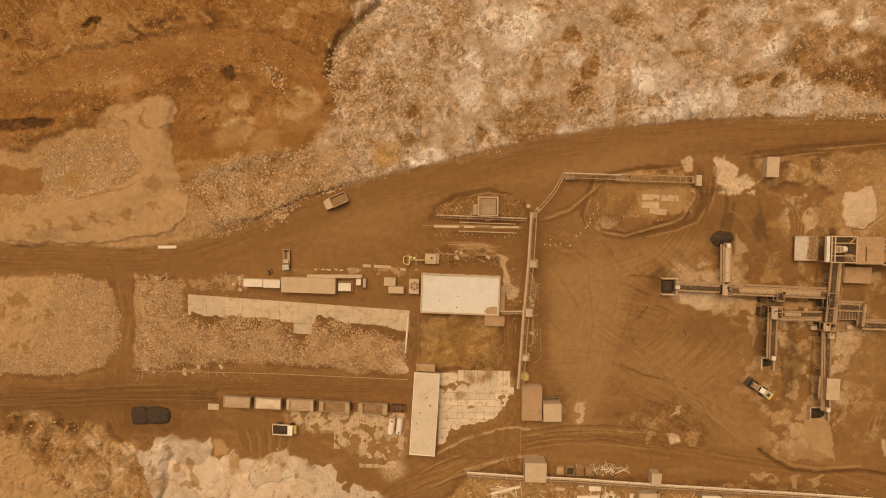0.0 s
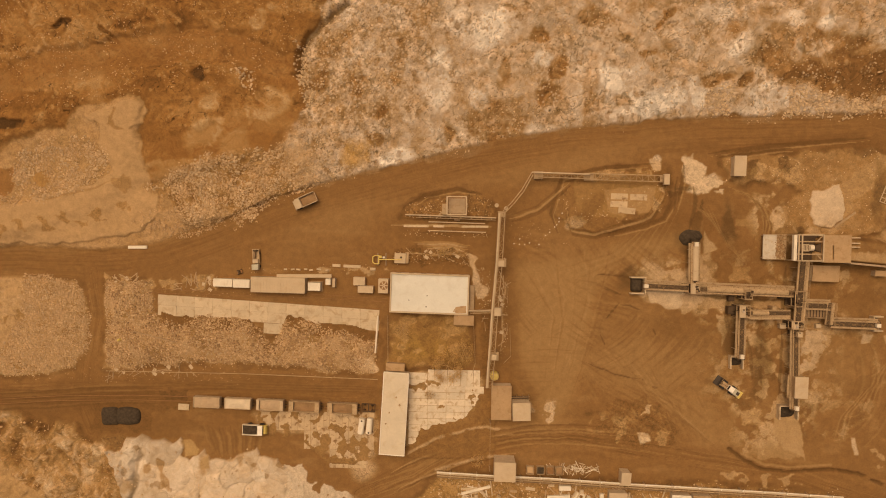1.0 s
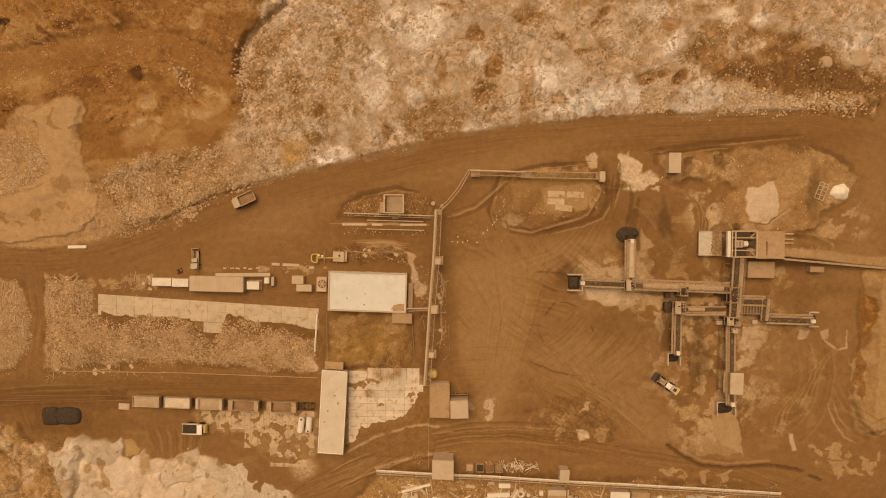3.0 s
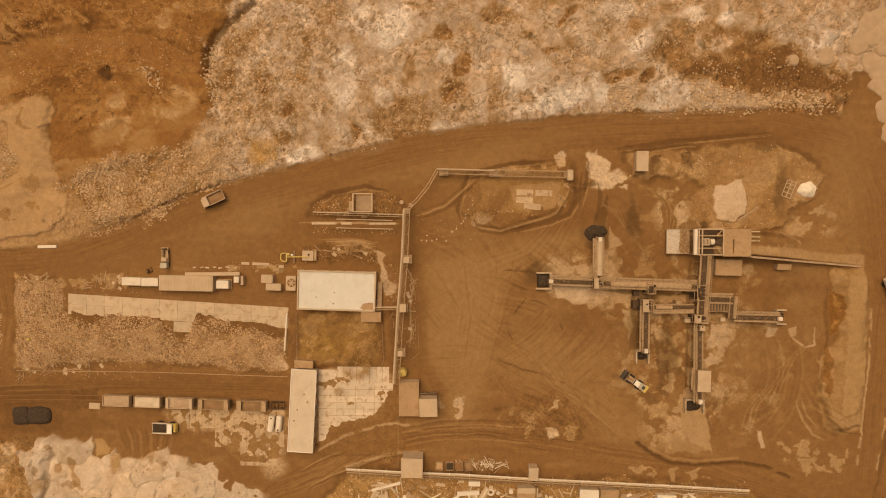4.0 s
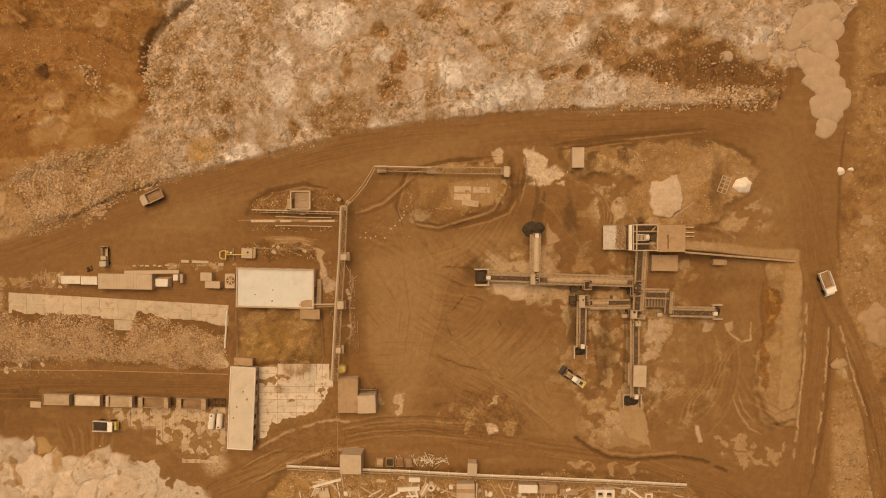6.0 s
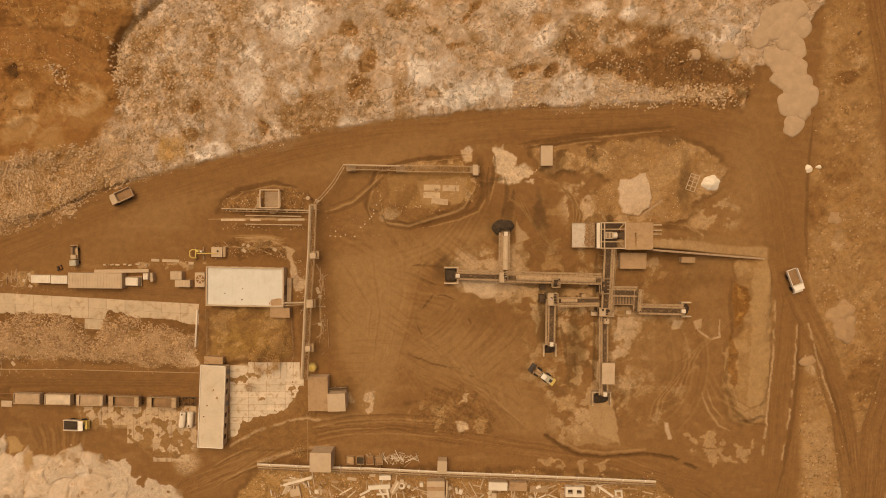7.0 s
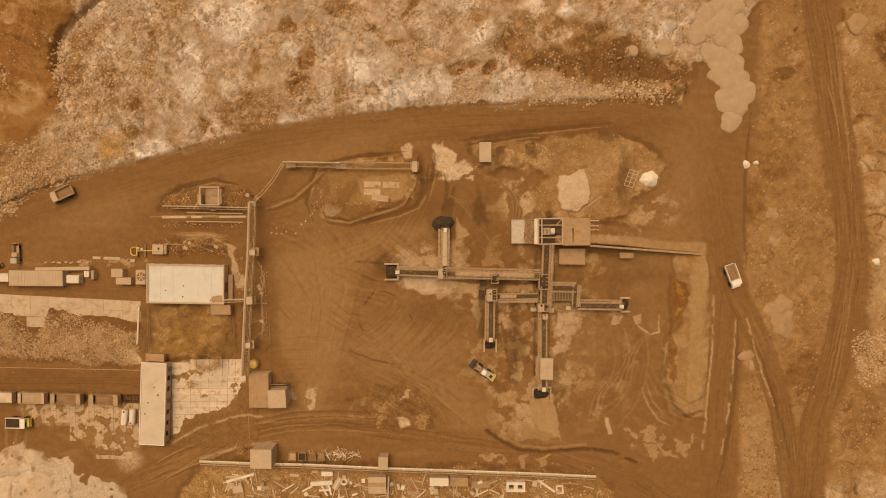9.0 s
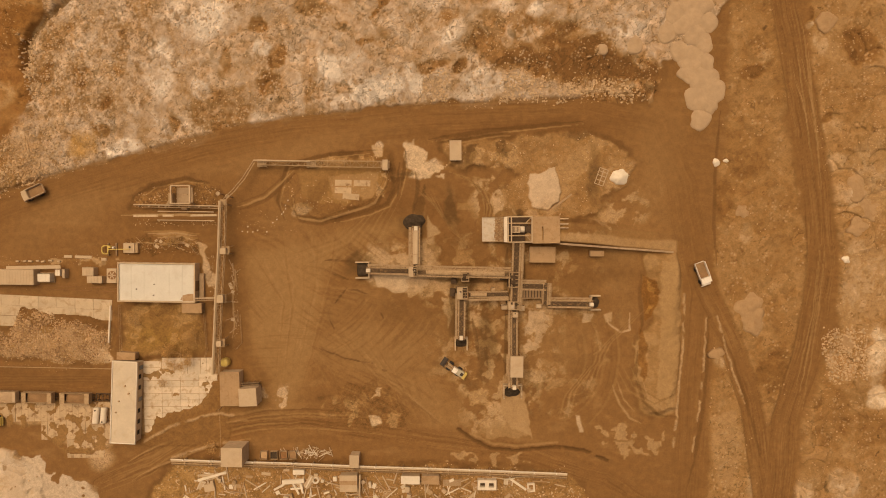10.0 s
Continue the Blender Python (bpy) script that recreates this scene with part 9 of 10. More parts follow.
# ------------------------------------------------------------------ scrap yard behind the southern wall
def scrap_yard():
    rng = random.Random(5)
    line = [(24.4, -75.2), (41.5, -75.9), (60.7, -76.4), (85.9, -77.6), (103.7, -78.2), (130.4, -79.2), (151.6, -80.2)]
    w = thing("conveyor_gallery", 0, 0, 0, 0, "long pale pipe gallery with lamp posts along the scrap yard", "gallery")
    run = 0
    for (ax, ay), (bx, by) in zip(line, line[1:]):
        Q("gallery_beam", ROOF_TAN, w, (ax, ay, 1.9), (bx, by, 1.9), 0.5, 0.5)
        T("pipe", ROOF_WHITE, w, (ax, ay + 0.45, 2.2), (bx, by + 0.45, 2.2), 0.22, 10)
        T("pipe", STEEL_TAN, w, (ax, ay - 0.9, 1.7), (bx, by - 0.9, 1.7), 0.2, 8)
        Q("ledge", STEEL_GREY, w, (ax, ay - 1.5, 1.4), (bx, by - 1.5, 1.4), 0.2, 0.2)
        ln = math.hypot(bx - ax, by - ay)
        n = max(2, int(ln / 6.2))
        for i in range(n):
            x, y = ax + (bx - ax) * (i + 0.5) / n, ay + (by - ay) * (i + 0.5) / n
            B("trestle", STEEL_TAN, w, x - 0.15, y - 1.6, 0, x + 0.15, y + 0.5, 1.6)
            p = T("lamp_post", STEEL_TAN, w, (x, y + 0.65, 0), (x, y + 0.65, 3.0), 0.07, 8)
            bm = bmesh.new()
            box(bm, x - 0.18, y + 0.4, 3.0, x + 0.18, y + 0.95, 3.15, bevel=0.05)
            part("lamp_head", bm, PAINT_WHITE, p, "white lamp head")
    # bins in a row
    for i, (x, mt) in enumerate(((54.2, ROCK_TAN), (57.5, COALM), (60.6, RUST), (63.5, ROCK_BROWN))):
        b = thing("scrap_bin", x, -73.9, ground_at(x, -73.9), -3 + 3 * i, "open steel skip with tan rim and scrap inside", "skip", "skips behind the gallery")
        for a in ((-1.2, -1.3, -1.08, 1.3), (1.08, -1.3, 1.2, 1.3), (-1.08, 1.18, 1.08, 1.3), (-1.08, -1.3, 1.08, -1.18)):
            B("side", STEEL_TAN, b, a[0], a[1], 0, a[2], a[3], 1.4)
        B("content", mt, b, -1.077, -1.177, 0.1, 1.077, 1.177, 0.95, bevel=0.2)
    hut(81.8, -82.5, 5.7, 5.4, 2.6, 0, ROOF_TAN, "shed with striped pale and brown sheet roof", "store_shed")
    bm = bmesh.new()
    box(bm, -2.8, -0.65, 0, 2.8, 0.65, 0.05)
    solo("loose_sheet", bm, ROOF_RUST, pose(81.8, -82.2, 3.0, 0, 0, 0), "brown sheet panel lying across a shed roof", "panel")
    hut(101.6, -81.5, 6.0, 2.7, 2.4, -1, ROOF_WHITE, "white-roofed shed in the scrap yard", "store_shed")
    hut(108.0, -81.6, 5.6, 2.8, 2.3, -1, ROOF_RUST, "brown-roofed shed beside a white one", "store_shed")
    d = thing("timber_deck", 114.9, -83.3, 0, 0, "low deck of pale timber boards on bearers", "deck")
    for i in range(9):
        B("plank", WOOD, d, -2.9 + 0.65 * i, -1.0, 0.4, -2.3 + 0.65 * i, 1.0, 0.5)
    for y in (-0.8, 0.8):
        B("bearer", WOOD, d, -2.9, y - 0.1, 0, 2.9, y + 0.1, 0.395)
    b = thing("engine_housing", 126.1, -83.5, 0, -1, "white steel housing with two square dark openings", "housing")
    for a in ((-3.0, -1.6, 3.0, -0.7), (-3.0, 0.7, 3.0, 1.6), (-3.0, -0.697, -2.2, 0.697), (-0.6, -0.697, 0.6, 0.697), (2.2, -0.697, 3.0, 0.697)):
        B("panel", ROOF_WHITE, b, a[0], a[1], 0, a[2], a[3], 1.9)
    B("inside", STEEL_DARK, b, -2.9, -1.5, 0.05, 2.9, 1.5, 0.6)
    f = thing("square_frame", 140.3, -84.8, 0, 4, "square pale steel frame with dark opening", "frame")
    for a in ((-1.2, -1.4, -0.7, 1.4), (0.7, -1.4, 1.2, 1.4), (-0.697, 0.9, 0.697, 1.4), (-0.697, -1.4, 0.697, -0.9)):
        B("side", ROOF_WHITE, f, a[0], a[1], 0, a[2], a[3], 0.9, bevel=0.05)
    def loose(kind, x, y, turn, ln, mt, lab, z=0.0, wd=0.5, h=0.4):
        bm = bmesh.new()
        if kind == "pipe":
            tube(bm, (-ln / 2, 0, h / 2), (ln / 2, 0, h / 2), h / 2, 10)
        else:
            box(bm, -ln / 2, -wd / 2, 0, ln / 2, wd / 2, h, bevel=0.04)
        nm = {"pipe": "scrap_pipe", "beam": "scrap_girder", "plate": "scrap_sheet", "box": "scrap_box"}[kind]
        solo(nm, bm, mt, pose(x, y, ground_at(x, y) + z - 0.03, 0, 0, turn), lab, kind, "loose scrap of the yard")
    loose("beam", 37.0, -81.0, 16, 9.6, ROOF_WHITE, "long pale beam lying in the scrap", 0.3, 0.8)
    loose("beam", 36.8, -80.6, 3, 9.2, ROOF_TAN, "tan beam lying in the scrap", 0, 0.6)
    loose("box", 36.2, -84.6, 10, 3.4, ROOF_TAN, "pale battered sheet box", 0, 2.4, 0.9)
    loose("plate", 54.5, -80.4, -5, 3.0, ROOF_TAN, "tan steel plate on the ground", 0, 1.0, 0.15)
    loose("box", 65.4, -79.5, 0, 3.7, ROOF_WHITE, "white-topped box beside the gallery", 0, 1.5, 1.2)
    loose("plate", 61.2, -79.2, 2, 1.9, ROOF_TAN, "small tan plate on the ground", 0, 0.8, 0.15)
    loose("pipe", 85.3, -83.4, 88, 7.0, ROOF_TAN, "long tan pipe leaning by the shed", 2.0, 0.5, 0.6)
    loose("beam", 136.0, -83.7, -35, 6.6, ROOF_WHITE, "pale diagonal beam among scrap", 0.2, 0.7)
    loose("beam", 137.6, -81.4, 2, 4.6, ROOF_TAN, "short tan beam among scrap", 0.0, 0.5)
    fr = thing("machine_frame", 63.6, -84.4, 0, 4, "large white welded machine frame with legs", "frame")
    B("bed", ROOF_WHITE, fr, -3.6, 1.0, 0.2, 3.6, 2.4, 0.9, bevel=0.06)
    for p, q in (((-3, 1, 0.8), (-6.5, -0.6, 0.4)), ((0, 1, 0.8), (1.5, -2.6, 0.5)), ((2.4, 1, 0.8), (2.8, -2.4, 0.5)), ((-1, -0.6, 0.7), (3, -0.6, 0.7))):
        Q("arm", ROOF_WHITE, fr, p, q, 0.6, 0.4)
    rg = [(70.7, -82.4, 1.25, ROOF_WHITE, "large white ring lying on its side"), (91.8, -86.0, 0.6, ROOF_TAN, "small pale ring on the ground"), (93.2, -86.5, 0.6, ROOF_TAN, "small pale ring on the ground"), (94.6, -85.9, 0.6, ROOF_TAN, "small pale ring on the ground")]
    for x, y, r, mt, lab in rg:
        bm = bmesh.new()
        n, k = 24, 8
        loft(bm, [[((r - 0.28 * r + 0.28 * r * math.cos(2 * math.pi * j / k)) * math.cos(2 * math.pi * i / n), (r - 0.28 * r + 0.28 * r * math.cos(2 * math.pi * j / k)) * math.sin(2 * math.pi * i / n), 0.28 * r + 0.28 * r * math.sin(2 * math.pi * j / k)) for i in range(n)] for j in list(range(k)) + [0]], close=False)
        solo("scrap_ring", bm, mt, pose(x, y, ground_at(x, y)), lab, "ring", "scrap rings")
    c = thing("ring_stand", 68.6, -82.8, 0, 60, "pale tilted cradle plate beside a ring", "cradle")
    B("plate", ROOF_TAN, c, -2.2, -0.9, 0.2, 2.2, 0.9, 0.6, bevel=0.05)
    B("rib", ROOF_WHITE, c, -2.0, -0.2, 0.602, 2.0, 0.2, 1.0)
    kinds = (("beam", "rusty steel beam among the scrap"), ("pipe", "bent rusty pipe among the scrap"), ("plate", "dented tan plate among the scrap"), ("box", "battered steel box among the scrap"))
    mats = (ROOF_TAN, ROOF_WHITE, STEEL_TAN, ROOF_RUST, LONG_ROOF, ROOF_TAN, WOOD)
    for i in range(210):
        x = rng.choice((rng.uniform(28, 150), rng.gauss(38, 5), rng.gauss(96, 9), rng.gauss(122, 12), rng.gauss(68, 6)))
        y = -79.8 - 9.5 * rng.random() - (x - 30) * 0.02
        k, lab = kinds[rng.choice((0, 0, 1, 1, 2, 3))]
        ln = {"beam": rng.uniform(1.5, 6), "pipe": rng.uniform(1.5, 5), "plate": rng.uniform(1, 3), "box": rng.uniform(0.7, 2)}[k]
        loose(k, x, y, rng.choice((0, 90)) + rng.gauss(0, 25), ln, rng.choice(mats), lab, rng.uniform(0, 0.25), {"beam": 0.35, "pipe": 0.3, "plate": rng.uniform(0.6, 1.6), "box": rng.uniform(0.6, 1.6)}[k], {"beam": 0.3, "pipe": rng.uniform(0.2, 0.5), "plate": 0.12, "box": rng.uniform(0.5, 1.2)}[k])
    for i in range(60):
        x, y = rng.gauss(69, 3.0), rng.gauss(-73.4, 0.8)
        loose("beam", x, y, rng.uniform(0, 180), rng.uniform(0.8, 3.5), rng.choice(mats), "splintered pale scrap beam in a tangle", rng.uniform(0, 0.6), 0.2, 0.2)


scrap_yard()


# ------------------------------------------------------------------ heaps
def heaps():
    g = "dumped heaps at the spoil's edge"
    rng = random.Random(3)
    for i, (x, y, r) in enumerate(((191.5, 64.4, 4.9), (195.9, 62.6, 3.9), (188.0, 61.8, 4.0), (192.4, 59.1, 4.4), (194.7, 56.2, 3.6), (188.0, 53.4, 3.8), (191.5, 51.2, 4.9), (195.9, 50.0, 3.2), (191.0, 46.8, 4.2), (195.1, 45.0, 5.2), (198.1, 41.1, 4.2), (194.4, 39.3, 4.9), (194.2, 32.3, 3.4), (197.4, 36.4, 2.6), (183.2, 60.1, 3.8), (173.0, 55.9, 3.3), (163.4, 54.2, 1.8), (185.3, 65.6, 3.6), (189.7, 68.6, 3.8), (194.8, 68.2, 3.4))):
        heap("sand_mound", x, y, r * 1.08, r * (0.82 + 0.25 * rng.random()), 0.35 + 0.25 * rng.random(), SAND, "smooth rounded heap of pale sand dumped by truck", "heap", 20 + i, g, 2.6, rng.uniform(0, 180), 0.13)
    heap("lime_mound", 168.6, 14.6, 3.0, 2.7, 1.8, SAND_WHITE, "bright white heap of lime on brown earth", "heap", 50, "", 1.8, 20, 0.2)
    heap("lime_mound", 199.3, 18.9, 1.3, 1.6, 0.9, SAND_WHITE, "small bright white heap of lime on the verge", "heap", 51, "", 1.5, 0, 0.2)
    heap("lime_mound", 202.3, 19.3, 0.9, 0.7, 0.5, SAND_WHITE, "tiny white heap of lime on the verge", "heap", 52, "", 1.5, 0, 0.2)
    heap("lime_mound", 239.9, -12.3, 1.4, 1.3, 0.8, SAND_WHITE, "small white heap of lime among spoil", "heap", 53, "", 1.5, 0, 0.2)
    g2 = "spoil heaps of the eastern ground"
    for i, (x, y, r) in enumerate(((209.5, -26.5, 4.0), (211.0, -31.5, 3.6), (242, 10, 4.0), (247, 3, 3.8), (240.5, -38.5, 3.4), (233, 62, 3.0), (207.5, 3.5, 2.4), (199.5, -42, 2.0), (243, -2, 3.0))):
        heap("spoil_mound", x, y, r * 1.15, r, 0.35 + 0.2 * rng.random(), SPOIL, "low rounded heap of tan spoil", "heap", 60 + i, g2, 1.6, rng.uniform(0, 180), 0.28)
    bm = bmesh.new()
    box(bm, -3.9, -0.3, 0, 3.9, 0.3, 0.3, bevel=0.05)
    solo("timber_baulk", bm, WOOD, pose(150.5, 6.9, ground_at(150.5, 6.9) + 0.05, 0, 0, 37), "long pale timber beam lying on debris", "beam")
    f = thing("lattice_frame", 163.0, 14.6, ground_at(163, 14.6) + 0.05, 70, "flat rusty lattice frame lying on the ground", "frame")
    for y in (-1.4, 0, 1.4):
        Q("bar", ROOF_TAN, f, (-2.6, y, 0.15), (2.6, y, 0.15), 0.2, 0.2)
    for x in (-2.6, -1.2, 0.3, 1.6, 2.6):
        Q("bar", ROOF_TAN, f, (x, -1.4, 0.3), (x, 1.4, 0.3), 0.2, 0.14)


heaps()


# ------------------------------------------------------------------ dry growth
def dry_tree(x, y, h, spread, leaves, label, seed):
    rng = random.Random(seed)
    t = thing("dry_tree", x, y, ground_at(x, y) - 0.05, 0, label, "tree")
    bm, tips = bmesh.new(), []
    tube(bm, (0, 0, 0), (0.1, 0.05, h * 0.35), 0.16, 8, 0.11)
    part("trunk", bm, TWIG, t)
    bm = bmesh.new()
    def grow(p, d, ln, r, lev):
        q = p + d * ln
        tube(bm, p, q, r, 5, r * 0.6)
        tips.append(q)
        if lev < 3:
            for _ in range(4 if lev < 2 else 3):
                nd = (d + Vector((rng.uniform(-1, 1), rng.uniform(-1, 1), rng.uniform(-0.35, 0.6)))).normalized()
                grow(q, nd, ln * rng.uniform(0.55, 0.8), r * 0.55, lev + 1)
    for i in range(6):
        a = i * 1.05 + rng.uniform(-0.3, 0.3)
        grow(Vector((0.1, 0.05, h * 0.3)), Vector((math.cos(a), math.sin(a), rng.uniform(0.35, 0.9))).normalized(), spread * 0.4, 0.07, 0)
    part("limbs", bm, TWIG, t)
    bm = bmesh.new()
    for _ in range(leaves):
        c = rng.choice(tips) + Vector((rng.gauss(0, 0.5), rng.gauss(0, 0.5), rng.gauss(0, 0.16)))
        s = rng.uniform(0.06, 0.16)
        m = Matrix.Translation(c) @ Euler((rng.uniform(0, 6), rng.uniform(0, 6), rng.uniform(0, 6))).to_matrix().to_4x4()
        vs = [bm.verts.new(m @ Vector(p)) for p in ((-s, 0, 0), (0, -s * 0.6, 0.02), (s, 0, 0), (0, s * 0.6, 0.02))]
        bm.faces.new(vs)
    part("crown", bm, DRYLEAF, t, "sparse ochre dry leaves")


dry_tree(27.4, -41.0, 2.2, 5.6, 5200, "sprawling dry tree with sparse ochre leaves", 1)
dry_tree(32.4, -36.0, 2.2, 3.8, 1700, "half-bare shrub with brown twigs by the fence", 2)
dry_tree(13.0, -29.4, 1.6, 2.6, 500, "low dry shrub in the grass yard", 3)
dry_tree(26.0, -4.4, 2.4, 2.4, 700, "low half-bare shrub north of the hall", 4)
dry_tree(22.0, -50.2, 2.0, 2.0, 200, "bare twiggy shrub growing between slabs", 5)
dry_tree(37.4, -71.2, 2.2, 2.0, 500, "dry shrub by the cable pole", 6)


# ------------------------------------------------------------------ stones
def stones(name, label, polys, count, lo, hi, material, seed, power=2.2, warp_edge=True, density=None):
    """Loose stones strewn over areas of the plan: one object, since nobody could count them."""
    rng = np.random.RandomState(seed)
    block = np.array([(a_, b_, c_) for c_ in (-1, 1) for b_ in (-1, 1) for a_ in (-1, 1)]) * np.array((0.78, 0.78, 0.8))
    block[4:, :2] *= 0.72
    tri = np.array([(0, 2, 3), (0, 3, 1), (4, 5, 7), (4, 7, 6), (0, 1, 5), (0, 5, 4), (1, 3, 7), (1, 7, 5), (3, 2, 6), (3, 6, 7), (2, 0, 4), (2, 4, 6)])
    px, py = [], []
    areas = []
    for p in polys:
        a = np.array(p)
        areas.append(abs(np.sum(a[:, 0] * np.roll(a[:, 1], -1) - np.roll(a[:, 0], -1) * a[:, 1])) / 2)
    for p, ar in zip(polys, areas):
        a = np.clip(np.array(p), (-136, -97), (270, 97))
        want = int(count * ar / sum(areas))
        got = 0
        for _ in range(40):
            x, y = rng.uniform(a[:, 0].min(), a[:, 0].max(), want * 3), rng.uniform(a[:, 1].min(), a[:, 1].max(), want * 3)
            ok = inside(*(warp(x, y) if warp_edge else (x, y)), [tuple(q) for q in p]) > rng.normal(0.2, 0.6, len(x))
            if density:
                ok &= fbm(x, y, density[0], 3, seed) + rng.normal(0, 0.12, len(x)) > density[1]
            px.append(x[ok][:want - got]); py.append(y[ok][:want - got])
            got += len(px[-1])
            if got >= want:
                break
    x, y = np.concatenate(px), np.concatenate(py)
    n = len(x)
    s = lo + (hi - lo) * rng.rand(n) ** power
    sc = s[:, None] * (0.6 + 0.7 * rng.rand(n, 3)) * np.array((1, 1, 0.6))
    v = block[None] * (1 + 0.22 * rng.normal(size=(n, 8, 3))) * sc[:, None] * 0.5
    a = rng.rand(n) * 6.283
    c_, s_ = np.cos(a)[:, None], np.sin(a)[:, None]
    co = np.stack([v[..., 0] * c_ - v[..., 1] * s_ + x[:, None], v[..., 0] * s_ + v[..., 1] * c_ + y[:, None], v[..., 2] + (height(x, y) + s * 0.12)[:, None]], -1)
    faces = (tri[None] + (np.arange(n) * 8)[:, None, None]).reshape(-1, 3)
    ob = new(name, raw_mesh(name, co.reshape(-1, 3), faces, material))
    return tagged(ob, label, "rubble", kind="stuff")


stones("rubble", "broken tan rubble heaped between the concrete strip and the siding", [A_RUBBLE_M], 10500, 0.18, 0.75, ROCK_TAN, 1, density=(6, -0.18))
stones("rubble", "brown stones and soil lumps among the tan rubble", [A_RUBBLE_M], 3500, 0.25, 0.9, ROCK_BROWN, 15, density=(5, 0.0))
stones("rubble", "pale stones among the tan rubble", [A_RUBBLE_M, [(-112, -13), (-104, -13), (-93.6, -17), (-89, -27), (-90, -38), (-96, -44), (-118, -47), (-136, -48), (-136, -42), (-118, -38), (-112, -28)]], 5200, 0.18, 0.7, ROCK_PALE, 2)
stones("rubble", "broken tan rubble beside the haul road", [[(-112, -13), (-104, -13), (-93.6, -17), (-89, -27), (-90, -38), (-96, -44), (-118, -47), (-136, -48), (-136, -42), (-118, -38), (-112, -28)]], 6500, 0.2, 0.8, ROCK_TAN, 3)
stones("spoil_stones", "pale broken stone over the northern spoil", [A_SPOIL], 6000, 0.15, 0.7, ROCK_PALE, 4, 3.0, density=(9, -0.02))
stones("spoil_stones", "tan broken stone over the northern spoil", [A_SPOIL], 2500, 0.2, 0.7, ROCK_TAN, 5, 3.0, density=(7, 0.0))
STONY_HILL = [(-121.9, 11.4), (-113.4, 13.3), (-112.3, 26.0), (-103.0, 31.5), (-91.9, 32.5), (-83.6, 28.0), (-80.9, 22.7), (-82.8, 19.0), (-90.2, 13.6), (-103.2, 10.7), (-121.9, 7.8)]
stones("hill_stones", "tan stones strewn on the hill by the road", [STONY_HILL, [(-75, 3), (-60, 11), (-40, 8), (-38, 3), (-60, -1)]], 4200, 0.15, 0.85, ROCK_TAN, 6, 2.6, density=(5, -0.08))
stones("hill_stones", "pale stones strewn on the hill by the road", [STONY_HILL], 1500, 0.2, 0.85, ROCK_PALE, 21, density=(7, 0.0))
stones("verge_stones", "tan broken stone on the verge above the haul road", [A_MIDTAN], 4800, 0.15, 0.9, ROCK_TAN, 22, 2.6, density=(6, -0.02))
stones("verge_stones", "pale broken stone on the verge above the haul road", [A_MIDTAN], 2600, 0.25, 0.9, ROCK_PALE, 23, density=(8, -0.02))
stones("spoil_stones", "pale blocks in bands along the spoil's foot", [[(105.3, 47.8), (116.6, 47.7), (115.0, 39.0), (107.1, 39.9)], [(130.4, 47.7), (145.8, 46.8), (146.0, 38.2), (130.5, 38.2)], [(147.9, 44.5), (170.9, 45.4), (177.9, 37.9), (172.7, 37.1), (162.1, 40.8), (148.8, 38.3)]], 1700, 0.25, 1.0, ROCK_PALE, 24, density=(6, -0.1))
stones("old_spoil_stones", "small tan stones over the rusty old spoil", [[(-130, 44), (-100, 40), (-70, 46), (-40, 45), (-22, 60), (-16, 78), (-130, 78)]], 1700, 0.15, 0.55, ROCK_TAN, 25, density=(9, 0.02))
stones("debris", "pale broken stone among the eastern loads", [[(233.5, -33.8), (245.9, -32.9), (248.7, -48.3), (237.2, -51.8), (232.7, -41.0)]], 900, 0.25, 0.9, ROCK_PALE, 26)
stones("hill_stones", "pale stones at the edge of the old spoil", [[(-23, 62), (-19, 40), (-15, 40), (-17, 62)], [(-42, 52), (-38, 54), (-33, 46), (-36, 45)]], 330, 0.25, 1.1, ROCK_PALE, 7, 1.6)
stones("debris", "pale debris over the northeastern yard", [A_NE, A_ISLE_E, A_ISLE_W], 650, 0.12, 0.42, ROCK_PALE, 8, density=(5, 0.12))
stones("debris", "brown stones over the rocky ground to the southwest", [A_SWROCK], 700, 0.2, 0.8, ROCK_TAN, 9, density=(8, 0.0))
stones("debris", "stones strewn over the eastern ground", [A_EAST, A_EAST_FAR, A_EAST_S], 2600, 0.15, 0.6, ROCK_TAN, 10, density=(9, 0.05))
stones("debris", "broken stone and scrap crumbs in the scrap yard", [A_SCRAP], 2600, 0.15, 0.7, ROCK_PALE, 11, density=(5, -0.05))
stones("pebbles", "scattered pale pebbles on packed dirt", [[(-130, -50), (0, -46), (0, -42), (-84, -43), (-130, -48)], [(46, 6), (66, 2), (66, -2), (46, -4)], [(20, -64), (50, -58), (60, -50), (56, -46), (45, -60), (20, -68)], [(-40, -12), (5, -12), (5, -8), (-40, -9)], [(-90, -16), (-30, -18), (0, -20), (-30, -20), (-66, -19)]], 520, 0.12, 0.38, ROCK_TAN, 12)
stones("debris", "pale crumbs and scrap round the pipe racks and the hall", [[(12, 0.2), (40, 0.2), (40, 2.6), (12, 2.6)], [(12, 7), (20, 12), (28, 13.5), (29, 7.2)], [(10, -9), (36, -9), (36, -3.5), (10, -3.5)], [(33, 6.8), (41, 6.8), (40, 12), (33, 13)], [(37, -9), (41, -9), (41, -24), (37, -24)], [(44, -12), (47, -12), (47, -40), (44, -40)]], 620, 0.12, 0.45, ROCK_PALE, 27)
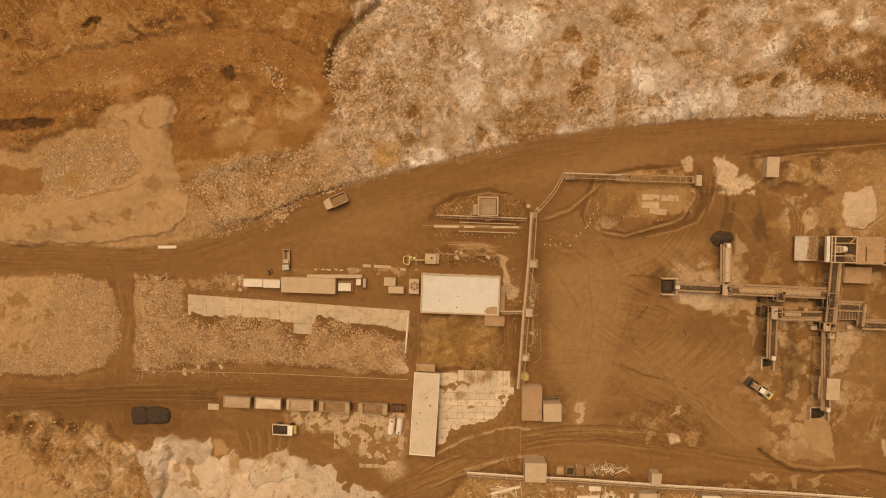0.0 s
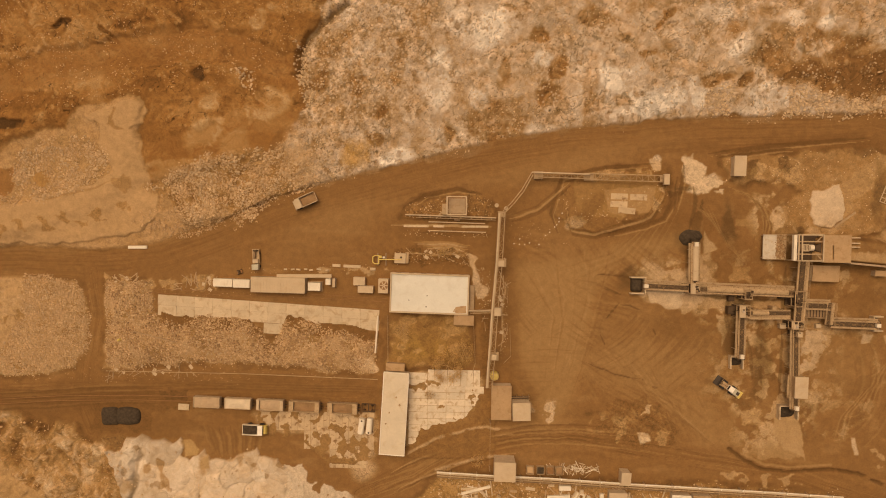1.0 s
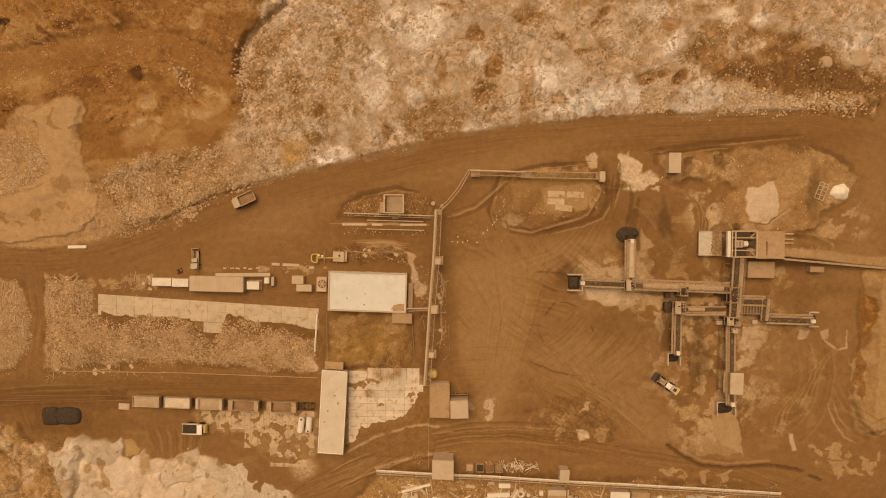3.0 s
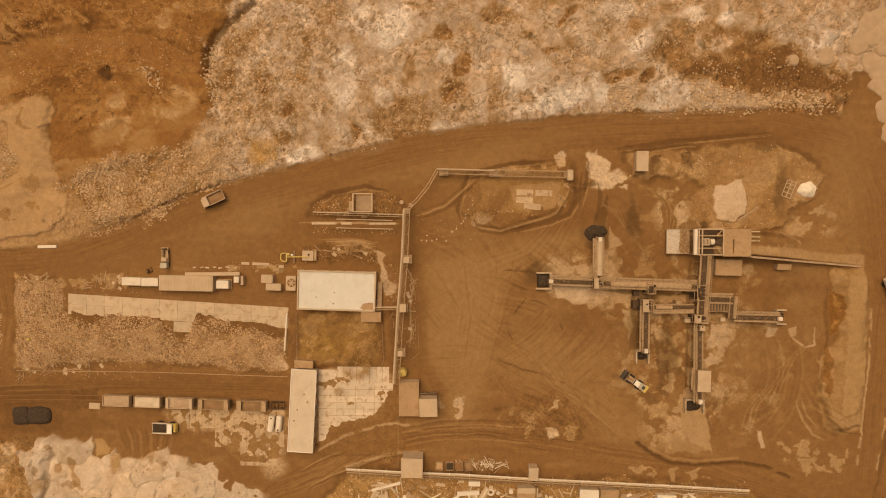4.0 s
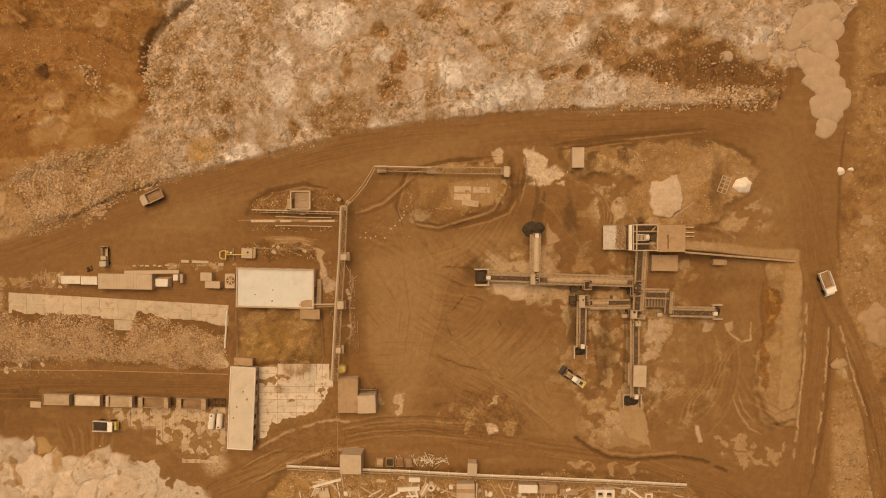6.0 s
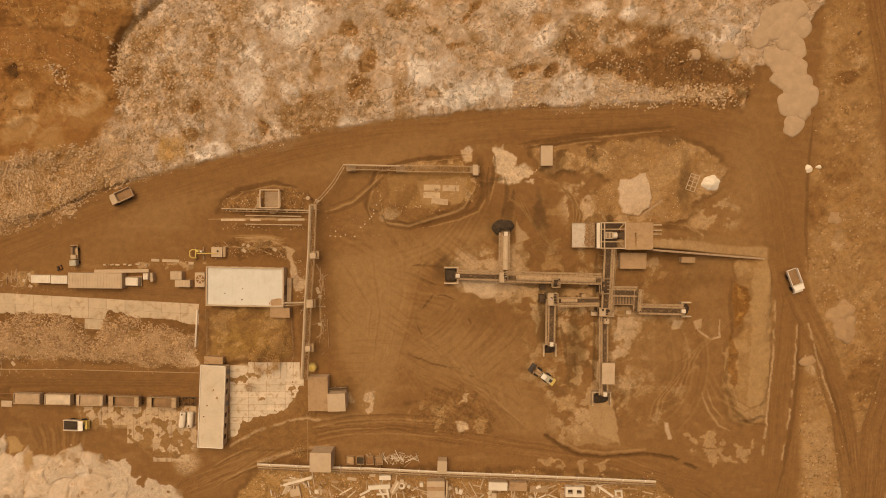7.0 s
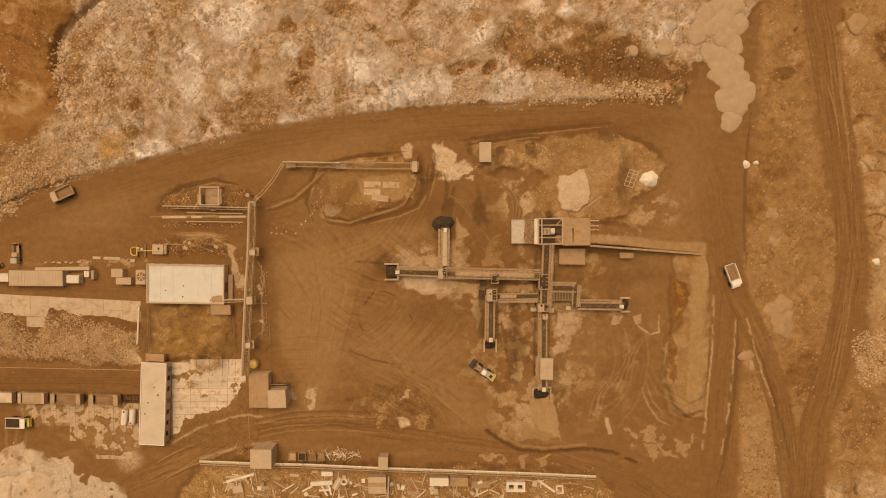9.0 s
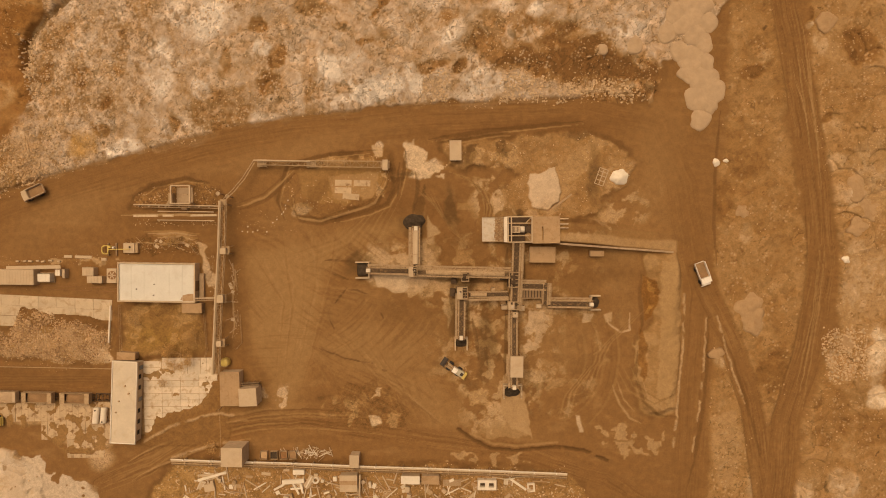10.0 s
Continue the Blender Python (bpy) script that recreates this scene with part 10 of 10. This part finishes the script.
stones("tray_stones", "dark and pale stones lying on the reject tray", [[(128.8, -5.3), (132.1, -5.3), (132.1, 2.0), (128.8, 2.0)]], 260, 0.25, 0.7, ROCK_BROWN, 14, warp_edge=False)
for _o in [o for o in scene.objects if o.name.startswith("tray_stones")]:
    _o.location.z = 1.8
stones("white_stones", "pale lumps on the white heaps", [A_WHITE], 150, 0.2, 0.9, ROCK_PALE, 13)


# ------------------------------------------------------------------ white marker stones along the loop track
_made = None
for _x, _y in ((48.2, -1.6), (50, -0.1), (49.9, -1.8), (51.6, -1.8), (53.1, -1.3), (56.1, -1.8), (58.1, 1.1), (59.4, 2.1), (61, 3.8), (61.6, 4.5), (62.3, 5.5), (62.3, 6.6), (63.2, 8.2)):
    if _made is None:
        bm = bmesh.new()
        loft(bm, [[(r_ * math.cos(0.785 * i) * (1 + 0.12 * (i % 3)), r_ * math.sin(0.785 * i), z_) for i in range(8)] for r_, z_ in ((0.17, 0), (0.2, 0.12), (0.15, 0.26), (0.04, 0.3))])
        _made = solo("marker_stone", bm, ROOF_WHITE, pose(_x, _y, ground_at(_x, _y) - 0.06), "small whitewashed marker stone on brown dirt", "stone", "marker stones of the loop track")
    else:
        copy_thing(_made, pose(_x, _y, ground_at(_x, _y) - 0.06, 0, 0, 40 * _x % 360))


# ------------------------------------------------------------------ loose timber and scrap by the rubble
def strew(x0, y0, x1, y1, count, seed, group):
    """Poles, planks and sheets dropped about at every angle."""
    rng = random.Random(seed)
    for _ in range(count):
        x, y, ln = rng.uniform(x0, x1), rng.uniform(y0, y1), rng.uniform(0.9, 4.2)
        kind = rng.choice(("pole", "pole", "plank", "sheet"))
        bm = bmesh.new()
        if kind == "pole":
            tube(bm, (-ln / 2, 0, 0.12), (ln / 2, 0, 0.16), 0.11, 8, 0.08)
        elif kind == "plank":
            box(bm, -ln / 2, -0.14, 0, ln / 2, 0.14, 0.09, bevel=0.015)
        else:
            box(bm, -ln / 4, -0.5, 0, ln / 4, 0.5, 0.06, bevel=0.015)
        name, mt, lab, cat = {"pole": ("timber_pole", WOOD, "pale weathered pole dropped on the dirt", "pole"), "plank": ("timber_plank", WOOD, "pale weathered plank dropped on the dirt", "plank"), "sheet": ("scrap_sheet", ROOF_TAN, "bent tan metal sheet lying on dirt", "sheet")}[kind]
        solo(name, bm, mt, pose(x, y, ground_at(x, y) + 0.02, rng.uniform(-3, 3), rng.uniform(-4, 4), rng.uniform(0, 180)), lab, cat, group)


strew(-76, -45.6, -55, -42.4, 26, 31, "timber by the rubble")
strew(-84, -47, -78, -43.5, 8, 32, "timber by the rubble")
strew(-62, -17.6, -48, -13.6, 26, 33, "scrap by the containers")
strew(-82, -16.2, -73, -13.0, 14, 34, "timber by the rubble")
strew(12, -8.2, 34, -3.8, 16, 35, "scrap north of the hall")
strew(43.6, -38, 46.4, -12, 18, 36, "scrap along the pipe bridge")
strew(36.8, -30, 40.5, -10, 10, 37, "scrap along the pipe bridge")
bm = bmesh.new()
tube(bm, (-0.5, 0, 0.4), (0.5, 0, 0.4), 0.4, 16)
solo("steel_drum", bm, PAINT_YELLOW, pose(-79.0, -34.0, ground_at(-79, -34) + 0.1, 0, 0, 30), "small yellow steel drum lying on tan rubble", "drum")
